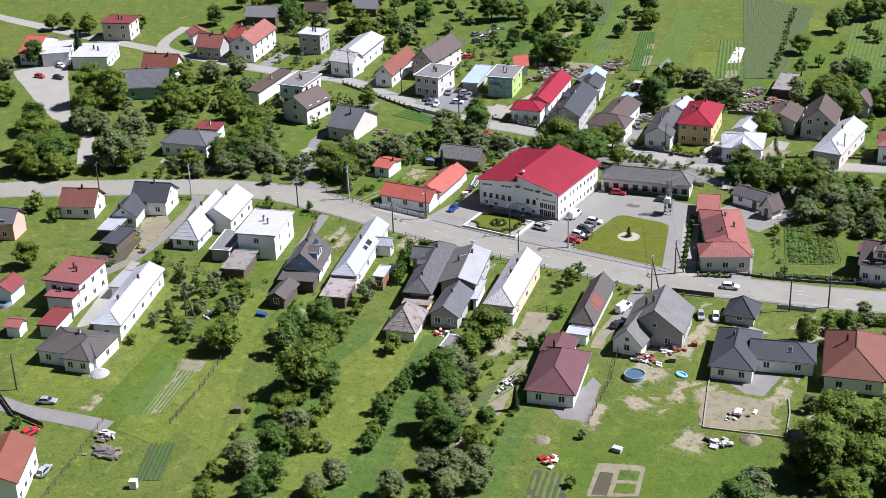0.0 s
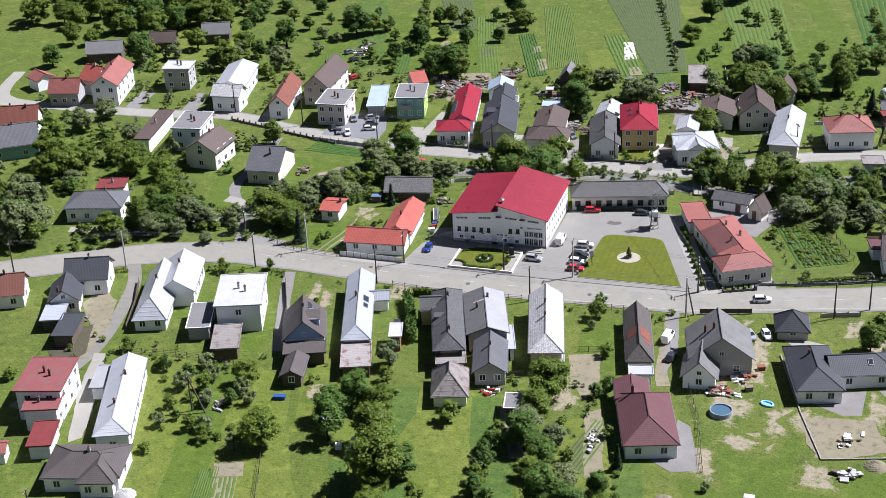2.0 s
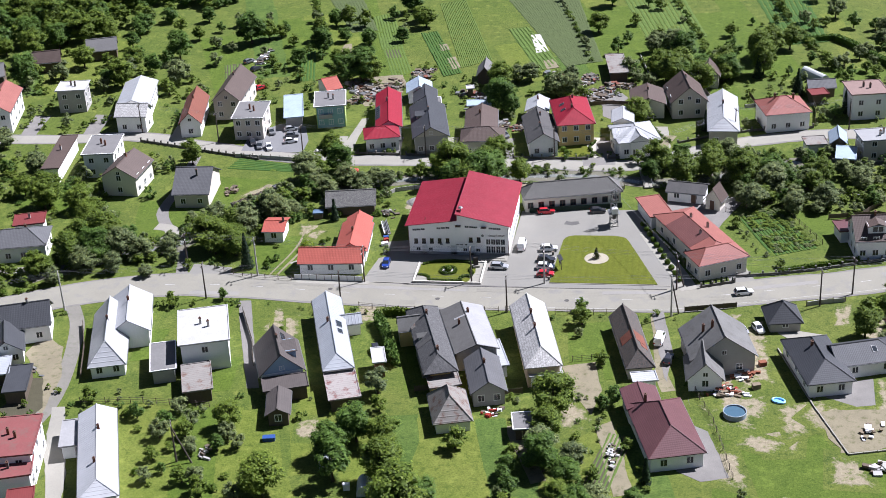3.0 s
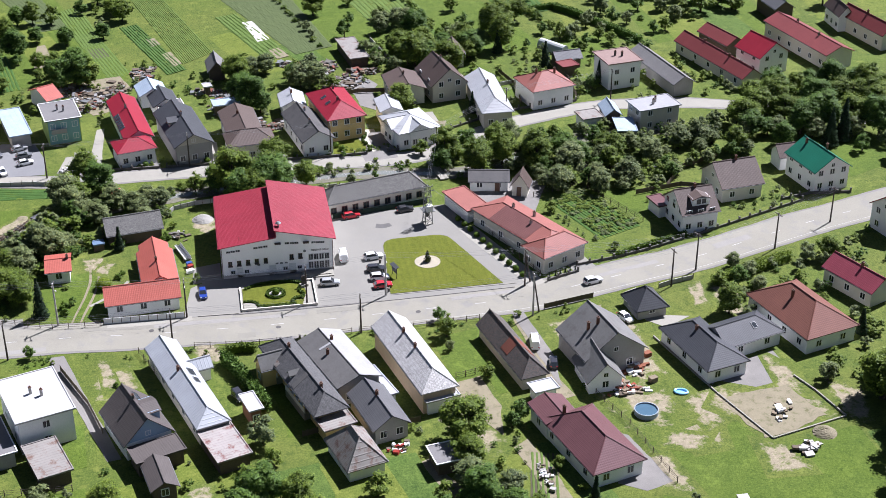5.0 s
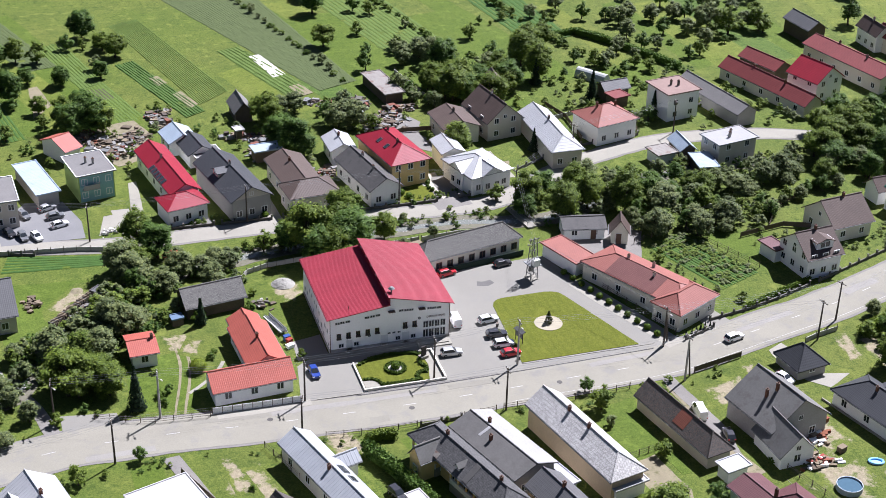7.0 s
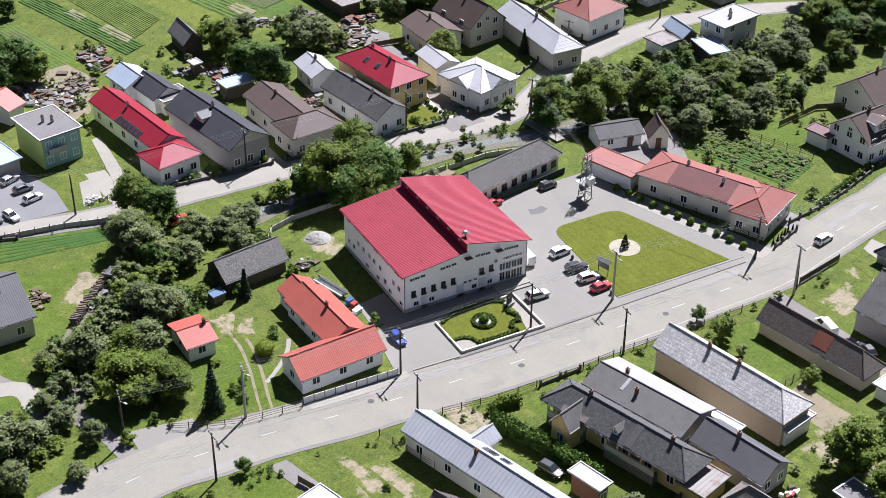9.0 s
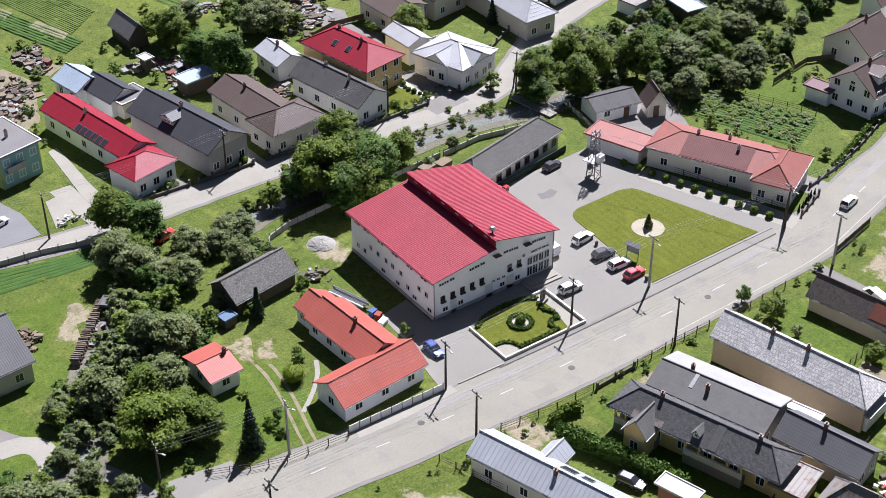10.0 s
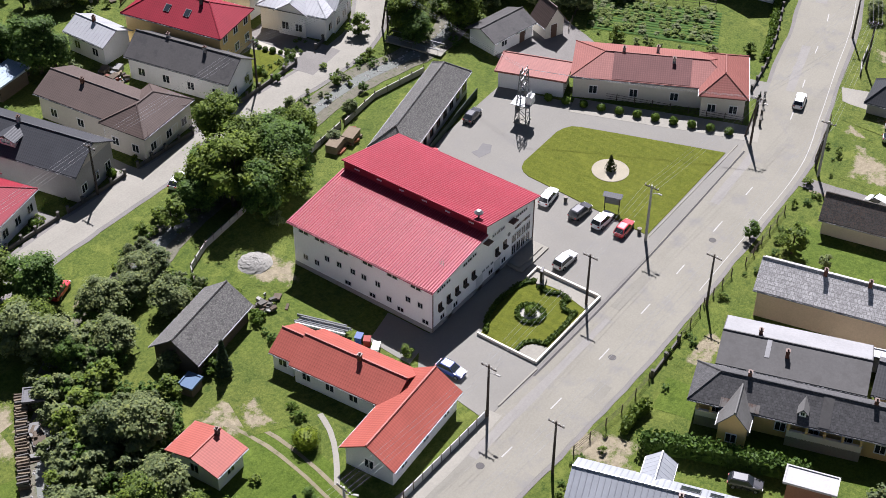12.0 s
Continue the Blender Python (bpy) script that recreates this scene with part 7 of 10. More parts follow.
plant("l2", -30.6, 14.0, 3.1)
plant("d3", -35.0, -2.4, 3.3)
plant("d2", -25.3, 44.2, 3.5)
plant("l2", -29.3, 34.1, 3.5)
plant("l1", -19.3, 32.0, 2.9)
plant("l2", -15.5, 31.3, 2.1)
plant("l1", -10.3, 33.0, 2.1)
plant("b2", -18.4, 16.5, 1.5)
plant("o1", -3.5, 36.8, 2.1)
plant("d2", -34.0, 100.1, 3.1)
plant("d2", -29.8, 105.6, 2.5)
plant("d2", 8.2, 90.5, 3.3)
plant("d1", 9.8, 81.2, 2.3)
plant("o1", 21.8, 96.9, 1.8)
plant("o3", 45.1, 72.6, 2.5)
plant("o3", 45.7, 92.4, 2.1)
plant("d2", 48.5, 40.7, 3.4)
plant("d3", 54.2, 35.6, 3.8)
plant("d3", 60.3, 38.3, 3.8)
plant("d2", 66.8, 35.1, 3.8)
plant("l2", 72.7, 30.9, 3.5)
plant("l1", 69.0, 24.7, 3.2)
plant("o1", 65.3, 15.7, 1.3)
plant("l2", 77.0, 22.3, 2.4)
plant("l1", 81.0, 34.3, 2.8)
plant("l1", 83.8, 25.5, 3.0)
plant("o1", 84.7, 48.8, 1.8)
plant("d3", 50.9, 95.8, 5.2)
plant("d3", 58.1, 89.8, 4.4)
plant("d1", 53.6, 113.0, 3.9)
plant("d1", 65.2, 99.2, 3.9)
plant("d2", 72.9, 112.0, 3.8)
plant("d3", 81.3, 121.8, 3.5)
plant("c1", 72.4, 100.6, 1.5)
plant("o1", 81.4, 95.0, 1.5)
plant("d3", -128.2, 115.0, 4.4)
plant("d1", -122.1, 125.3, 3.5)
plant("o2", -95.3, 110.9, 2.5)
plant("d2", -141.6, 115.3, 4.4)
plant("d2", -162.5, 120.9, 3.7)
plant("o1", -91.5, 136.4, 2.5)
plant("o2", -58.9, 132.3, 2.0)
plant("o2", -43.8, 113.0, 1.6)
plant("o2", -29.9, 147.5, 2.2)
plant("o3", -21.3, 147.9, 2.2)
plant("d3", -143.2, 103.5, 2.6)
plant("d3", -112.4, 132.8, 2.9)
plant("o3", -74.6, 140.6, 2.1)
plant("b1", -52.3, -55.2, 0.9)
plant("b2", -18.1, -31.2, 0.7)
plant("o2", 33.3, 36.7, 0.8)
plant("b1", 34.5, 44.5, 0.8)
plant("o2", 28.0, 47.5, 0.7)
plant("d2", -178.6, 61.8, 2.6)
plant("d2", -128.1, 10.3, 5.6)
plant("d3", -119.3, -1.4, 4.7)
plant("d2", -116.8, -22.5, 4.5)
plant("d1", -105.3, -28.1, 4.6)
plant("d2", -109.1, -34.0, 4.0)
plant("l2", -90.8, -21.9, 4.6)
plant("d1", -99.6, -10.2, 3.0)
plant("d3", -102.2, 10.4, 3.8)
plant("d3", -101.5, 18.6, 3.1)
plant("o1", -90.2, -49.4, 2.7)
plant("o1", -82.0, -51.6, 1.9)
plant("d3", -69.6, -72.1, 3.3)
plant("o2", -24.0, -119.6, 1.2)
plant("d3", 102.3, -56.1, 5.4)
plant("d2", 102.7, -68.8, 4.7)
plant("d3", 109.2, -66.2, 4.7)
plant("d3", 109.1, -74.7, 4.1)
plant("o3", 95.6, -49.5, 2.0)
plant("o2", 91.7, -18.1, 2.0)
plant("d3", 107.5, -54.1, 3.9)
plant("o1", 69.0, -89.4, 1.1)
plant("o2", -26.0, -76.8, 1.0)
plant("o3", -29.6, -67.1, 1.9)
plant("d3", 116.4, 45.9, 3.8)
plant("d3", 126.5, 54.4, 4.5)
plant("d1", 127.9, 42.1, 3.8)
plant("d1", 133.7, 43.6, 4.5)
plant("d3", 139.8, 42.6, 4.5)
plant("d1", 144.5, 38.4, 4.5)
plant("d3", 156.8, 54.6, 4.7)
plant("d3", 151.1, 59.9, 4.1)
plant("d1", 121.6, 36.6, 2.7)
plant("l2", 114.8, 41.3, 2.2)
plant("l1", 129.9, 40.1, 2.8)
plant("l2", 138.6, 38.9, 2.5)
plant("d1", 142.4, 26.0, 2.5)
plant("d3", 121.6, 52.3, 4.5)
plant("d3", 127.2, 49.5, 3.6)
plant("d1", 135.7, 53.6, 4.2)
plant("d1", 120.5, 42.7, 2.3)
plant("d3", 142.3, 55.9, 3.7)
plant("d2", 148.0, 50.7, 4.0)
plant("c1", 132.0, 36.5, 1.7)
plant("l1", 92.1, 34.9, 2.6)
plant("d2", 83.9, 36.5, 2.8)
plant("l1", 94.5, 27.8, 1.9)
plant("o1", 99.7, 31.9, 1.7)
plant("o2", 105.5, 34.1, 1.4)
plant("d3", 111.6, -11.6, 2.6)
plant("o3", 107.4, -11.3, 1.9)
plant("l1", 95.1, -14.5, 1.7)
plant("l2", 93.0, -11.6, 1.5)
plant("l2", 94.7, -20.5, 1.6)
plant("o1", 89.4, -37.5, 1.0)
plant("o1", 95.9, -38.8, 1.0)
plant("o1", 103.4, -49.5, 1.9)
plant("c2", 106.7, -37.3, 1.1)
plant("d2", 73.8, 102.9, 3.9)
plant("d3", 64.1, 97.4, 3.3)
plant("d1", 58.4, 96.8, 2.7)
plant("d2", 53.4, 106.1, 2.5)
plant("o2", 86.2, 111.4, 1.7)
plant("o3", 92.3, 107.3, 2.0)
plant("o1", 118.0, 108.4, 2.0)
plant("o3", 109.7, 115.0, 1.8)
plant("o2", 81.6, 44.7, 2.2)
plant("d3", 74.1, 32.4, 2.5)
plant("o1", 73.4, -1.3, 1.1)
plant("o2", 109.3, 34.1, 1.7)
plant("o2", 137.4, 31.3, 2.0)
plant("o3", 143.5, 32.9, 2.0)
plant("l2", 79.7, 34.4, 1.4)
plant("o2", 67.8, 31.1, 2.1)
plant("o2", 111.7, -16.8, 0.8)
plant("o3", 48.4, 125.8, 2.0)
plant("o2", 38.4, 126.6, 1.7)
plant("b2", -18.4, 4.0, 0.9)
plant("b2", -17.6, 5.4, 0.7)
plant("c2", -18.2, 14.7, 1.0)
plant("b1", -27.7, 1.8, 0.8)
plant("o2", -26.0, -4.1, 0.9)
plant("o1", -4.3, 0.4, 0.9)
plant("d1", -22.3, 39.3, 3.6)
plant("o1", -6.4, 39.0, 1.0)
plant("b2", 12.0, 29.4, 0.4)
plant("l2", -13.0, 32.7, 2.3)
plant("l1", -14.2, 26.5, 2.6)
plant("l1", -22.6, 26.8, 2.7)
plant("l2", -27.0, 30.9, 2.9)
plant("d3", -27.8, 36.0, 2.9)
plant("l2", -32.9, 16.9, 2.7)
plant("l2", -28.1, 17.1, 1.8)
plant("l1", 28.0, 34.6, 1.2)
plant("l1", 21.8, 32.3, 1.2)
plant("o1", 40.8, 41.4, 0.8)
plant("o1", 32.3, 40.6, 0.9)
plant("o3", 4.5, 26.9, 1.2)
plant("b1", -8.2, 21.9, 1.0)
plant("b2", -9.7, 17.5, 1.2)
plant("l1", -21.3, 19.7, 1.5)
plant("d1", 4.7, 36.9, 3.9)
plant("d3", 11.1, 37.0, 4.3)
plant("d1", 11.0, 31.3, 4.2)
plant("d1", 5.1, 29.9, 3.4)
plant("d3", 18.9, 35.5, 2.9)
plant("d1", 1.0, 36.4, 2.8)
plant("c1", -31.4, -7.2, 1.6)
plant("b2", -27.6, -5.0, 1.1)
plant("b2", -27.3, -7.0, 1.0)
plant("d3", -41.0, -0.9, 4.5)
plant("l1", -42.5, 9.9, 3.4)
plant("d3", -36.2, 1.4, 3.0)
plant("l1", -35.6, 16.2, 1.4)
plant("l1", -48.6, 11.1, 1.7)
plant("l2", -49.8, -1.8, 1.7)
plant("l1", -50.9, 3.1, 1.4)
plant("l2", -58.3, -10.7, 2.2)
plant("l1", -51.0, -12.2, 1.6)
plant("o1", -43.4, -8.4, 1.2)
plant("d1", -25.9, 153.7, 3.8)
plant("d3", -21.8, 144.8, 2.9)
plant("o1", -26.3, 146.7, 1.4)
plant("d1", -23.8, 127.3, 2.2)
plant("o1", -37.3, 139.9, 2.8)
plant("o2", -32.8, 126.0, 2.2)
plant("d1", -32.7, 95.4, 4.0)
plant("d1", -28.6, 98.4, 2.8)
plant("d3", 7.6, 94.4, 3.8)
plant("d1", 10.3, 75.4, 4.1)
plant("l2", 15.0, 97.4, 2.6)
plant("l1", 22.6, 87.6, 3.5)
plant("l1", 25.5, 95.7, 2.6)
plant("b1", 25.7, 84.5, 1.7)
plant("o1", 29.7, 85.2, 2.0)
plant("b1", 16.2, 87.4, 1.3)
plant("o1", 40.1, 141.6, 2.0)
plant("o1", 46.8, 155.2, 2.1)
plant("o2", 36.3, 117.9, 2.2)
plant("o1", 46.8, 129.9, 2.0)
plant("o3", 53.1, 143.8, 1.2)
plant("l1", 50.7, 122.6, 3.3)
plant("d3", 48.5, 103.2, 3.7)
plant("d2", 46.8, 101.9, 2.6)
plant("d2", 53.3, 98.6, 3.7)
plant("d1", 58.5, 100.1, 3.4)
plant("d3", 49.5, 97.0, 3.1)
plant("d1", 54.1, 94.2, 2.3)
plant("d2", 64.3, 103.2, 3.2)
plant("l2", 66.5, 101.3, 2.1)
plant("b2", 63.1, 120.4, 1.4)
plant("o3", 40.3, 102.8, 2.6)
plant("o2", 42.0, 98.8, 2.1)
plant("o2", 44.9, 94.5, 1.6)
plant("d3", 75.9, 117.8, 4.8)
plant("d1", 73.0, 115.2, 2.8)
plant("d2", 43.3, 69.1, 3.4)
plant("o2", 72.4, 142.2, 1.0)
plant("o1", 74.9, 140.5, 0.7)
plant("o1", 79.0, 143.6, 1.5)
plant("o1", 90.1, 107.7, 2.2)
plant("o3", 94.4, 109.5, 2.0)
plant("c1", 81.6, 88.6, 1.8)
plant("c1", 59.3, 65.9, 1.2)
plant("o3", 86.6, 143.3, 2.1)
plant("o1", 88.5, 137.5, 1.8)
plant("o1", 92.0, 140.8, 1.5)
plant("o2", 99.3, 139.3, 2.1)
plant("o2", 104.8, 136.9, 1.8)
plant("o3", 100.6, 117.9, 2.0)
plant("l2", 106.7, 137.6, 1.8)
plant("l1", 111.2, 137.2, 2.4)
plant("l2", 116.3, 133.8, 2.4)
plant("l1", 122.6, 133.8, 2.7)
plant("o2", 115.3, 124.0, 2.4)
plant("l2", 121.2, 122.8, 2.1)
plant("l2", 105.1, 123.5, 2.3)
plant("o2", 105.8, 115.8, 2.3)
plant("o3", 98.5, 114.4, 2.0)
plant("o2", 125.3, 132.6, 2.4)
plant("l2", 128.2, 129.8, 2.1)
plant("o1", 125.5, 118.5, 2.1)
plant("l1", 132.6, 127.2, 2.7)
plant("l1", 137.5, 123.9, 2.7)
plant("l2", 139.1, 134.1, 2.2)
plant("o3", 143.2, 127.4, 2.1)
plant("l1", 122.6, 115.4, 2.3)
plant("o2", 127.8, 114.6, 1.2)
plant("o1", 140.9, 119.3, 2.1)
plant("l2", 135.5, 137.2, 2.2)
plant("o1", 99.5, 105.3, 1.7)
plant("o1", 101.8, 102.1, 1.9)
plant("o2", 114.7, 107.7, 1.7)
plant("b2", 114.3, 117.4, 1.2)
plant("o3", 86.6, 74.4, 1.5)
plant("o2", 89.3, 74.5, 1.8)
plant("c1", 91.9, 77.6, 1.2)
plant("d3", 122.9, 58.8, 3.6)
plant("d1", 130.0, 64.2, 3.4)
plant("d3", 115.9, 49.0, 3.2)
plant("d1", 116.5, 42.5, 3.4)
plant("d3", 125.4, 50.3, 2.8)
plant("d3", 111.0, 36.7, 2.9)
plant("d3", 135.4, 63.6, 2.9)
plant("d1", 143.8, 63.4, 3.7)
plant("d3", 132.7, 46.6, 3.8)
plant("d1", 139.2, 65.2, 2.7)
plant("d1", 149.7, 63.5, 3.0)
plant("d2", 146.5, 54.5, 2.9)
plant("l1", 122.6, 42.2, 2.5)
plant("o3", 128.6, 45.9, 2.0)
plant("c1", 131.7, 35.3, 2.0)
plant("c1", 135.6, 37.5, 2.2)
plant("l2", 132.5, 42.9, 1.8)
plant("o1", 121.4, 37.6, 1.7)
plant("l1", 112.6, 34.5, 1.9)
plant("d3", 69.9, 41.3, 2.7)
plant("d1", 73.5, 38.4, 3.2)
plant("d1", 75.5, 34.1, 2.7)
plant("d3", 71.4, 27.0, 2.4)
plant("d2", 82.1, 38.3, 2.5)
plant("d3", 82.1, 32.5, 2.7)
plant("l2", 77.3, 26.6, 2.2)
plant("o3", 81.9, 26.2, 1.8)
plant("l2", 93.1, 40.1, 1.4)
plant("o1", 99.1, 39.6, 1.9)
plant("l1", 95.4, 36.9, 1.4)
plant("l1", 103.1, 37.2, 1.7)
plant("l1", 103.1, 31.9, 1.6)
plant("o3", 98.7, 30.7, 1.2)
plant("b1", 109.1, 36.0, 1.4)
plant("l1", 82.1, 22.7, 1.8)
plant("l2", 66.4, 27.3, 1.3)
plant("b1", 94.5, 32.1, 0.9)
plant("o1", 109.5, 25.1, 1.6)
plant("d1", -169.0, 29.0, 3.5)
plant("c1", -161.1, 39.3, 2.1)
plant("d2", -121.5, 11.9, 4.8)
plant("d3", -189.6, 56.7, 3.0)
plant("d2", -185.8, 60.4, 2.6)
plant("d2", -174.9, 58.1, 3.3)
plant("l2", -167.9, 16.7, 3.1)
plant("d3", -150.7, 0.2, 3.6)
plant("d2", -113.1, 30.3, 3.9)
plant("d2", -106.9, 18.2, 3.8)
plant("d3", -99.1, 16.0, 4.0)
plant("o1", -164.9, 71.5, 2.2)
plant("l2", -110.9, 40.8, 3.3)
plant("l1", -108.9, 49.9, 3.3)
plant("o2", -100.5, 34.2, 2.2)
plant("l1", -93.9, 36.0, 3.2)
plant("d2", -84.0, 18.8, 3.9)
plant("d3", -91.7, 23.5, 3.1)
plant("d3", -76.1, 17.0, 3.6)
plant("d3", -71.8, 14.8, 2.4)
plant("b2", -94.9, 22.0, 1.6)
plant("d1", -128.3, -11.3, 4.0)
plant("d3", -128.9, -15.0, 2.8)
plant("d3", -117.4, -18.0, 4.2)
plant("d1", -115.0, -26.5, 3.9)
plant("d1", -112.1, -32.4, 3.2)
plant("d1", -108.5, -23.2, 3.8)
plant("d3", -99.9, -33.0, 3.7)
plant("d3", -108.0, -18.8, 3.0)
plant("d3", -105.0, -34.7, 2.9)
plant("d3", -98.7, -29.7, 2.3)
plant("l1", -115.0, -7.5, 3.7)
plant("l1", -111.5, -4.9, 3.4)
plant("o2", -119.2, -6.5, 1.9)
plant("d1", -92.7, -18.5, 4.3)
plant("d3", -87.8, -21.0, 3.4)
plant("d3", -99.6, -17.6, 2.6)
plant("o2", -97.2, -6.8, 2.1)
plant("o1", -107.5, -0.8, 2.1)
plant("o3", -102.8, 1.6, 2.1)
plant("o3", -97.9, 0.5, 1.8)
plant("l2", -102.7, -3.0, 1.8)
plant("l2", -94.9, 8.2, 2.4)
plant("b1", -98.9, 8.1, 1.5)
plant("d2", -73.5, -13.6, 2.8)
plant("l1", -68.9, -16.2, 2.0)
plant("d3", -68.9, -7.1, 3.7)
plant("d3", -66.9, -3.0, 4.0)
plant("d2", -63.5, -1.6, 3.7)
plant("l1", -64.4, -10.8, 3.1)
plant("d1", -58.7, -0.0, 2.3)
plant("d2", -72.0, 10.3, 2.4)
plant("b1", -80.4, -21.9, 1.1)
plant("b2", -77.4, -21.2, 1.1)
plant("b2", -74.4, -20.4, 1.1)
plant("b1", -71.9, -19.2, 1.1)
plant("b2", -95.2, -27.9, 1.0)
plant("b1", -90.6, -26.8, 1.0)
plant("b2", -68.3, -15.0, 1.4)
plant("b1", -51.7, -5.1, 1.7)
plant("l2", -47.2, -6.4, 1.6)
plant("b1", -54.2, -6.4, 1.7)
plant("b2", -59.5, -10.6, 1.4)
plant("d1", -120.4, 90.5, 4.3)
plant("d1", -144.9, 84.2, 3.3)
plant("o3", -112.0, 96.8, 2.9)
plant("d3", -109.5, 105.8, 3.7)
plant("d3", -95.6, 107.5, 3.2)
plant("d1", -88.4, 102.9, 2.8)
plant("d1", -84.1, 112.7, 3.9)
plant("d2", -93.1, 91.1, 3.5)
plant("d1", -97.3, 91.0, 2.5)
plant("o1", -94.1, 98.6, 2.1)
plant("l2", -78.4, 93.6, 3.5)
plant("o1", -78.6, 86.1, 2.4)
plant("o1", -75.2, 94.9, 1.4)
plant("d3", -83.4, 128.6, 2.2)
plant("d1", -67.1, 125.7, 4.7)
plant("d3", -62.9, 129.2, 3.6)
plant("d1", -44.5, 117.1, 3.5)
plant("d2", -47.5, 128.5, 2.8)
plant("d1", -29.1, 96.5, 4.3)
plant("d2", -26.4, 96.6, 3.3)
plant("d1", -30.1, 109.2, 2.7)
plant("d3", -38.7, 109.6, 2.4)
plant("d1", -48.4, 106.4, 2.7)
plant("o1", -46.2, 97.1, 2.0)
plant("d1", -32.9, 124.5, 2.4)
plant("d2", -58.3, 42.2, 2.8)
plant("d1", -45.9, 140.9, 2.5)
plant("d2", -42.1, 141.3, 2.5)
plant("d3", -19.3, 139.8, 3.5)
plant("o3", -24.5, 132.8, 1.8)
plant("d1", 8.4, 81.1, 3.7)
plant("d1", 12.2, 74.5, 3.0)
plant("l2", 11.6, 96.9, 2.5)
plant("l2", 26.1, 87.2, 3.1)
plant("o2", 20.7, 90.7, 2.2)
plant("d1", 32.7, 159.2, 3.5)
plant("d3", 34.3, 170.9, 3.6)
plant("d1", 38.0, 175.8, 3.7)
plant("d3", 40.2, 180.0, 3.7)
plant("d1", 52.8, 94.2, 3.1)
plant("l2", 52.5, 117.1, 3.2)
plant("l2", 45.6, 119.4, 2.3)
plant("d2", 62.2, 99.9, 2.8)
plant("o2", 43.2, 158.7, 2.1)
plant("o3", 46.3, 127.3, 2.0)
plant("o3", 41.9, 97.4, 2.2)
plant("d1", 54.2, 45.7, 2.7)
plant("d3", 50.1, 41.8, 3.2)
plant("d1", 47.2, 38.4, 2.7)
plant("d3", 60.2, 40.4, 2.9)
plant("o1", 44.3, 46.3, 1.9)
plant("d3", 60.6, 47.0, 3.0)
plant("l2", 64.1, 48.8, 2.7)
plant("l1", 65.0, 38.2, 2.7)
plant("l1", 68.1, 44.8, 2.2)
plant("d3", 4.3, 33.8, 5.2)
plant("d1", 12.7, 33.8, 4.2)
plant("d3", 7.9, 29.7, 4.3)
plant("d3", 13.1, 44.6, 3.7)
plant("d3", 2.5, 37.0, 3.5)
plant("d3", -26.5, 35.1, 2.7)
plant("d1", -27.4, 28.8, 2.0)
plant("d1", -29.0, 36.3, 2.1)
plant("o2", 0.8, -63.5, 1.9)
plant("o1", 5.3, -56.6, 1.6)
plant("d3", -155.6, 117.3, 4.2)
plant("d3", -153.6, 127.9, 4.3)
plant("d1", -146.3, 132.3, 4.3)
plant("d1", -132.6, 123.0, 4.2)
plant("d1", -123.0, 121.5, 3.4)
plant("d2", -118.0, 126.8, 4.2)
plant("d3", -165.1, 139.3, 4.8)
plant("d1", -155.9, 144.0, 4.8)
plant("d3", -143.8, 142.7, 4.7)
plant("d2", -132.6, 139.0, 4.3)
plant("d2", -127.3, 148.0, 3.6)
plant("d2", -108.7, 125.5, 2.7)
plant("d3", -136.6, 115.4, 2.8)
plant("o1", -123.2, 109.2, 2.4)
plant("o2", -101.7, 129.9, 2.1)
plant("d2", -149.2, 103.0, 3.1)
plant("o1", -144.8, 109.7, 2.4)
plant("d1", -85.5, 144.7, 2.4)
plant("o2", -78.9, 135.6, 1.7)
plant("d3", -59.8, 130.9, 2.3)
plant("o1", -54.4, 123.7, 2.0)
plant("o3", -52.5, 144.4, 2.0)
plant("d1", -40.2, 127.5, 2.3)
plant("o3", -31.4, 105.9, 2.2)

plant("d3", -8.8, -80.8, 4.3)
plant("o2", 1.8, -76.4, 3.4)
plant("d1", -0.2, -70.1, 3.2)
plant("d1", 3.3, -65.6, 3.4)
plant("d3", 7.9, -66.5, 3.2)
plant("d3", 13.4, -85.8, 5.4)
plant("d3", 9.8, -76.2, 4.0)
plant("d1", 17.0, -83.6, 3.0)
plant("d3", 14.9, -89.4, 2.6)
plant("d3", 16.1, -95.6, 2.9)
plant("l1", 20.8, -98.4, 2.9)
plant("d1", 19.7, -103.7, 2.8)
plant("d3", 24.0, -101.5, 2.5)
plant("o1", 21.8, -94.2, 2.0)
plant("o1", 21.2, -89.8, 1.9)
plant("o2", 23.0, -105.4, 2.0)
plant("o1", 26.5, -99.8, 1.5)
plant("d1", 26.4, -112.4, 2.9)
plant("l2", 19.9, -111.5, 3.0)
plant("o1", 16.5, -115.5, 2.0)
plant("d3", 19.8, -121.6, 2.4)
plant("d1", 25.6, -116.7, 2.4)
plant("o3", 28.4, -99.6, 1.0)
plant("l2", 35.0, -106.9, 2.4)
plant("l1", 33.8, -111.0, 2.4)
plant("o1", 35.9, -113.0, 1.9)
plant("o2", 28.8, -72.4, 1.8)
plant("o1", 28.9, -68.6, 1.6)
plant("o2", 31.8, -70.3, 1.5)
plant("o2", 29.2, -77.8, 1.8)
plant("o1", 29.6, -82.1, 1.9)
plant("o2", 29.4, -85.4, 1.9)
plant("o2", 32.4, -87.8, 1.7)
plant("o1", 33.4, -92.5, 1.8)
plant("o2", 34.2, -96.0, 1.8)
plant("o2", 28.2, -74.4, 1.5)
plant("o3", 28.3, -78.9, 1.3)
plant("o1", 19.6, -66.3, 2.2)
plant("l1", 33.3, -66.8, 3.0)
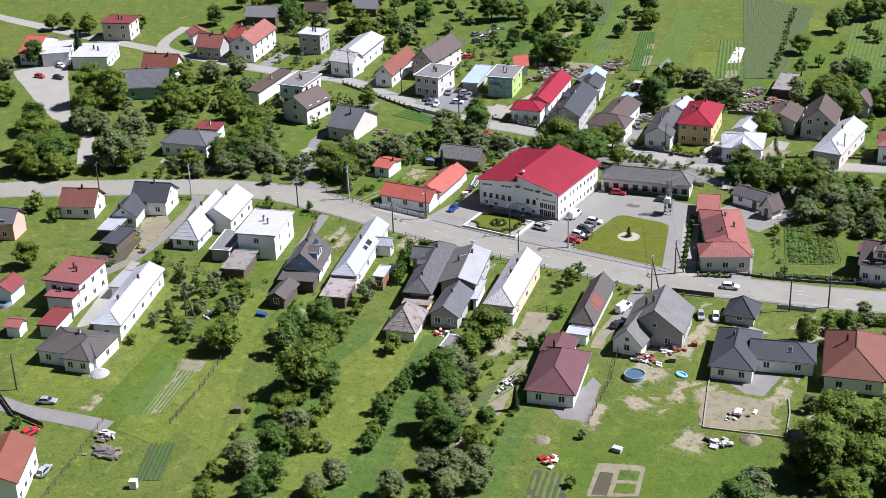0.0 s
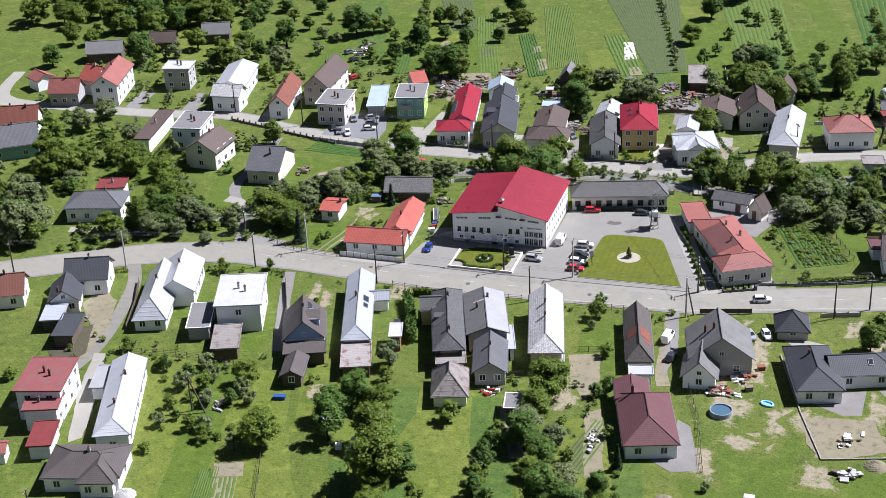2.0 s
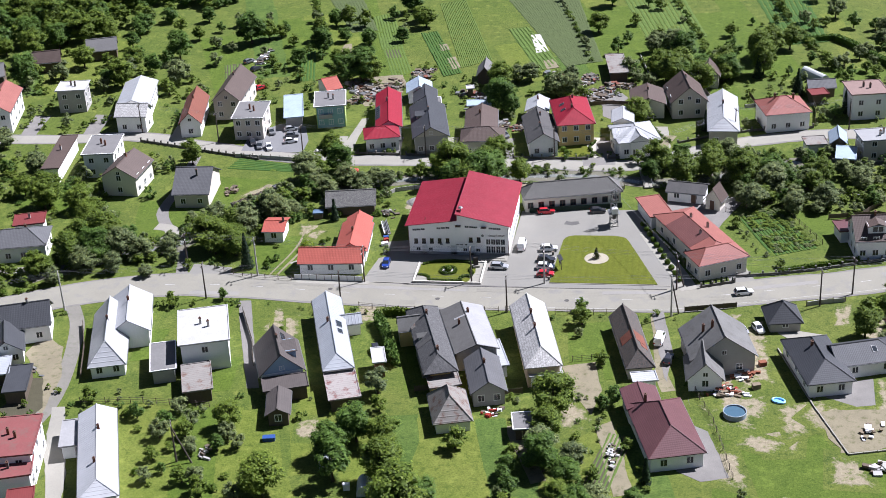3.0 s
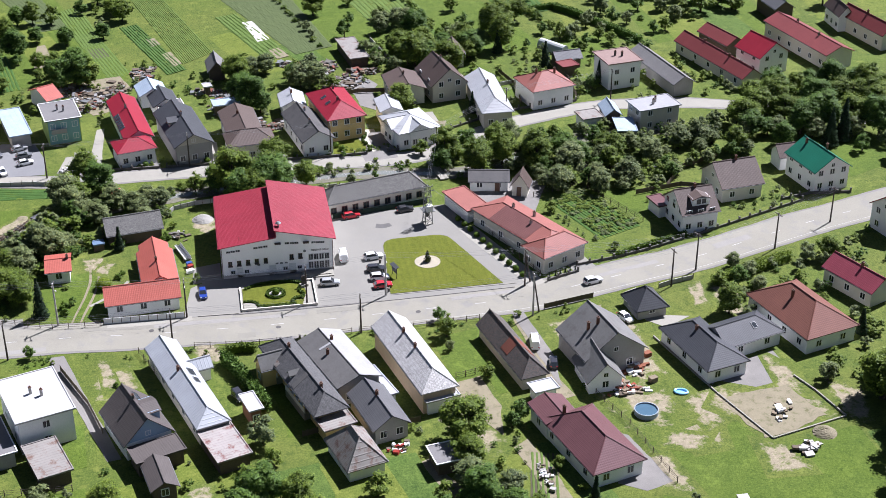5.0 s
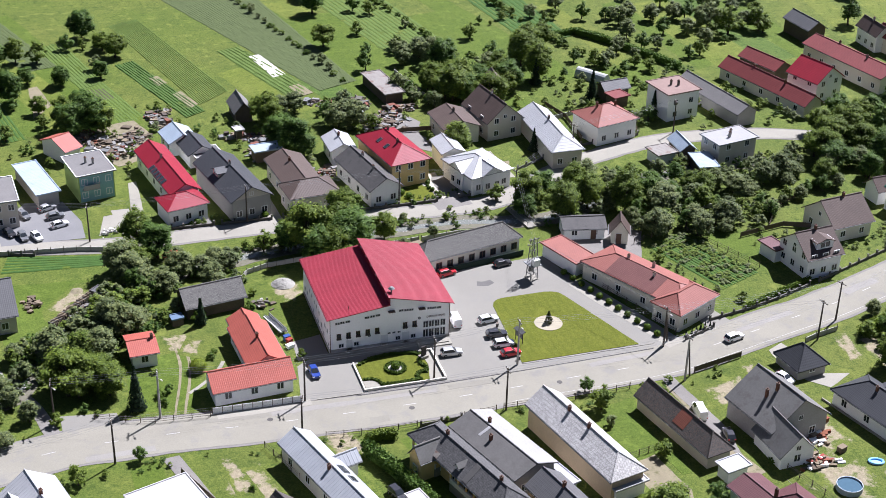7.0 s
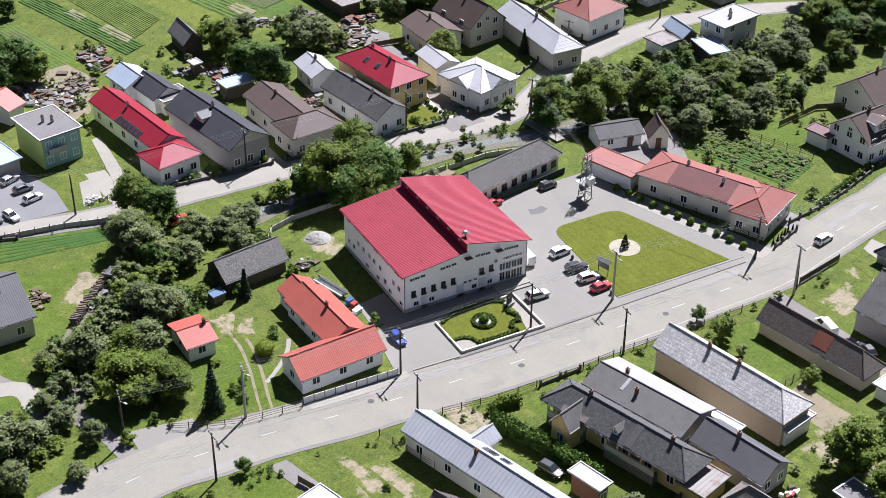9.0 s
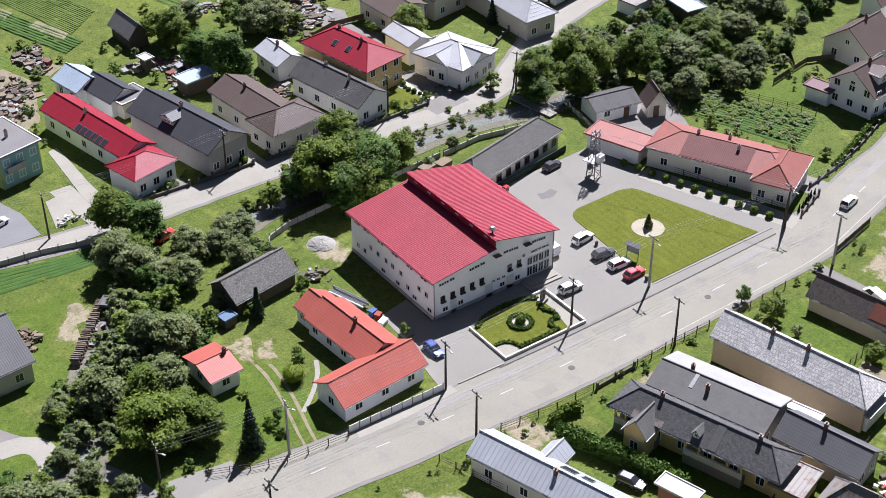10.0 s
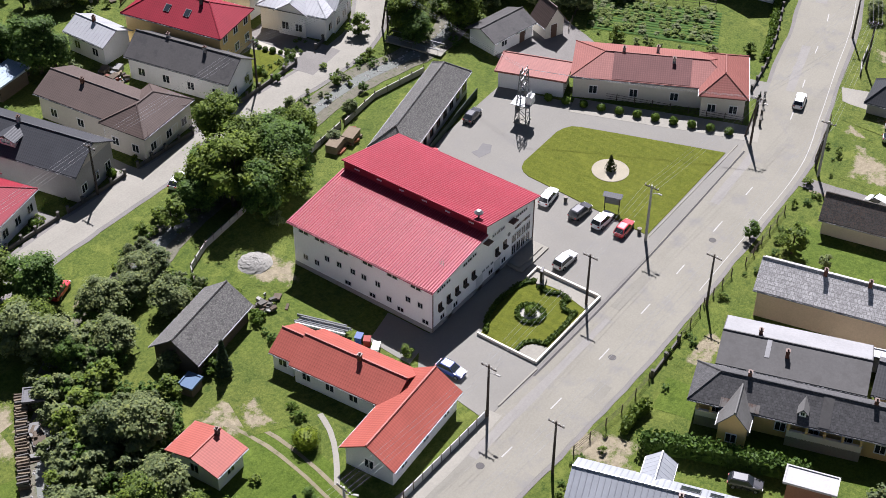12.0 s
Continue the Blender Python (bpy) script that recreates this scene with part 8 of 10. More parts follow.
plant("d3", 34.0, -61.7, 3.1)
plant("d3", 34.1, -55.6, 2.4)
plant("d1", 34.2, -71.2, 3.2)
plant("d1", 38.1, -74.8, 2.6)
plant("d3", 37.1, -79.0, 2.3)
plant("l2", 38.7, -69.5, 2.3)
plant("o1", 41.9, -73.1, 1.6)
plant("d1", 40.5, -85.2, 3.3)
plant("d1", 45.4, -88.5, 3.2)
plant("d3", 50.1, -87.3, 2.8)
plant("d1", 48.5, -80.9, 2.0)
plant("l1", 42.8, -80.7, 2.6)
plant("d1", 42.0, -89.0, 1.8)
plant("l1", 47.2, -97.3, 2.7)
plant("l2", 51.0, -96.1, 2.7)
plant("l1", 53.1, -91.8, 2.4)
plant("l2", 55.8, -97.4, 2.4)
plant("l1", 52.5, -100.7, 2.7)
plant("l2", 45.1, -106.0, 2.4)
plant("o1", 50.0, -104.4, 1.9)
plant("o3", 56.0, -92.4, 0.9)
plant("b1", 7.3, -92.5, 0.8)
plant("b2", 8.7, -96.0, 0.8)
plant("b1", 11.5, -101.1, 1.0)
plant("b2", 11.9, -103.9, 1.0)
plant("b1", 13.2, -107.2, 1.0)
plant("b2", 13.7, -109.3, 0.9)

plant("d3", 30.2, 135.2, 3.6)

# scattered orchards, hedgerows and the wood at the village edge
SC = random.Random(21)


def scatter(kinds, n, poly, rmin, rmax, keep=2.5):
    """n plants of the kinds within a convex plan quad, kept apart from one another."""
    a, b, c, d = [Vector(q) for q in poly]
    put = []
    for _ in range(n * 6):
        if len(put) >= n:
            break
        u, v = SC.random(), SC.random()
        p = a.lerp(b, u).lerp(d.lerp(c, u), v)
        if all((p - q).length > keep for q in put) and free(p.x, p.y, rmin):
            put.append(p)
            plant(SC.choice(kinds), p.x, p.y, SC.uniform(rmin, rmax))


def row(kinds, pts, step, rmin, rmax, jitter=0.5):
    """A hedgerow of bushes or trees along a plan line."""
    left = 0.0
    line = smooth_line(pts, 0.5)
    for i in range(1, len(line)):
        left -= (line[i] - line[i - 1]).length
        if left <= 0:
            plant(SC.choice(kinds), line[i].x + SC.uniform(-jitter, jitter), line[i].y + SC.uniform(-jitter, jitter), SC.uniform(rmin, rmax))
            left = step * SC.uniform(0.7, 1.4)


def spread(n, poly, rmin, rmax, keep=1.2):
    """Places for n plants in a convex plan quad."""
    a, b, c, d = [Vector(q) for q in poly]
    put = []
    for _ in range(n * 5):
        u, v = SC.random(), SC.random()
        p = a.lerp(b, u).lerp(d.lerp(c, u), v)
        rad = SC.uniform(rmin, rmax) * SC.uniform(0.7, 1)
        if len(put) < n and free(p.x, p.y, rad) and all(math.dist(p, q[:2]) > keep for q in put):
            put.append((p.x, p.y, rad))
    return put


def fringe(n, pts, wide, rmin, rmax):
    """Places for n plants beside a plan line."""
    line = smooth_line(pts, 0.5)
    put = []
    for _ in range(n * 4):
        q = SC.choice(line)
        x, y, rad = q.x + SC.uniform(-wide, wide), q.y + SC.uniform(-wide, wide), SC.uniform(rmin, rmax)
        if len(put) < n and free(x, y, rad * 0.6):
            put.append((x, y, rad))
    return put


thicket("wood", "dense green wood beyond the fields", ["w1", "w2"], spread(42, [(-60, 190), (190, 200), (215, 250), (-100, 245)], 3.2, 6.0, 5), "wood")
thicket("wood", "dense green wood beside the village edge", ["w1", "w2", "w1"], spread(60, [(-215, 108), (-95, 118), (-70, 215), (-235, 195)], 3.0, 5.4, 4.5), "wood")
thicket("wood", "dark dense wood at the edge of the meadow", ["w1", "w2", "w2"], spread(60, [(-180.2, 155.6), (-117.2, 159.7), (-114.1, 138.1), (-163.1, 123.5)], 2.6, 4.6, 3.2), "wood")
thicket("wood", "dark wood along the upper edge of the gardens", ["w1", "w2", "w2"], spread(60, [(-138.2, 149.1), (-80.4, 155.6), (-80.5, 179.4), (-153.8, 174.7)], 2.2, 4.2, 3.0), "wood")
BUSHY = ["s1", "s2", "s3", "s1"]
thicket("undergrowth", "leafy bushes and perennials in the northern gardens", BUSHY, spread(120, [(-60, 74), (60, 68), (60, 110), (-60, 110)], 0.5, 1.7))
thicket("undergrowth", "leafy bushes and young trees in the eastern gardens", BUSHY, spread(80, [(60, 66), (122, 66), (128, 100), (62, 104)], 0.6, 1.8))
thicket("undergrowth", "dense garden bushes between the western houses", BUSHY, spread(110, [(-135, 58), (-60, 56), (-60, 98), (-135, 104)], 0.6, 2.0))
thicket("undergrowth", "dense orchard bushes west of the stream", BUSHY, spread(150, [(-132, 2), (-62, 8), (-62, 48), (-132, 52)], 0.7, 2.2))
thicket("undergrowth", "wild bushes crowding the stream bank", ["s1", "s2", "s3", "s2"], fringe(80, [(-64, -6), (-50, 2), (-45, 10), (-40, 19), (-32, 26), (-24, 31), (-15, 34)], 2.6, 0.7, 1.7))
thicket("undergrowth", "dense wild bushes on the shady bank", ["s1", "s2", "s3", "s2"], fringe(70, [(-45, 11), (-38, 20), (-30, 26), (-22, 30)], 3.4, 1.0, 2.2))
thicket("undergrowth", "bright bushes where the stream meets the street", ["s1", "s2", "s1"], fringe(46, [(-84, -17), (-72, -11), (-60, -3), (-52, 1)], 4.0, 0.7, 1.6))
thicket("undergrowth", "garden bushes round the vegetable patch", ["s1", "s2", "s3"], spread(34, [(64, 24), (92, 20), (94, 32), (70, 38)], 0.5, 1.4) + fringe(16, [(64, 20), (67, 12), (71, 2)], 0.8, 0.3, 0.7))
GARDEN_ROW = random.Random(33)
thicket("crop_rows", "dense leafy rows of potatoes and beans", ["s1", "s1", "s2"], [(72.6 + (-6.6 * u) + 8.6 * v + GARDEN_ROW.uniform(-0.2, 0.2), 4.0 + 17.4 * u + 4.0 * v + GARDEN_ROW.uniform(-0.3, 0.3), GARDEN_ROW.uniform(0.5, 0.9)) for v in [k / 9 + 0.05 for k in range(9)] for u in [j / 15 + 0.03 for j in range(15)] if GARDEN_ROW.random() > 0.12], "crop", 0.45)
thicket("undergrowth", "shrubs and flowers in the eastern front gardens", ["s1", "s2", "s3"], fringe(40, [(84, 12), (90, 16), (98, 13), (108, 12), (118, 16)], 3.0, 0.3, 0.9))
thicket("undergrowth", "low weeds and bushes beside the stream", ["s1", "s3", "s2"], fringe(90, [(-14, 35), (-3, 37.5), (12, 39.5), (30, 41), (42, 40)], 2.4, 0.3, 0.9))
thicket("undergrowth", "wild bushes along the eastern stream", ["s1", "s3", "s2", "s2"], fringe(110, [(50, 38), (62, 42), (75, 47), (92, 47), (110, 46)], 6.0, 0.8, 2.0))
thicket("undergrowth", "overgrown bushes beside the eastern houses", BUSHY, spread(80, [(82, -20), (130, 0), (132, -50), (100, -52)], 0.7, 2.0))
thicket("undergrowth", "bushes in the gardens below the street", BUSHY, spread(34, [(-62, -54), (2, -52), (2, -62), (-60, -64)], 0.4, 1.1))
thicket("undergrowth", "bushes between the orchard trees", BUSHY, spread(22, [(24, -50), (50, -50), (44, -70), (36, -66)], 0.5, 1.3))
thicket("undergrowth", "flowers and small shrubs of the front gardens", ["s1", "s3"], fringe(70, [(-26, 51.5), (0, 51), (24, 50.4), (40, 51.5), (48, 57)], 1.4, 0.25, 0.6))
thicket("undergrowth", "flowers and small shrubs beside the main street", ["s1", "s3"], fringe(60, [(-66, -30), (-40, -22.5), (-10, -23.6), (22, -23.6), (50, -22.6), (64, -20)], 1.2, 0.3, 0.7))
thicket("undergrowth", "bushes beside the orange-roofed house", ["s1", "s3"], fringe(26, [(-38, -6), (-34, 2), (-30, 10), (-22, 18), (-14, 20), (-12, 8)], 2.0, 0.4, 1.1))
thicket("undergrowth", "shady tangle of bushes between the stream and the barn", ["s1", "s2", "s3", "s3"], spread(75, [(-48, 2), (-36, 3), (-23, 17), (-30, 29)], 0.9, 2.1, 1.2) + fringe(24, [(-9, 30), (-12, 24), (-9, 27)], 1.6, 0.4, 0.9))
scatter(["o1", "o2", "o3", "d3"], 14, [(58, 98), (118, 100), (150, 175), (62, 165)], 1.3, 3.2, 5)
scatter(["o1", "o2", "o3", "d1"], 16, [(118, 108), (185, 112), (215, 190), (150, 185)], 1.5, 4.0, 6)
scatter(["o1", "o2", "o3"], 16, [(-125, 82), (-72, 92), (-66, 132), (-130, 120)], 1.2, 2.6, 5)
scatter(["o1", "o3"], 6, [(-58, 92), (-36, 94), (-48, 150), (-72, 145)], 1.0, 2.0, 5)
scatter(["l1", "l2", "o2"], 8, [(62, 30), (86, 42), (112, 44), (100, 30)], 1.6, 3.2, 3)
scatter(["o1", "o2", "b1"], 12, [(74, 24), (96, 26), (98, 34), (80, 34)], 1.0, 1.9, 2.5)
scatter(["o1", "o3", "b1"], 15, [(-38, -60), (-16, -64), (-12, -84), (-36, -92)], 0.9, 1.9, 3)
scatter(["d1", "d3", "o2", "l1"], 26, [(100, -52), (128, -40), (122, -100), (92, -92)], 1.8, 4.2, 4)
scatter(["b1", "b2", "o3"], 14, [(84, -22), (104, -16), (110, -26), (90, -34)], 0.9, 1.8, 2.5)
scatter(["d1", "d2", "o2"], 12, [(-170, -35), (-100, -62), (-95, -90), (-180, -80)], 1.8, 3.4, 5)
row(["b1", "b2", "l2"], [(-14, 36), (-4, 39), (8, 41), (26, 42.6)], 2.2, 0.7, 1.3, 0.6)
row(["b1", "b2"], [(-56, 100), (-48, 130), (-58, 165)], 2.6, 0.8, 1.6, 0.4)
row(["b1", "b2", "o3"], [(30, 112), (22, 145), (14, 178)], 3.4, 0.7, 1.4, 0.4)
row(["b1", "b2"], [(64, 96), (58, 130), (50, 170)], 2.4, 0.8, 1.7, 0.5)
row(["b1", "b2", "o1"], [(96, 92), (86, 130), (78, 170)], 2.6, 0.9, 1.9, 0.5)
row(["b1", "b2"], [(48.8, -70), (51, -80), (54, -92)], 2.2, 0.6, 1.1, 0.3)
row(["b2"], [(72.6, -3.6), (80, -1.8), (89, 1.4)], 1.0, 0.5, 0.6, 0.1)
row(["b2"], [(46.6, 69), (49, 62.5), (51.4, 58.5)], 1.0, 0.5, 0.65, 0.1)
row(["c2"], [(58.4, -9.8), (61.6, -8.6), (64.2, -7.6)], 0.8, 0.22, 0.3, 0.1)
row(["b1", "b2", "b1"], [(-95, 66), (-84, 70)], 1.8, 0.8, 1.4, 0.8)


# ---- vehicles ----
def car_mesh(kind):
    """Body shell, cabin and glazing of one kind of car; it points along x."""
    # length, width, height, belt height, cabin: rear foot, rear top, front top, front foot
    L, W, H, belt, xr, xrt, xft, xf = {"van": (4.9, 1.85, 2.05, 1.2, -2.42, -2.3, 0.95, 1.7), "suv": (4.15, 1.7, 1.5, 0.93, -1.98, -1.6, 0.22, 0.92), "car": (3.95, 1.64, 1.4, 0.87, -1.84, -1.28, 0.18, 0.92)}[kind]
    bm = bmesh.new()
    n, rings = 28, []
    for z, k in ((0.22, 0.93), (0.38, 0.99), (0.62, 1.0), (0.85, 0.985), (1.0, 0.93)):
        ring = []
        for i in range(n):
            a = 2 * math.pi * i / n
            c, s = math.cos(a), math.sin(a)
            x = math.copysign(abs(c) ** 0.32, c) * L / 2 * (k if k > 0.95 else k + 0.02)
            y = math.copysign(abs(s) ** 0.32, s) * W / 2 * k * (1 - 0.1 * max(0, abs(x) / (L / 2) - 0.7) / 0.3)
            drop = 0.0 if kind == "van" and x < 1.8 else max(0.0, min(1.0, (x - xf) / (L / 2 - xf))) * 0.16 + max(0.0, min(1.0, (xr - x) / 0.3)) * 0.05
            ring.append(bm.verts.new((x, y, z * belt * (1 - drop * z) if z > 0.3 else z)))
        rings.append(ring)
    for a, b in zip(rings, rings[1:]):
        for i in range(n):
            bm.faces.new((a[i], a[(i + 1) % n], b[(i + 1) % n], b[i]))
    c = bm.verts.new((0, 0, belt + 0.02))
    for i in range(n):
        bm.faces.new((rings[-1][i], rings[-1][(i + 1) % n], c))
    bm.faces.new(list(reversed(rings[0])))
    body = done(bm, "car_body_" + kind, FRAME)
    lo, hi, zb = W * 0.455, W * 0.37, belt - 0.06
    corner = {(x, s): (Vector((xl, s * lo, zb)), Vector((xt, s * hi, H - 0.06))) for x, xl, xt in (("r", xr, xrt), ("f", xf, xft)) for s in (-1, 1)}
    bm = bmesh.new()
    base = [bm.verts.new(corner[k][0]) for k in (("r", -1), ("f", -1), ("f", 1), ("r", 1))]
    eave = [bm.verts.new(corner[k][1]) for k in (("r", -1), ("f", -1), ("f", 1), ("r", 1))]
    crown = [bm.verts.new((v.co.x * 0.88 - 0.03, v.co.y * 0.8, H)) for v in eave]
    for a, b in ((base, eave), (eave, crown)):
        for i in range(4):
            bm.faces.new((a[i], a[(i + 1) % 4], b[(i + 1) % 4], b[i]))
    bm.faces.new(crown)
    bm.faces.new(list(reversed(base)))
    cabin = done(bm, "cabin_" + kind, FRAME)
    panes = []
    for nm, k0, k1, cut in (("windscreen", ("f", -1), ("f", 1), 0.0), ("rear_window", ("r", 1), ("r", -1), 0.0), ("side_window", ("r", -1), ("f", -1), 0.62), ("side_window", ("f", 1), ("r", 1), 0.62)):
        if kind == "van" and nm == "rear_window":
            continue
        (a, d), (b, c) = corner[k0], corner[k1]
        if kind == "van" and cut:
            a, d = (a.lerp(b, cut), d.lerp(c, cut)) if k0[0] == "r" else (a, d)
            b, c = (b, c) if k0[0] == "r" else (b.lerp(a, cut), c.lerp(d, cut))
        m = (a + b + c + d) / 4
        nn = (b - a).cross(d - a).normalized()
        bm = bmesh.new()
        q = [m + (p - m) * 0.88 + Vector((0, 0, 0.03)) for p in (a, b, c, d)]
        f = [bm.verts.new(p + nn * 0.02) for p in q]
        g = [bm.verts.new(p - nn * 0.03) for p in q]
        bm.faces.new(f)
        bm.faces.new(list(reversed(g)))
        for i in range(4):
            bm.faces.new((f[i], g[i], g[(i + 1) % 4], f[(i + 1) % 4]))
        panes.append((nm, done(bm, nm + "_" + kind, GLASS)))
    return body, cabin, panes, L, W


CARS = {k: car_mesh(k) for k in ("car", "suv", "van")}
bm = bmesh.new()
tube(bm, (0, -0.1, 0), (0, 0.1, 0), 0.32, 0.32, 14)
TYRE = done(bm, "tyre", RUBBER)
bm = bmesh.new()
tube(bm, (0, -0.11, 0), (0, 0.11, 0), 0.19, 0.19, 10)
RIM = done(bm, "rim", STEEL)
bm = bmesh.new()
box(bm, (0, 0, 0), (0.08, 0.34, 0.14))
LAMP = done(bm, "headlight", gloss("lamp_glass", (0.7, 0.7, 0.68), 0.15))
bm = bmesh.new()
box(bm, (0, 0, 0), (0.08, 0.28, 0.16))
TAIL = done(bm, "tail_light", gloss("tail_glass", (0.35, 0.02, 0.02), 0.2))
PAINT = {"white": gloss("white_car_paint", (0.78, 0.78, 0.78), 0.3, 0, 0.6), "black": gloss("black_car_paint", (0.03, 0.03, 0.035), 0.25, 0, 0.7),
         "red": gloss("red_car_paint", (0.5, 0.02, 0.03), 0.3, 0, 0.6), "silver": gloss("silver_car_paint", (0.5, 0.51, 0.52), 0.3, 0.5, 0.5),
         "blue": gloss("blue_car_paint", (0.015, 0.04, 0.22), 0.3, 0, 0.6), "grey": gloss("grey_car_paint", (0.16, 0.165, 0.17), 0.3, 0.2, 0.6)}


def park(x, y, rot, kind, colour, where="parked on the square"):
    body, cabin, panes, L, W = CARS[kind]
    what = {"car": "hatchback", "suv": "estate car", "van": "delivery van"}[kind]
    c = thing("van" if kind == "van" else "car", f"{colour} {what} {where}", "van" if kind == "van" else "car", pose(x, y, 0.06, 0, 0, rot) @ Matrix.Scale(0.88, 4))
    for nm, me in (("body", body), ("cabin", cabin)):
        b = part(nm, me, None, c)
        b.material_slots[0].link = "OBJECT"
        b.material_slots[0].material = PAINT[colour]
    for nm, me in panes:
        part(nm, me, None, c)
    for sx in (-0.31, 0.31):
        for sy in (-1, 1):
            w = part("wheel", TYRE, None, c, "", pose(sx * L, sy * (W / 2 - 0.08), 0.32))
            part("rim", RIM, None, w)
    for sy in (-1, 1):
        part("headlight", LAMP, None, c, "", pose(L / 2 - 0.07, sy * W * 0.33, 0.64))
        part("tail_light", TAIL, None, c, "", pose(-L / 2 + 0.07, sy * W * 0.34, 0.76))


park(28.3, 3.2, 8, "suv", "white")
park(28.2, -1.5, -4, "suv", "black")
park(28.4, -4.6, -1, "suv", "white")
park(28.6, -7.5, 4, "car", "red")
park(19.3, -5.0, -3, "suv", "silver")
park(37.0, 21.0, 8, "car", "black", "parked at the storehouse")
park(26.2, 20.2, 12, "suv", "red", "parked at the storehouse")
park(-3.4, -4.9, -88, "car", "blue", "parked beside the hall")
park(22.8, 4.3, 88, "van", "white", "parked beside the hall")
park(3.3, 42.4, 16, "car", "white", "parked beside the back lane")
for x, y, r, col in ((-40.0, 63.2, 28, "silver"), (-38.8, 59.4, 14, "grey"), (-38.2, 55.8, 20, "white"), (-44.4, 61.2, -65, "grey"), (-45.0, 52.6, -77, "grey"), (-42.6, 52.0, -70, "white"), (-47.3, 54.6, -66, "black")):
    park(x, y, r, "car", col, "in the paved car park")
park(66.2, -12.6, 15, "suv", "white", "on the main street")
park(51.1, -30.8, 81, "van", "white", "on the grass beside the cottage")
park(52.8, -37.4, 79, "car", "black", "on the grass beside the cottage")
park(65.6, -26.6, -62, "car", "silver", "in the dirt drive")
park(68.4, -25.8, -66, "car", "white", "in the dirt drive")
park(1.1, -38.1, -70, "suv", "black", "beside the garden shed")
park(-25.4, -111.0, 25, "car", "silver", "on the gravel track")
park(-9.7, -127.6, 104, "car", "silver", "beside the white house")
park(-20.6, -120.2, 80, "car", "red", "on the grass")
park(-159.2, 20.8, 3, "car", "red", "on the wide lane")
park(-160.4, 30.5, -8, "car", "white", "on the wide lane")
park(-153.4, 22.4, 7, "car", "black", "on the wide lane")
park(-57.6, 91.0, 38, "car", "white", "on the far meadow")
park(-55.0, 90.4, 47, "car", "red", "on the far meadow")
park(-60.1, 104.4, 54, "car", "black", "on the far meadow")
park(-63.7, 110.2, 54, "car", "grey", "on the far meadow")
park(41.2, 70.6, -70, "car", "silver", "in the yard behind the white house")
park(12.6, 61, -60, "car", "grey", "in a narrow drive")
park(-19.8, 38.8, 20, "car", "red", "beside the back lane")

# ---- poles, wires, the transformer tower ----
bm = bmesh.new()
tube(bm, (0, 0, -0.2), (0, 0, 7.6), 0.17, 0.11, 8)
POLE = done(bm, "pole", POLEWOOD)
bm = bmesh.new()
tube(bm, (0, 0, -0.2), (0, 0, 8.4), 0.2, 0.13, 8)
CPOLE = done(bm, "concrete_pole", GREYWALL)
bm = bmesh.new()
box(bm, (0, 0, 0), (0.1, 1.9, 0.1))
ARM = done(bm, "crossarm", POLEWOOD)
bm = bmesh.new()
tube(bm, (0, 0, 0), (0, 0, 0.22), 0.05, 0.07, 6)
INSUL = done(bm, "insulator", GREYWALL)
bm = bmesh.new()
tube(bm, (0, 0, 0), (0.9, 0, 0.25), 0.04, 0.04, 6)
box(bm, (1.1, 0, 0.27), (0.5, 0.2, 0.12))
STREETLAMP = done(bm, "lamp_head", GREYWALL)


def utility_pole(x, y, rot, lamp=False, concrete=False, strut=None):
    h = 8.4 if concrete else 7.6
    p = thing("utility_pole", "grey concrete utility pole with a crossarm" if concrete else "dark timber utility pole with a crossarm", "utility pole", pose(x, y, 0, 0, 0, rot), "poles along the streets")
    part("pole", CPOLE if concrete else POLE, None, p)
    a = part("crossarm", ARM, None, p, "", pose(0, 0, h - 0.35))
    for s in (-0.85, -0.35, 0.35, 0.85):
        part("insulator", INSUL, None, a, "", pose(0, s, 0.05))
    if lamp:
        part("lamp_head", STREETLAMP, None, p, "grey street lamp on a bracket", pose(0.1, 0, h - 1.2, 0, 0, lamp))
    if strut:
        bm = bmesh.new()
        tube(bm, (strut[0], strut[1], -0.1), (0, 0, h - 1.0), 0.16, 0.11, 8)
        part("strut", bm, POLEWOOD, p)
    return Vector((x, y, h - 0.1)), math.radians(rot)


def wires(poles, offs=(-0.85, -0.35, 0.35, 0.85), label="thin overhead wires sagging between the poles"):
    for o in offs:
        cu = bpy.data.curves.new("wire", "CURVE")
        cu.dimensions, cu.bevel_depth, cu.bevel_resolution = "3D", 0.011, 1
        for (a, ra), (b, rb) in zip(poles, poles[1:]):
            pa = a + Vector((-math.sin(ra), math.cos(ra), 0)) * o
            pb = b + Vector((-math.sin(rb), math.cos(rb), 0)) * o
            sp = cu.splines.new("POLY")
            sp.points.add(8)
            for k in range(9):
                t = k / 8
                q = pa.lerp(pb, t)
                sp.points[k].co = (q.x, q.y, q.z - 2.2 * t * (1 - t) * (pb - pa).length / 40, 1)
        cu.materials.append(STEEL)
        tagged(new("overhead_wire", cu), label, "wire", "overhead wires")


SOUTH = [utility_pole(*q) for q in ((-84.1, -34.6, 25), (-62.4, -26.6, 24, False, True), (-36.0, -20.2, 5), (-8.9, -21.6, 0), (22.8, -22.0, 0), (53.0, -21.6, 4, False, True, (1.4, 0.9)), (79.8, -16.2, 14), (103.3, -6.2, 20), (117.8, 2.0, 20))]
wires(SOUTH)
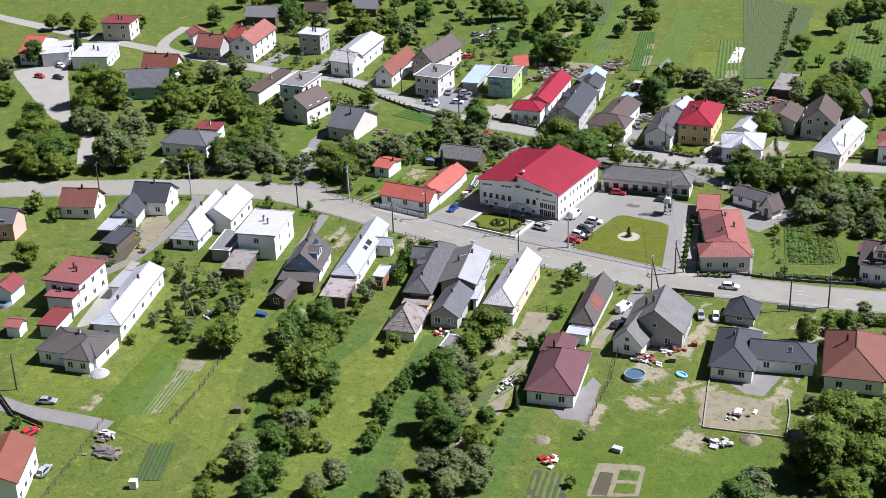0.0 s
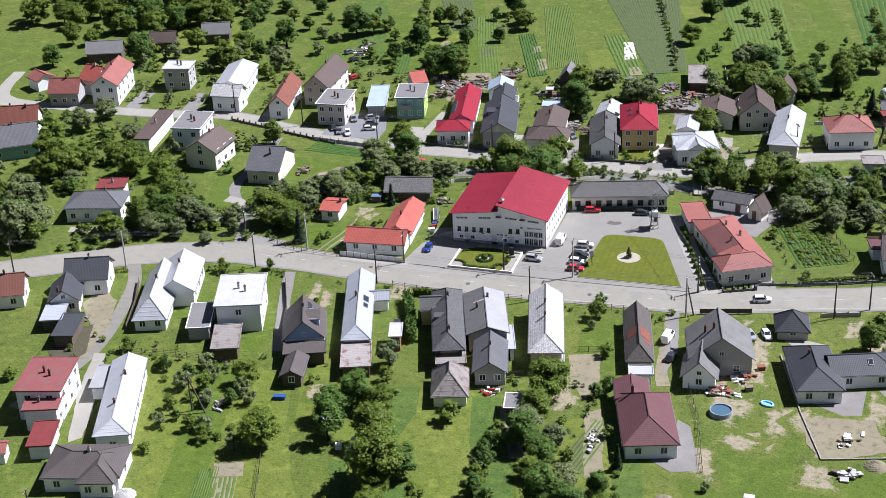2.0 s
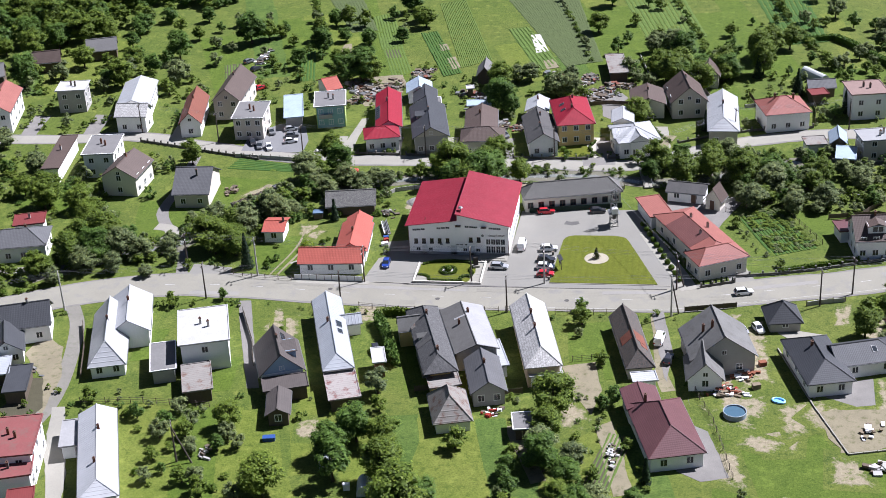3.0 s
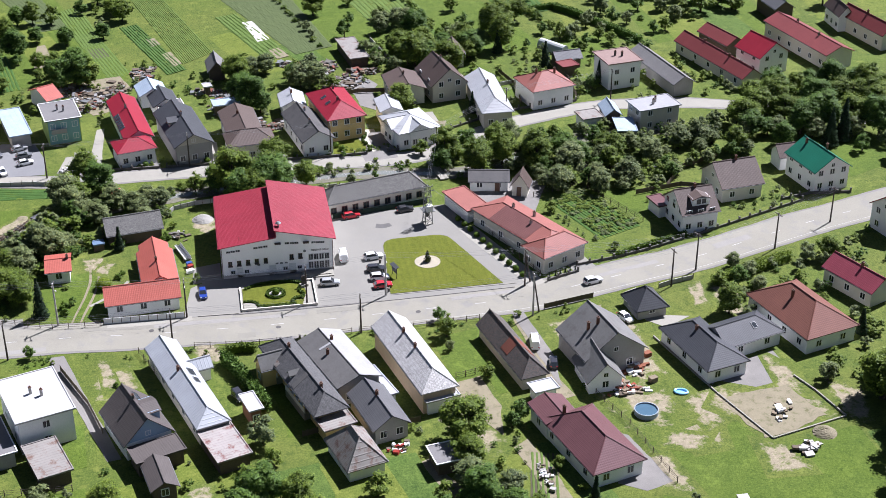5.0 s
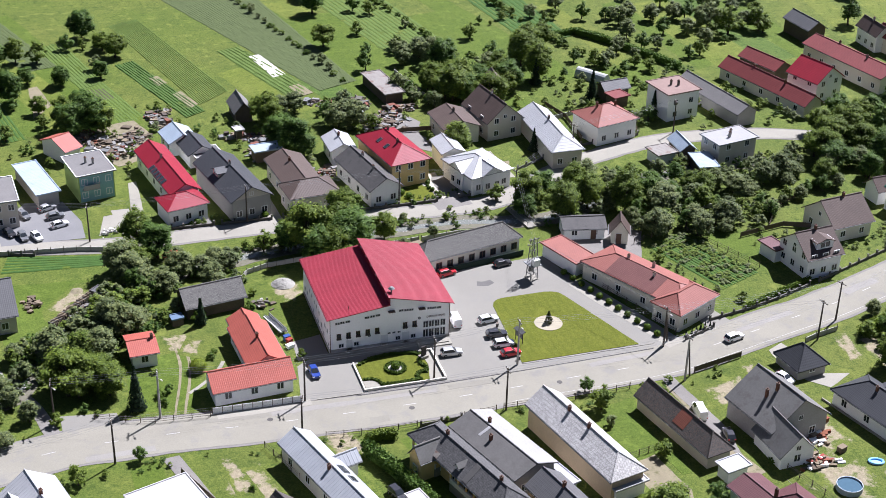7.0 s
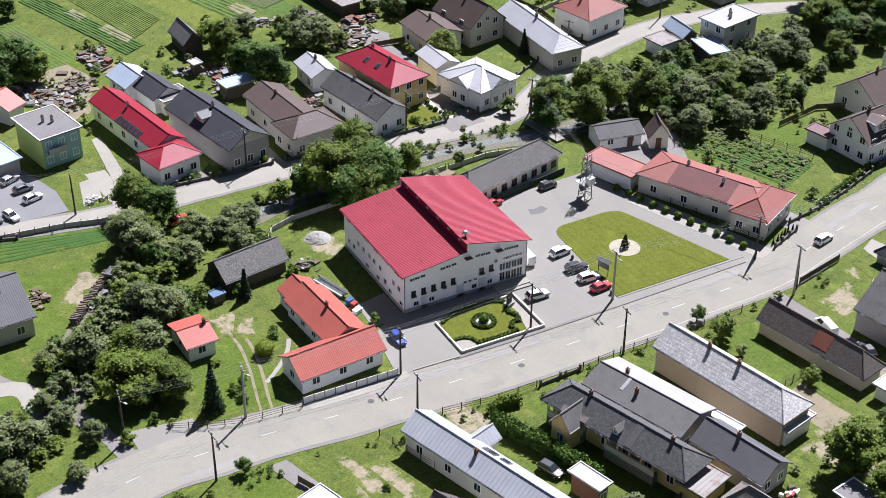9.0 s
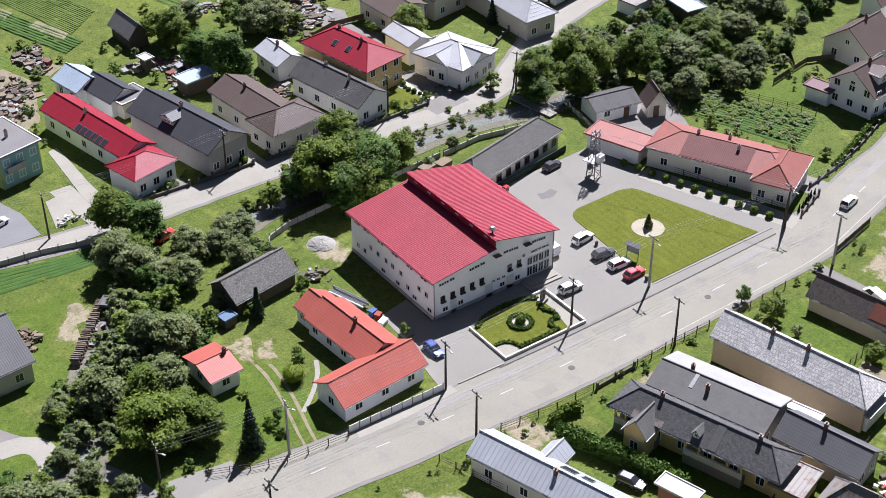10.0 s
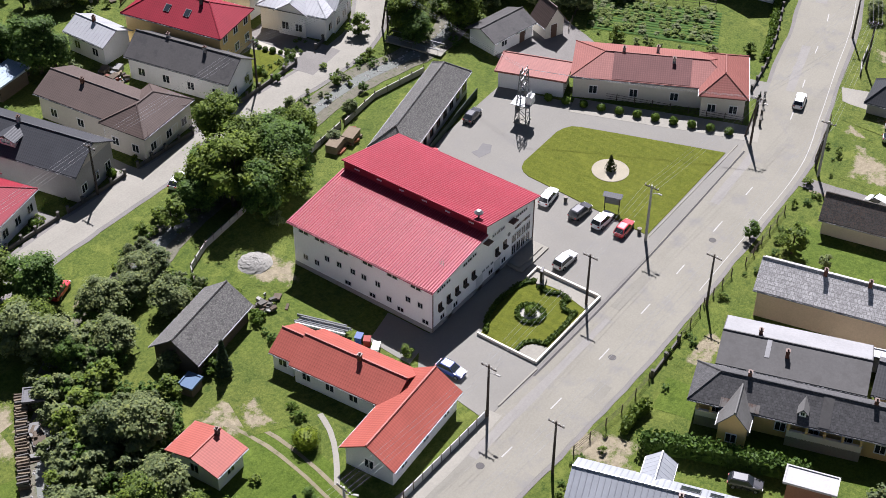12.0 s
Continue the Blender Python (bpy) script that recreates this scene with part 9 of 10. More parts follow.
NORTH = [utility_pole(*q) for q in ((-43.6, -7.8, -8, -60), (-28.3, -10.6, -8, -60, True), (-6.4, -11.8, 0, -90), (28.7, -10.5, 0, -90, True), (53.8, -11.6, 10, -90, False, (1.6, 1.2)), (86.0, -11.4, 20))]
wires(NORTH)
wires([NORTH[-2], SOUTH[-3]], (-0.35, 0.35))
BACKP = [utility_pole(*q) for q in ((-77, 60.5, 0), (-56, 55.5, -20), (-33.4, 48.4, -10), (-4.3, 48.9, 0), (25.4, 48.9, 0), (47.2, 43.2, 30, False, False, (1.2, 1.0)), (66, 61, 30), (92, 67.4, 0))]
wires(BACKP)
utility_pole(-24.7, -73.4, 20, False, False, (2.4, -1.0))
utility_pole(-33.9, -110.3, 10)
utility_pole(14.6, -10.9, 0)
wires([(Vector((47.2, 43.2, 8)), 0.5), (Vector((40.6, 15.4, 8.2)), 0.3), (Vector((53.8, -11.6, 7.5)), 0.2)], (-0.6, 0, 0.6))


def lattice_tower(x, y):
    """A steel lattice mast carrying a transformer and its crossarms."""
    t = thing("transformer_tower", "grey steel lattice tower carrying a transformer", "lattice tower", pose(x, y, 0, 0, 0, 12))
    H, w0, w1 = 8.0, 0.78, 0.4
    c = [(-1, -1), (1, -1), (1, 1), (-1, 1)]
    for sx, sy in c:
        bm = bmesh.new()
        tube(bm, (sx * w0, sy * w0, 0), (sx * w1, sy * w1, H), 0.085, 0.07, 5)
        part("leg", bm, STEEL, t)
    n = 8
    for k in range(n):
        z0, z1 = H * k / n, H * (k + 1) / n
        a, b = w0 + (w1 - w0) * k / n, w0 + (w1 - w0) * (k + 1) / n
        for i in range(4):
            p, q = c[i], c[(i + 1) % 4]
            bm = bmesh.new()
            if k % 2:
                p, q = q, p
            tube(bm, (p[0] * a, p[1] * a, z0), (q[0] * b, q[1] * b, z1), 0.05, 0.05, 4)
            part("brace", bm, STEEL, t)
    bm = bmesh.new()
    box(bm, (0, -1.0, 3.7), (1.2, 0.9, 1.2))
    for k in (-0.3, 0, 0.3):
        tube(bm, (k, -1.0, 4.3), (k, -1.0, 4.8), 0.08, 0.06, 6)
    part("transformer", bm, FRAME, t, "pale transformer box")
    bm = bmesh.new()
    box(bm, (0, 0, 3.0), (2.3, 2.6, 0.1))
    part("platform", bm, STEEL, t, "steel service platform")
    bm = bmesh.new()
    box(bm, (0.2, 0.85, 1.5), (0.7, 0.35, 1.0))
    part("switch_box", bm, OLDCONCRETE, t, "grey switch cabinet")
    for z, l in ((5.6, 1.8), (6.9, 2.6), (7.8, 2.2)):
        bm = bmesh.new()
        box(bm, (0, 0, z), (l, 0.12, 0.12))
        arm = part("crossarm", bm, STEEL, t)
        for k in (-0.45, 0, 0.45):
            part("insulator", INSUL, None, arm, "", pose(k * l, 0, z + 0.05))
    bm = bmesh.new()
    box(bm, (0, 0, 0.08), (1.9, 1.9, 0.16))
    part("foundation", bm, CONCRETE, t)


lattice_tower(40.6, 15.4)

# ---- fences, walls, hedges ----
bm = bmesh.new()
box(bm, (0, 0, 0.6), (0.1, 0.1, 1.3))
POST_W = done(bm, "post", WOOD)
bm = bmesh.new()
box(bm, (0, 0, 0.5), (0.28, 0.28, 1.1))
box(bm, (0, 0, 1.08), (0.36, 0.36, 0.06))
POST_C = done(bm, "pillar", OLDCONCRETE)
bm = bmesh.new()
box(bm, (0, 0, 0.65), (1, 0.03, 1.0))
PANEL_W = done(bm, "panel", WOOD)
bm = bmesh.new()
for z in (0.35, 0.7, 1.05):
    box(bm, (0, 0, z), (1, 0.025, 0.05))
RAIL = done(bm, "rails", POLEWOOD)
bm = bmesh.new()
box(bm, (0, 0, 0.27), (1, 0.2, 0.55))
LOWWALL = done(bm, "low_wall", OLDCONCRETE)
bm = bmesh.new()
box(bm, (0, 0, 0.45), (1, 0.12, 0.9))
CONPANEL = done(bm, "concrete_panel", GREYWALL)
bm = bmesh.new()
box(bm, (0, 0, 0.6), (1, 0.05, 1.1))
WHITEPANEL = done(bm, "white_panel", FRAME)
bm = bmesh.new()
box(bm, (0, 0, 0.1), (1, 0.22, 0.42))
EDGE = done(bm, "edge_wall", CONCRETE)
FENCE = {"edge": (EDGE, EDGE, "low pale concrete edging wall"), "board": (POST_W, PANEL_W, "weathered grey board fence"), "rail": (POST_W, RAIL, "thin wire fence on timber posts"),
         "wall": (POST_C, LOWWALL, "low grey garden wall with pillars"), "concrete": (POST_W, CONPANEL, "grey concrete panel fence"),
         "white": (POST_W, WHITEPANEL, "white panel fence on dark posts")}


def fence(kind, pts, step=2.4, where="along a garden"):
    post, panel, label = FENCE[kind]
    ang = 0.0
    f = thing("fence", f"{label} {where}", "fence", pose(pts[0][0], pts[0][1], 0))
    o = Vector(pts[0])
    for a, b in zip(pts, pts[1:]):
        a, b = Vector(a) - o, Vector(b) - o
        d = b - a
        n = max(1, round(d.length / step))
        ang = math.degrees(math.atan2(d.y, d.x))
        for k in range(n):
            p = a.lerp(b, k / n)
            if kind != "edge":
                part("post", post, None, f, "", pose(p.x, p.y, 0, 0, 0, ang))
            q = a.lerp(b, (k + 0.5) / n)
            part("panel", panel, None, f, "", pose(q.x, q.y, 0, 0, 0, ang) @ Matrix.Diagonal((d.length / n - (0.36 if kind == "wall" else 0.08), 1, 1, 1)))
    e = Vector(pts[-1]) - o
    if kind != "edge":
        part("post", post, None, f, "", pose(e.x, e.y, 0, 0, 0, ang))


fence("white", [(-20.6, -11.6), (-6.8, -11.8)], 1.6, "before the orange-roofed house")
fence("rail", [(-5.4, -21.9), (2.5, -22.9), (8.4, -22.8)], 2.6, "beside the main street")
fence("wall", [(9.0, -22.8), (15.5, -22.4)], 3.2, "beside the main street")
fence("rail", [(16.0, -22.4), (21.2, -22.0)], 2.6, "beside the main street")
fence("rail", [(22.5, -21.8), (29, -21.9)], 2.2, "beside the main street")
fence("rail", [(31.8, -22.3), (43.5, -21.6)], 2.4, "beside the main street")
fence("board", [(55.4, -20.0), (64.8, -17.8)], 2.4, "beside the main street")
fence("concrete", [(77.4, -16.4), (80, -15.4), (84.5, -14.4)], 2.4, "beside the main street")
fence("rail", [(36.2, -38.6), (41.2, -37.4)], 2.0, "across the garden lawn")
fence("wall", [(65.0, -6.0), (72.4, -4.6), (80, -2.4), (87.6, 0.4)], 2.6, "beside the vegetable garden")
fence("wall", [(90, 1.2), (98, 4.4), (108, 8.4), (116, 11.6)], 2.8, "before the eastern houses")
fence("rail", [(48.3, 16.8), (51.9, 7.6), (57.4, -8.6)], 2.5, "behind the globe shrubs")
fence("wall", [(58.4, -10.6), (64.6, -8.2)], 2.2, "before the long house")
fence("concrete", [(-9.4, 27.4), (-7.9, 29.5), (-3.9, 31.0), (4.2, 31.9), (16, 33), (25, 33.8)], 1.6, "behind the hall")
fence("concrete", [(25.5, 33.6), (33, 34.4), (42, 32.8)], 2.4, "behind the storehouse")
fence("concrete", [(-49.5, 46.9), (-36, 45.4), (-26, 43.0)], 2.4, "beside the back lane")
fence("wall", [(-75.5, 55.2), (-66, 52.4), (-59.5, 50.2), (-50, 47.4), (-43.4, 45.4)], 2.2, "beside the back lane")
fence("wall", [(-24, 49.8), (-20.5, 49.6), (-14, 49.3), (-10.5, 49.2)], 2.4, "before the northern houses")
fence("wall", [(-9, 49.1), (0.4, 48.9)], 2.4, "before the northern houses")
fence("wall", [(2.6, 48.8), (12.2, 48.4)], 2.4, "before the northern houses")
fence("wall", [(16, 48.4), (22.6, 48.2), (33, 48.4)], 2.4, "before the northern houses")
fence("wall", [(37.5, 48.6), (44.4, 50.4), (48.6, 54.2)], 2.4, "before the white-roofed house")
fence("wall", [(53, 58.0), (60, 61.8), (70, 65.8), (84, 68.2)], 2.6, "before the northern houses")
fence("board", [(70, 88), (72, 80), (71.2, 68.4)], 2.5, "between two plots")
fence("board", [(83.6, 92), (85.4, 80), (84.6, 70)], 2.5, "between two plots")
fence("rail", [(-9.4, -78), (-6.4, -86), (-3.6, -94.6), (-1, -105.8)], 2.4, "down the meadow")
fence("board", [(10.2, -50.2), (13.2, -49.4)], 0.8, "closing the yard")
fence("board", [(25.6, -50.2), (28.6, -49.4)], 0.8, "closing the yard")
fence("edge", [(71.6, -32), (74.4, -42), (76.6, -50), (81.0, -63.2), (94.4, -59.6)], 2.5, "round the building plot")
fence("edge", [(94.4, -59.6), (92.4, -52), (90.6, -47.4)], 2.5, "round the building plot")
fence("rail", [(57.4, -47), (60.4, -56), (63.2, -71)], 2.6, "beside the gravel drive")
fence("board", [(-27.2, -25.2), (-22.4, -36), (-20.0, -44)], 2.2, "between two gardens")
fence("rail", [(-14.6, -22), (-10.4, -33), (-6.8, -44)], 2.4, "between two gardens")
fence("board", [(-56.6, -32), (-53.2, -40), (-50.0, -50)], 2.2, "beside the lane")
fence("rail", [(-47, -58), (-36, -57), (-24, -57.5)], 2.4, "behind the gardens")
fence("board", [(-36, -113), (-28, -117), (-20, -117.5)], 1.6, "beside the gravel track")
fence("rail", [(-12, -111), (-8, -122), (-4, -134)], 2.4, "beside the gravel track")
fence("rail", [(-37.8, -8.4), (-33.4, -10.3), (-29.2, -11.7), (-21, -12.2)], 2.4, "round the garden corner")
fence("concrete", [(62.6, 26), (70, 32), (80, 34), (92, 30)], 2.5, "behind the gardens")
fence("board", [(91, 22), (97, 30), (106, 34)], 2.5, "between two gardens")
fence("wall", [(112, 12.6), (118.4, 14.2), (127, 13.4)], 2.4, "before the green-roofed house")
hedge([(-0.6, -27.5), (1.6, -32), (3.4, -37), (5.2, -42)], 1.6, 2.3, "tall clipped thuja hedge between the gardens", LEAF_DARK, 8, 190)
hedge([(4.4, -24.8), (2.4, -24.4), (0.2, -24.6)], 1.0, 1.6, "leafy front garden hedge", LEAF_MID, 9, 130)
hedge([(73.4, -4.0), (80, -1.4), (88.2, 1.6)], 0.8, 1.1, "dark clipped hedge beside the vegetable garden", LEAF_HEDGE, 10, 110)
hedge([(88, -17), (95, -14), (104, -10.5)], 2.2, 1.6, "overgrown hedge beside the main street", LEAF_MID, 11, 220)

hedge([(85.3, 127.4), (89.6, 129.0), (93.7, 129.8)], 1.2, 1.5, "long green hedge between two gardens", LEAF_DARK, 12, 130)
hedge([(93.9, 128.9), (98.1, 122.9), (103.4, 112.9), (109.2, 101.5)], 1.6, 1.8, "long green hedge between two gardens", LEAF_DARK, 13, 130)
fence("concrete", [(55.7, 101.9), (61.0, 85.3), (65.8, 69.8)], 2.4, "between two northern gardens")
fence("concrete", [(42.5, 115.0), (45.8, 97.8)], 2.4, "between two northern gardens")
fence("concrete", [(68.7, 80.2), (77.8, 83.0)], 2.4, "between two northern gardens")
fence("board", [(29.7, 79.8), (35.2, 81.6), (41.4, 81.1)], 2.4, "between two northern gardens")

fence("rail", [(63.4, 22.6), (74, 26.4), (82, 8.6)], 2.4, "round the vegetable garden")
fence("board", [(84, 20), (94, 22), (104, 18)], 2.4, "behind the eastern houses")

# ---- garden and yard things ----
def heap(name, label, x, y, r, h, mat, seed=1, category="heap"):
    rr = random.Random(seed)
    bm = bmesh.new()
    n, m = 40, 12
    rings = []
    for j in range(m):
        t = j / (m - 1)
        rings.append([bm.verts.new((r * (1 - t) ** 0.8 * math.cos(a * 6.2832 / n) * rr.uniform(0.95, 1.04), r * (1 - t) ** 0.8 * math.sin(a * 6.2832 / n) * rr.uniform(0.95, 1.04), h * math.sin(t * 1.57) * rr.uniform(0.95, 1.05))) for a in range(n)])
    for a, b in zip(rings, rings[1:]):
        for i in range(n):
            bm.faces.new((a[i], a[(i + 1) % n], b[(i + 1) % n], b[i]))
    bm.faces.new(rings[-1])
    bm.faces.new(list(reversed(rings[0])))
    single(name, bm, mat, label, category, pose(x, y, 0.02), "", "stuff")


def clutter(name, label, x, y, sx, sy, n, mats, seed, smin=0.25, smax=1.1, category="pile", rot=0.0, hmax=0.7):
    """A heap of mixed boards, blocks and sheets, each a part."""
    rr = random.Random(seed)
    t = thing(name, label, category, pose(x, y, 0, 0, 0, rot))
    for k in range(n):
        s = rr.uniform(smin, smax)
        h = rr.uniform(0.12, 0.45)
        bm = bmesh.new()
        px, py, rz = rr.gauss(0, sx * 0.4), rr.gauss(0, sy * 0.4), rr.uniform(-0.6, 0.6) + (1.57 if rr.random() < 0.3 else 0)
        z = rr.uniform(0, hmax) * max(0, 1 - (abs(px) / sx + abs(py) / sy) * 0.7)
        box(bm, (0, 0, h / 2), (s, s * rr.uniform(0.25, 0.8), h))
        part("board" if s > 0.8 else "block", bm, rr.choice(mats), t, "", pose(px, py, z, rr.uniform(-8, 8), rr.uniform(-8, 8), math.degrees(rz)))


TARP_BLUE = surface("blue_tarpaulin", (0.03, 0.07, 0.225), 0.7, 1.0, 4, 0.5)
TARP_RED = surface("red_sheet", (0.25, 0.03, 0.02), 0.7, 1.0, 4, 0.6)
BRICKRED = surface("stacked_brick", (0.21, 0.08, 0.045), 0.7, 1.0, 8, 0.9)
JUNKWHITE = surface("dusty_white_sheets", (0.21, 0.205, 0.195), 0.6, 0.8, 5, 0.8)
MIX = [WOOD, WOOD, PALEWOOD, GREYWALL, JUNKWHITE, STEEL]
heap("sand_heap", "pale sand heap half covered with a white sheet", -2.4, 24.4, 2.1, 0.8, surface("white_sheet", (0.25, 0.242, 0.215), 0.7, 0.8, 4, 0.7), 3)
heap("gravel_heap", "heap of pale limestone rubble on the grass", -24.4, -98.8, 2.0, 0.9, STONE, 4)
heap("sand_heap", "pale sand heap on the building plot", 89.4, -63, 1.9, 0.8, DIRT, 5)
heap("rubble_heap", "small heap of pale rubble on the meadow", -37.2, 31, 1.1, 0.16, DIRT, 6)
heap("compost_heap", "small pale heap beside the vegetable plot", 58.6, -79.6, 1.5, 0.5, DIRT, 7)
clutter("rubble_pile", "loose pile of red bricks, boards and rubble", 62.4, -46.6, 3.8, 2.0, 60, [BRICKRED, PALEWOOD, WHITE, TARP_RED, WOOD], 1, 0.3, 1.6)
clutter("rubble_pile", "bricks and boards stacked behind the grey house", 65.6, -40.8, 2.2, 2.4, 36, [BRICKRED, PALEWOOD, WHITE], 2, 0.3, 1.3)
clutter("rubble_pile", "old stones and boards beside the barn", -7.2, 18.2, 1.8, 2.4, 30, [STONE, OLDCONCRETE, WOOD], 3, 0.3, 1.2)
clutter("timber_pile", "stacked timber and pallets on the meadow", -4.4, -118.2, 3.4, 2.2, 46, [WOOD, PALEWOOD, STEEL], 4, 0.5, 2.0)
clutter("timber_pile", "weathered timber pile under a grey cover", -8.4, -114.6, 1.6, 1.4, 14, [WOOD, GREYWALL], 5, 0.8, 2.0, hmax=1.2)


def firewood(x, y, rot, length):
    """A long stack of split logs between stakes."""
    rr = random.Random(6)
    f = thing("firewood_stack", "long row of grey split firewood between stakes", "firewood", pose(x, y, 0, 0, 0, rot))
    for k in range(int(length / 0.42)):
        for j in range(4):
            bm = bmesh.new()
            r_ = rr.uniform(0.12, 0.2)
            tube(bm, (0, -0.6, 0), (0, 0.6, 0), r_, r_ * rr.uniform(0.8, 1), 6)
            part("log", bm, rr.choice([WOOD, OLDCONCRETE, WOOD, PALEWOOD]), f, "", pose(k * 0.42 - length / 2 + rr.uniform(-0.05, 0.05), rr.uniform(-0.15, 0.15), 0.16 + j * 0.3, 0, 0, rr.uniform(-8, 8)))


firewood(-38.3, 24.1, -130, 13.3)
clutter("timber_pile", "white weathered boards beside the firewood", -36.8, 23.7, 0.8, 3.0, 16, [JUNKWHITE, WOOD], 6, 0.5, 1.4, rot=-220)
clutter("yard_junk", "builder's yard full of boards, sheets and pallets", -26.6, 90.4, 5.0, 6.0, 70, MIX + [BRICKRED], 7, 0.5, 2.0)
clutter("yard_junk", "rows of stacked pale timber behind the red house", -19.6, 92.6, 2.2, 6.5, 50, [PALEWOOD, JUNKWHITE, WOOD], 8, 0.6, 2.0)
clutter("yard_junk", "scrap heap with metal and boards in the yard", 32.4, 86.6, 5.0, 5.0, 80, MIX, 9, 0.4, 1.8)
clutter("yard_junk", "scrap and timber behind the sheds", 27.4, 95.4, 4.5, 2.6, 40, MIX, 10, 0.4, 1.5)
clutter("yard_junk", "boards and sheets beside the sheds", 4.4, 78.6, 4.2, 4.0, 50, MIX, 11, 0.4, 1.8)
clutter("yard_junk", "stacked white boards on the far meadow", -60.2, 113.6, 1.8, 7.0, 44, [WHITE, WOOD, STEEL], 12, 0.6, 2.2)
clutter("yard_junk", "firewood and boards beside the grey house", -44.6, 27.8, 2.2, 3.0, 34, [PALEWOOD, WOOD], 13, 0.3, 1.2)
clutter("yard_junk", "concrete blocks on the edge of the plot", 85.8, -66.4, 3.2, 1.6, 22, [GREYWALL, WOOD], 14, 0.5, 1.4)
clutter("yard_junk", "old hutch, boards and tarpaulin on the grass", 62.8, -84.6, 1.6, 2.2, 14, [BRICKRED, WHITE, TARP_RED], 15, 0.5, 1.4)
clutter("yard_junk", "boards and tins behind the dark house", -61.4, -50.6, 2.6, 3.4, 34, MIX + [BRICKRED], 16, 0.4, 1.4)
clutter("yard_junk", "garden furniture and tools behind the cottage", 24.6, -55.6, 2.2, 1.4, 18, [WOOD, TARP_RED, WHITE], 17, 0.3, 0.9)
clutter("yard_junk", "rows of seedlings boxes and boards", -20.6, -70.6, 1.2, 3.0, 20, [WOOD, STONE], 18, 0.3, 1.0)
clutter("yard_junk", "wheelbarrows and crates beside the beds", 44.6, -66.0, 1.4, 4.4, 30, [STONE, WHITE, WOOD], 19, 0.3, 0.9)
clutter("yard_junk", "boards behind the storehouse fence", 23, 31.4, 3.0, 1.2, 18, [PALEWOOD, WOOD, BRICKRED], 20, 0.5, 1.6)
clutter("stone_border", "white stones round the rock garden", -29.6, 51.0, 2.4, 1.6, 26, [WHITE, STONE], 22, 0.2, 0.5)
clutter("yard_junk", "planks and buckets on the dirt plot", 84.4, -56.6, 3.0, 3.0, 10, [WHITE, PALEWOOD], 23, 0.5, 1.4)


def junk_heap(x, y, r, seed):
    """Loose scrap too small to pick apart: boards, sheets, pots and blocks thrown together."""
    rr = random.Random(seed)
    bm = bmesh.new()
    for k in range(int(26 * r)):
        s = rr.uniform(0.15, 0.9) if rr.random() < 0.85 else rr.uniform(1.0, 1.8)
        a, d = rr.uniform(0, 6.28), r * math.sqrt(rr.random())
        h = rr.uniform(0.08, 0.5) if s < 0.9 else rr.uniform(0.05, 0.9)
        box(bm, (d * math.cos(a) * 1.3, d * math.sin(a) * 0.8, h / 2 + rr.uniform(0, 0.35) * (1 - d / r)), (s, s * rr.uniform(0.2, 0.9), h), rr.uniform(0, 3.1), rr.randrange(7))
    single("junk_heap", bm, [WOOD, PALEWOOD, OLDCONCRETE, JUNKWHITE, STEEL, R_RUSTTILE, POLEWOOD], "scattered boards, tins and scrap in a back yard", "junk", pose(x, y, 0.02, 0, 0, rr.uniform(0, 180)), "", "stuff")


for k, (x, y, r) in enumerate([(-14.2, 101.0, 2.5), (-22.4, 90.4, 3.5), (-30.4, 94.7, 3.0), (-27.6, 82.3, 2.5), (0.2, 87.6, 2.6), (6.3, 83.7, 3.0), (11.3, 67.4, 2.2), (15.3, 66.5, 2.2), (30.1, 99.0, 3.0), (32.3, 88.6, 3.5), (38.7, 93.7, 2.6), (-13.8, 103.8, 2.5), (-14.0, 98.8, 2.5), (-21.2, 91.3, 2.6), (-24.3, 85.4, 2.4), (4.4, 80.4, 3.0), (5.0, 86.6, 2.4), (21.4, 101.2, 2.4), (35.0, 92.2, 2.8), (-109.9, 24.5, 2.0), (-83.5, 50.3, 1.8), (-52.8, 33.3, 1.6)]):
    junk_heap(x, y, r, 60 + k)


def pool(x, y, r, h, label):
    p = thing("swimming_pool", label, "pool", pose(x, y, 0.03))
    bm = bmesh.new()
    n = 32
    ring = lambda rr, z: [bm.verts.new((rr * math.cos(k * 6.28318 / n), rr * math.sin(k * 6.28318 / n), z)) for k in range(n)]
    a, b, c, d = ring(r, 0), ring(r, h), ring(r - 0.12, h), ring(r - 0.12, 0.1)
    for u, v in ((a, b), (b, c), (c, d)):
        for k in range(n):
            bm.faces.new((u[k], u[(k + 1) % n], v[(k + 1) % n], v[k]))
    bm.faces.new(d)
    part("pool_wall", bm, surface("pool_liner", (0.26, 0.30, 0.34), 0.7, 0.8, 4, 0.5), p)
    bm = bmesh.new()
    extrude_poly(bm, [((r - 0.14) * math.cos(k * 6.28318 / n), (r - 0.14) * math.sin(k * 6.28318 / n)) for k in range(n)], h - 0.3, h - 0.22)
    part("water", bm, gloss("pool_water", (0.06, 0.11, 0.15), 0.06), p)


pool(63.8, -53.4, 1.9, 0.9, "round blue above-ground pool")
bm = bmesh.new()
ring = [[bm.verts.new(((1.3 + 0.24 * math.cos(j * math.pi / 4)) * math.cos(k * math.pi / 12), (0.85 + 0.24 * math.cos(j * math.pi / 4)) * math.sin(k * math.pi / 12), 0.25 + 0.24 * math.sin(j * math.pi / 4))) for j in range(8)] for k in range(24)]
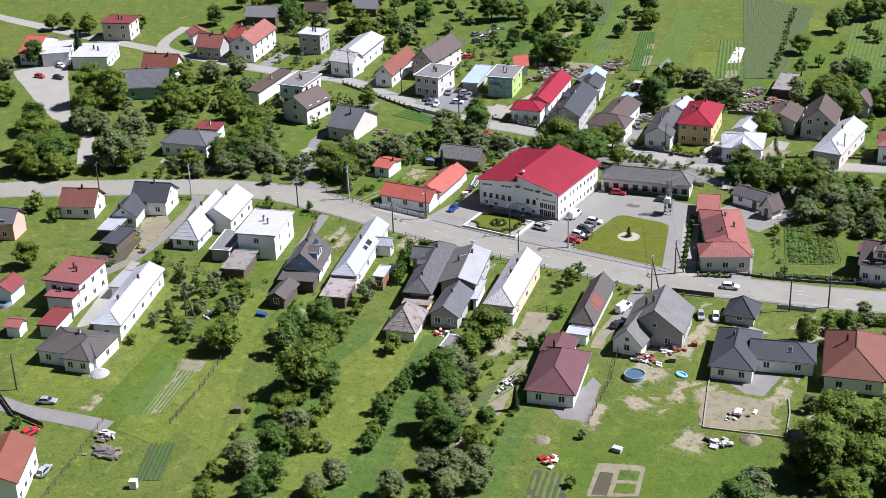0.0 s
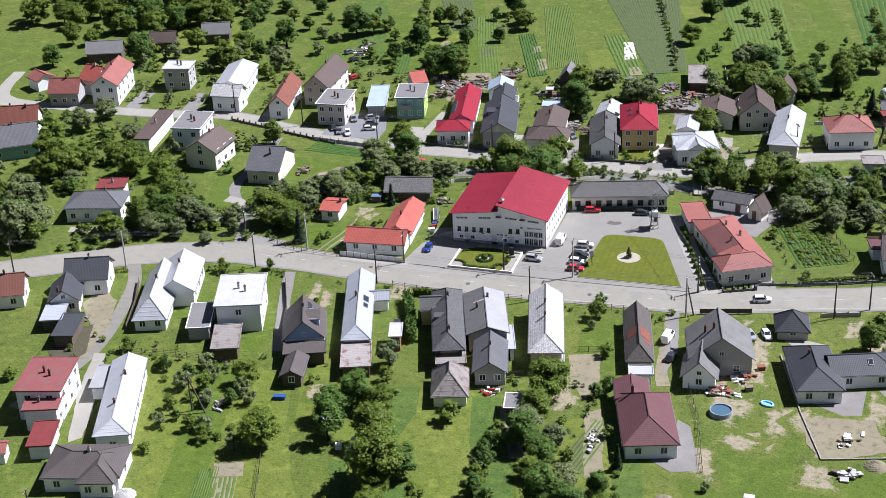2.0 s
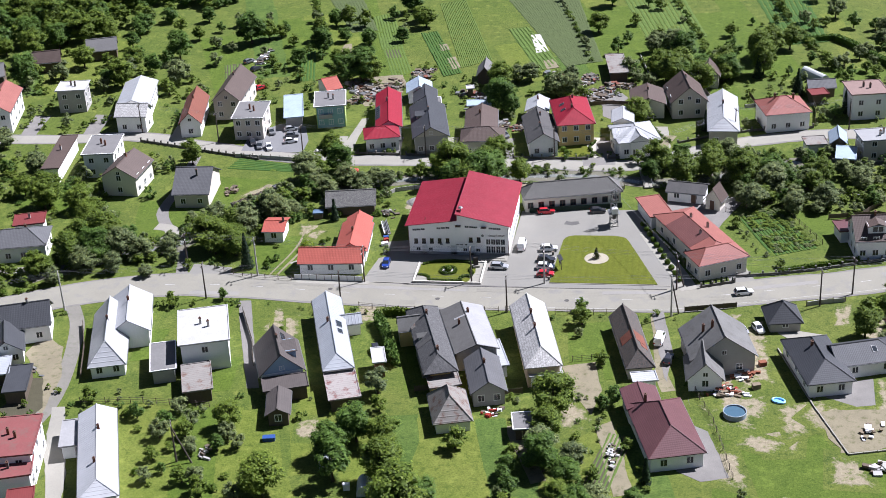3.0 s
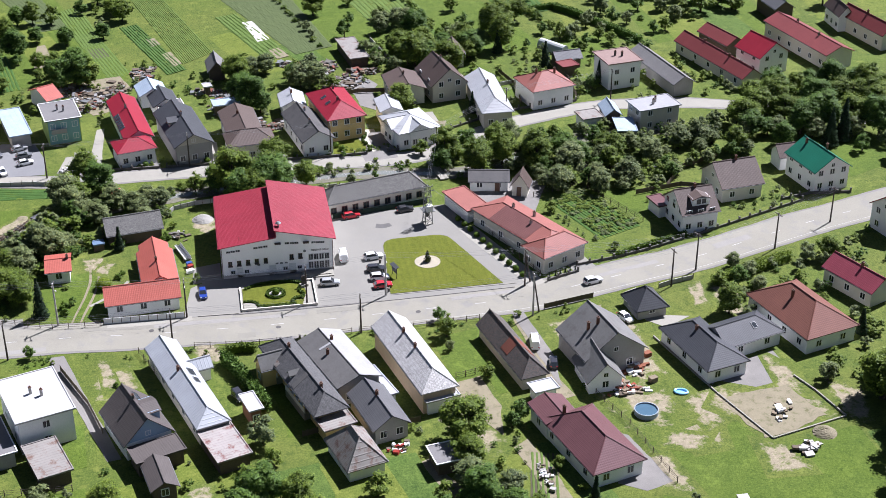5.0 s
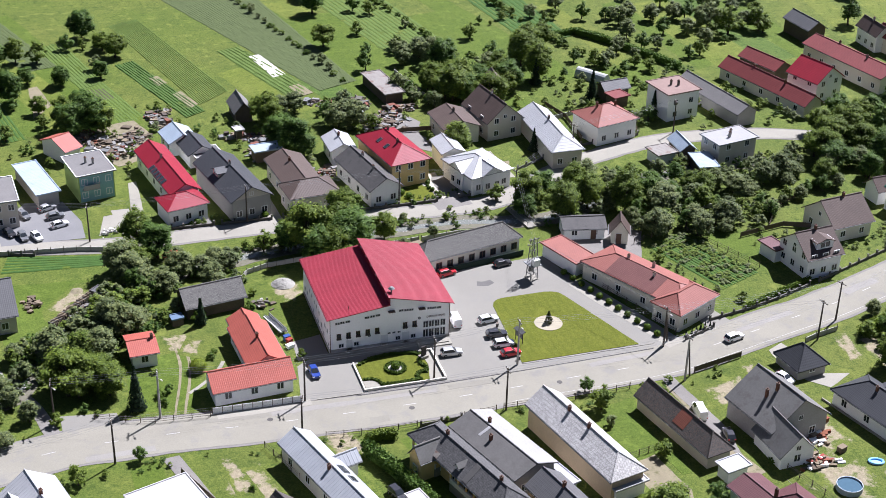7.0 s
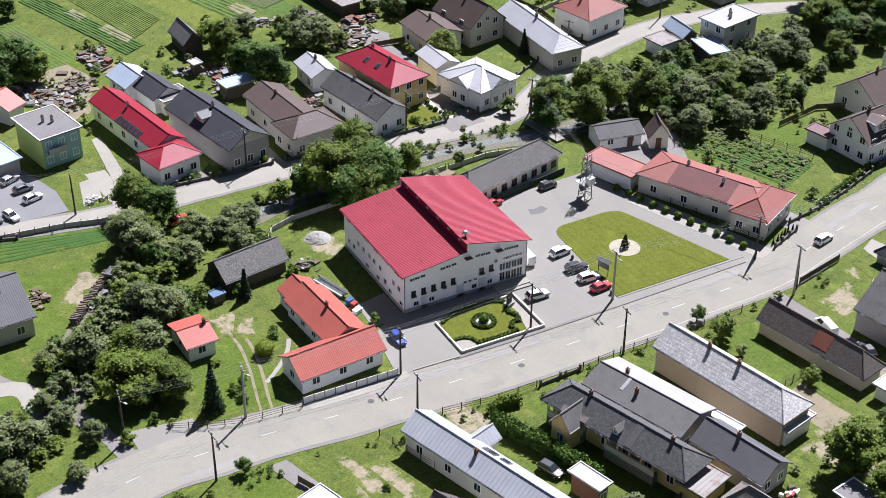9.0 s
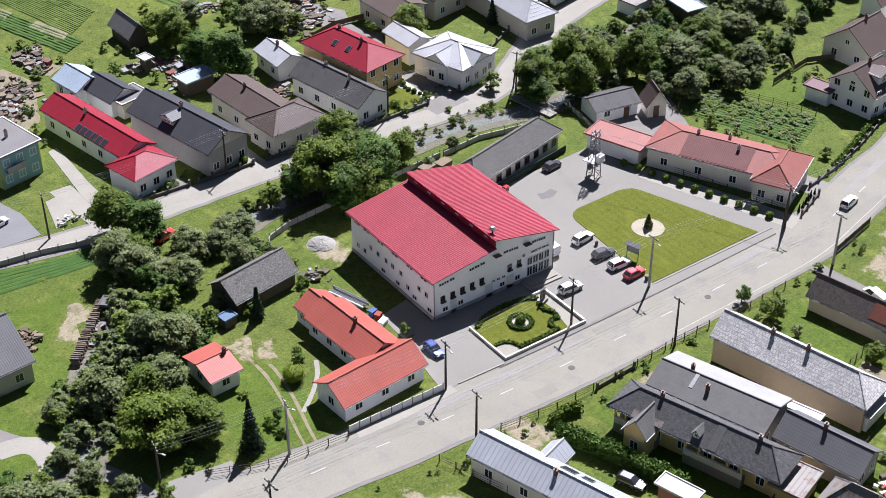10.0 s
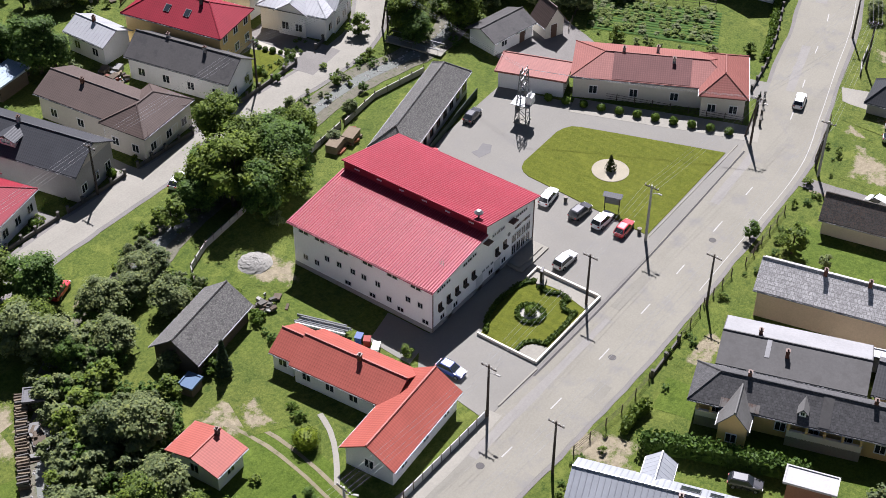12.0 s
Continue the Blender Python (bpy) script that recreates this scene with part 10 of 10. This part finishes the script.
for k in range(24):
    for j in range(8):
        bm.faces.new((ring[k][j], ring[(k + 1) % 24][j], ring[(k + 1) % 24][(j + 1) % 8], ring[k][(j + 1) % 8]))
extrude_poly(bm, [(1.25 * math.cos(k * 0.2618), 0.8 * math.sin(k * 0.2618)) for k in range(24)], 0.05, 0.14)
single("paddling_pool", bm, gloss("pale_blue_vinyl", (0.22, 0.48, 0.78), 0.3), "pale blue inflatable paddling pool on the grass", "paddling pool", pose(71.0, -48.8, 0.03, 0, 0, -20) @ Matrix.Diagonal((0.8, 0.8, 0.8, 1)))


def tunnel(x, y, rot, l, w, h, label):
    bm = bmesh.new()
    n = 10
    pr = [(w / 2 * math.cos(math.pi * k / n), h * math.sin(math.pi * k / n)) for k in range(n + 1)]
    a = [bm.verts.new((-l / 2, u, z)) for u, z in pr]
    b = [bm.verts.new((l / 2, u, z)) for u, z in pr]
    for i in range(n):
        bm.faces.new((a[i], a[i + 1], b[i + 1], b[i]))
    bm.faces.new(a)
    bm.faces.new(list(reversed(b)))
    single("greenhouse", bm, surface("milky_film", (0.409, 0.428, 0.422), 0.85, 0.6, 4, 0.4), label, "greenhouse", pose(x, y, 0, 0, 0, rot))


tunnel(7.2, -78.4, 100, 3.4, 2.4, 1.9, "small white plastic greenhouse tunnel")
tunnel(86.4, 100.2, -55, 8.0, 3.0, 2.2, "long pale greenhouse tunnel")
tunnel(84.5, 56.0, 15, 2.6, 2.2, 1.6, "low pale cold frame")


def pipes(x, y, rot):
    t = thing("pipe_stack", "stack of long grey steel pipes and gutters", "pipes", pose(x, y, 0, 0, 0, rot))
    rr = random.Random(5)
    for k in range(12):
        bm = bmesh.new()
        tube(bm, (-3, 0, 0), (3, 0, 0), 0.1, 0.1, 8)
        part("pipe", bm, STEEL if k % 3 else FRAME, t, "", pose(rr.uniform(-0.4, 0.4), (k % 5) * 0.28 - 0.5, 0.5 + (k // 5) * 0.22))
    for s in (-2, 2):
        bm = bmesh.new()
        box(bm, (s, 0, 0.2), (0.2, 1.6, 0.4))
        part("bearer", bm, WOOD, t)


pipes(-6.4, 10.6, 108)


def bin_box(x, y, rot, s, mat, label, name="waste_bin", category="bin"):
    t = thing(name, label, category, pose(x, y, 0.03, 0, 0, rot))
    bm = bmesh.new()
    box(bm, (0, 0, s[2] / 2), s)
    part("body", bm, mat, t)
    bm = bmesh.new()
    box(bm, (0, 0, s[2] + 0.05), (s[0] + 0.08, s[1] + 0.08, 0.1))
    part("lid", bm, mat, t)


def litter_bin(x, y):
    """A round exposed-concrete bin with a dark mouth."""
    t = thing("litter_bin", "round grey concrete litter bin with a dark opening", "bin", pose(x, y, 0.03))
    bm = bmesh.new()
    tube(bm, (0, 0, 0), (0, 0, 0.72), 0.21, 0.25, 14)
    part("body", bm, OLDCONCRETE, t)
    bm = bmesh.new()
    tube(bm, (0, 0, 0.7), (0, 0, 0.78), 0.27, 0.27, 14)
    part("rim", bm, CONCRETE, t)
    bm = bmesh.new()
    tube(bm, (0, 0, 0.76), (0, 0, 0.785), 0.18, 0.18, 14)
    part("opening", bm, DARKFRAME, t)


bin_box(-5.5, 6.2, 20, (1.0, 0.75, 0.8), TARP_BLUE, "blue and red plastic waste container")
bin_box(-5.3, 5.2, 30, (0.9, 0.75, 0.75), TARP_RED, "red plastic waste container")
bin_box(-5.4, 3.9, 25, (1.3, 0.8, 0.5), FRAME, "white plastic tank beside the hall")
litter_bin(29.3, 1.3)
litter_bin(29.4, -9.2)
bin_box(20.8, 31.3, 14, (2.4, 1.6, 1.1), PALEWOOD, "brown timber crate behind the hall", "crate", "crate")
bin_box(23.6, 30.9, 14, (2.4, 1.6, 1.1), PALEWOOD, "brown timber crate behind the hall", "crate", "crate")
bin_box(0.0, -73.2, 10, (2.2, 1.6, 1.9), surface("white_box", (0.409, 0.434, 0.446), 0.8), "small white garden cabin", "garden_cabin", "cabin")
bin_box(4.4, -78.4, 10, (1.0, 0.8, 0.9), FRAME, "white plastic water tank")
bin_box(-11.2, -66.3, 10, (2.0, 1.0, 0.6), TARP_BLUE, "box under a blue tarpaulin", "covered_box", "box")
bin_box(7.0, -97, 25, (1.4, 1.2, 0.9), WOOD, "small timber hutch on the meadow", "hutch", "hutch")
bin_box(6.5, -123.6, 25, (1.2, 1.0, 1.4), FRAME, "white plastic water tank")
bin_box(71.2, -76.6, 0, (1.6, 1.0, 0.7), GREYWALL, "grey garden table with a cover", "garden_table", "table")
bin_box(67.5, -45, 20, (1.3, 0.9, 0.8), PALEWOOD, "stacked boards under a cover", "crate", "crate")
bin_box(68.8, -37.6, 20, (1.2, 0.9, 0.7), BRICKRED, "pallet of red bricks", "brick_pallet", "pallet")

m = thing("monument", "dark upright memorial stone on a pale plinth", "monument", pose(14.6, -4.8, 0.1, 0, 0, 20))
bm = bmesh.new()
box(bm, (0, 0, 0.25), (1.4, 1.0, 0.5))
part("plinth", bm, CONCRETE, m)
bm = bmesh.new()
extrude_poly(bm, [(-0.5, -0.15), (0.5, -0.15), (0.4, 0.15), (-0.4, 0.15)], 0.5, 2.2)
part("stone", bm, surface("dark_granite", (0.04, 0.035, 0.033), 0.6, 0.8, 6, 0.4), m)
m = thing("notice_board", "timber notice board on two posts at the lawn edge", "notice board", pose(31.2, -4.2, 0.1, 0, 0, -72))
for s in (-0.9, 0.9):
    bm = bmesh.new()
    tube(bm, (s, 0, 0), (s, 0, 2.2), 0.06, 0.06, 6)
    part("post", bm, POLEWOOD, m)
bm = bmesh.new()
box(bm, (0, 0, 1.5), (2.0, 0.08, 1.1))
part("board", bm, STEEL, m)
bm = bmesh.new()
slab(bm, [(-1.2, -0.4, 2.2), (1.2, -0.4, 2.2), (1.2, 0.4, 2.4), (-1.2, 0.4, 2.4)], [[0, 1, 2, 3]], 0.06)
part("canopy", bm, R_DARK, m)
m = thing("footbridge", "plain concrete footbridge over the stream", "bridge", pose(46.4, 37.6, 0, 0, 0, 100))
bm = bmesh.new()
box(bm, (0, 0, 0.3), (9, 1.8, 0.2))
part("deck", bm, CONCRETE, m)
for s in (-0.85, 0.85):
    for k in range(5):
        bm = bmesh.new()
        tube(bm, (-4 + 2 * k, s, 0.4), (-4 + 2 * k, s, 1.3), 0.04, 0.04, 6)
        part("baluster", bm, STEEL, m)
    bm = bmesh.new()
    tube(bm, (-4.3, s, 1.3), (4.3, s, 1.3), 0.05, 0.05, 6)
    part("handrail", bm, STEEL, m)
young = thing("young_conifer", "young loose brown-green conifer on the gravel circle", "tree", pose(38.0, 0.1, 0.15, 0, 0, 40))
for name_, mesh_ in zip(("trunk", "crown"), conifer_meshes(33, 0.85, 2.1, 5, 46, leaves("young_needles", (0.05, 0.062, 0.022)))):
    part(name_, mesh_, None, young)
globe_bush(-20.9, 0.8, 1.6, "rounded yellow-green shrub on the lawn", "rounded_shrub", LEAF_GOLD, 31, 0.68)
for k, (x, y) in enumerate(((27.0, 53.0), (28.0, 51.2), (25.2, 50.6), (-25.8, 50.6), (-13.4, 50.4), (-0.6, 50.2))):
    globe_bush(x, y, 0.7, "clipped round shrub in a front garden", "round_bush", LEAF_HEDGE, 40 + k, 0.9)
house("kennel", "low lean-to with a blue sheet roof against the barn", -22.1, 15.9, 10, 2.2, 1.9, 1.4, 1.4, "flat", surface("blue_sheet_roof", (0.10, 0.15, 0.22), 0.8), WOOD, "", 1, (), category="lean-to", ov=0.15)
pool(-61.4, -87.3, 1.8, 0.8, "small round pool beside the garden hut")
house("shed", "little hut with a grey roof at the end of the firewood", -33.6, 27.4, 46, 2.2, 2.4, 1.8, 2.1, "flat", R_GREY, WOOD, "", 1, (), category="hut")
for k in range(9):
    globe_bush(33.5 + 0.5 * math.cos(k * 0.9), 58.6 - k * 1.1, 0.32 + 0.08 * (k % 3), "small dark clipped shrub on the gravel border", "round_bush", BOX_HEDGE, 60 + k, 0.85)
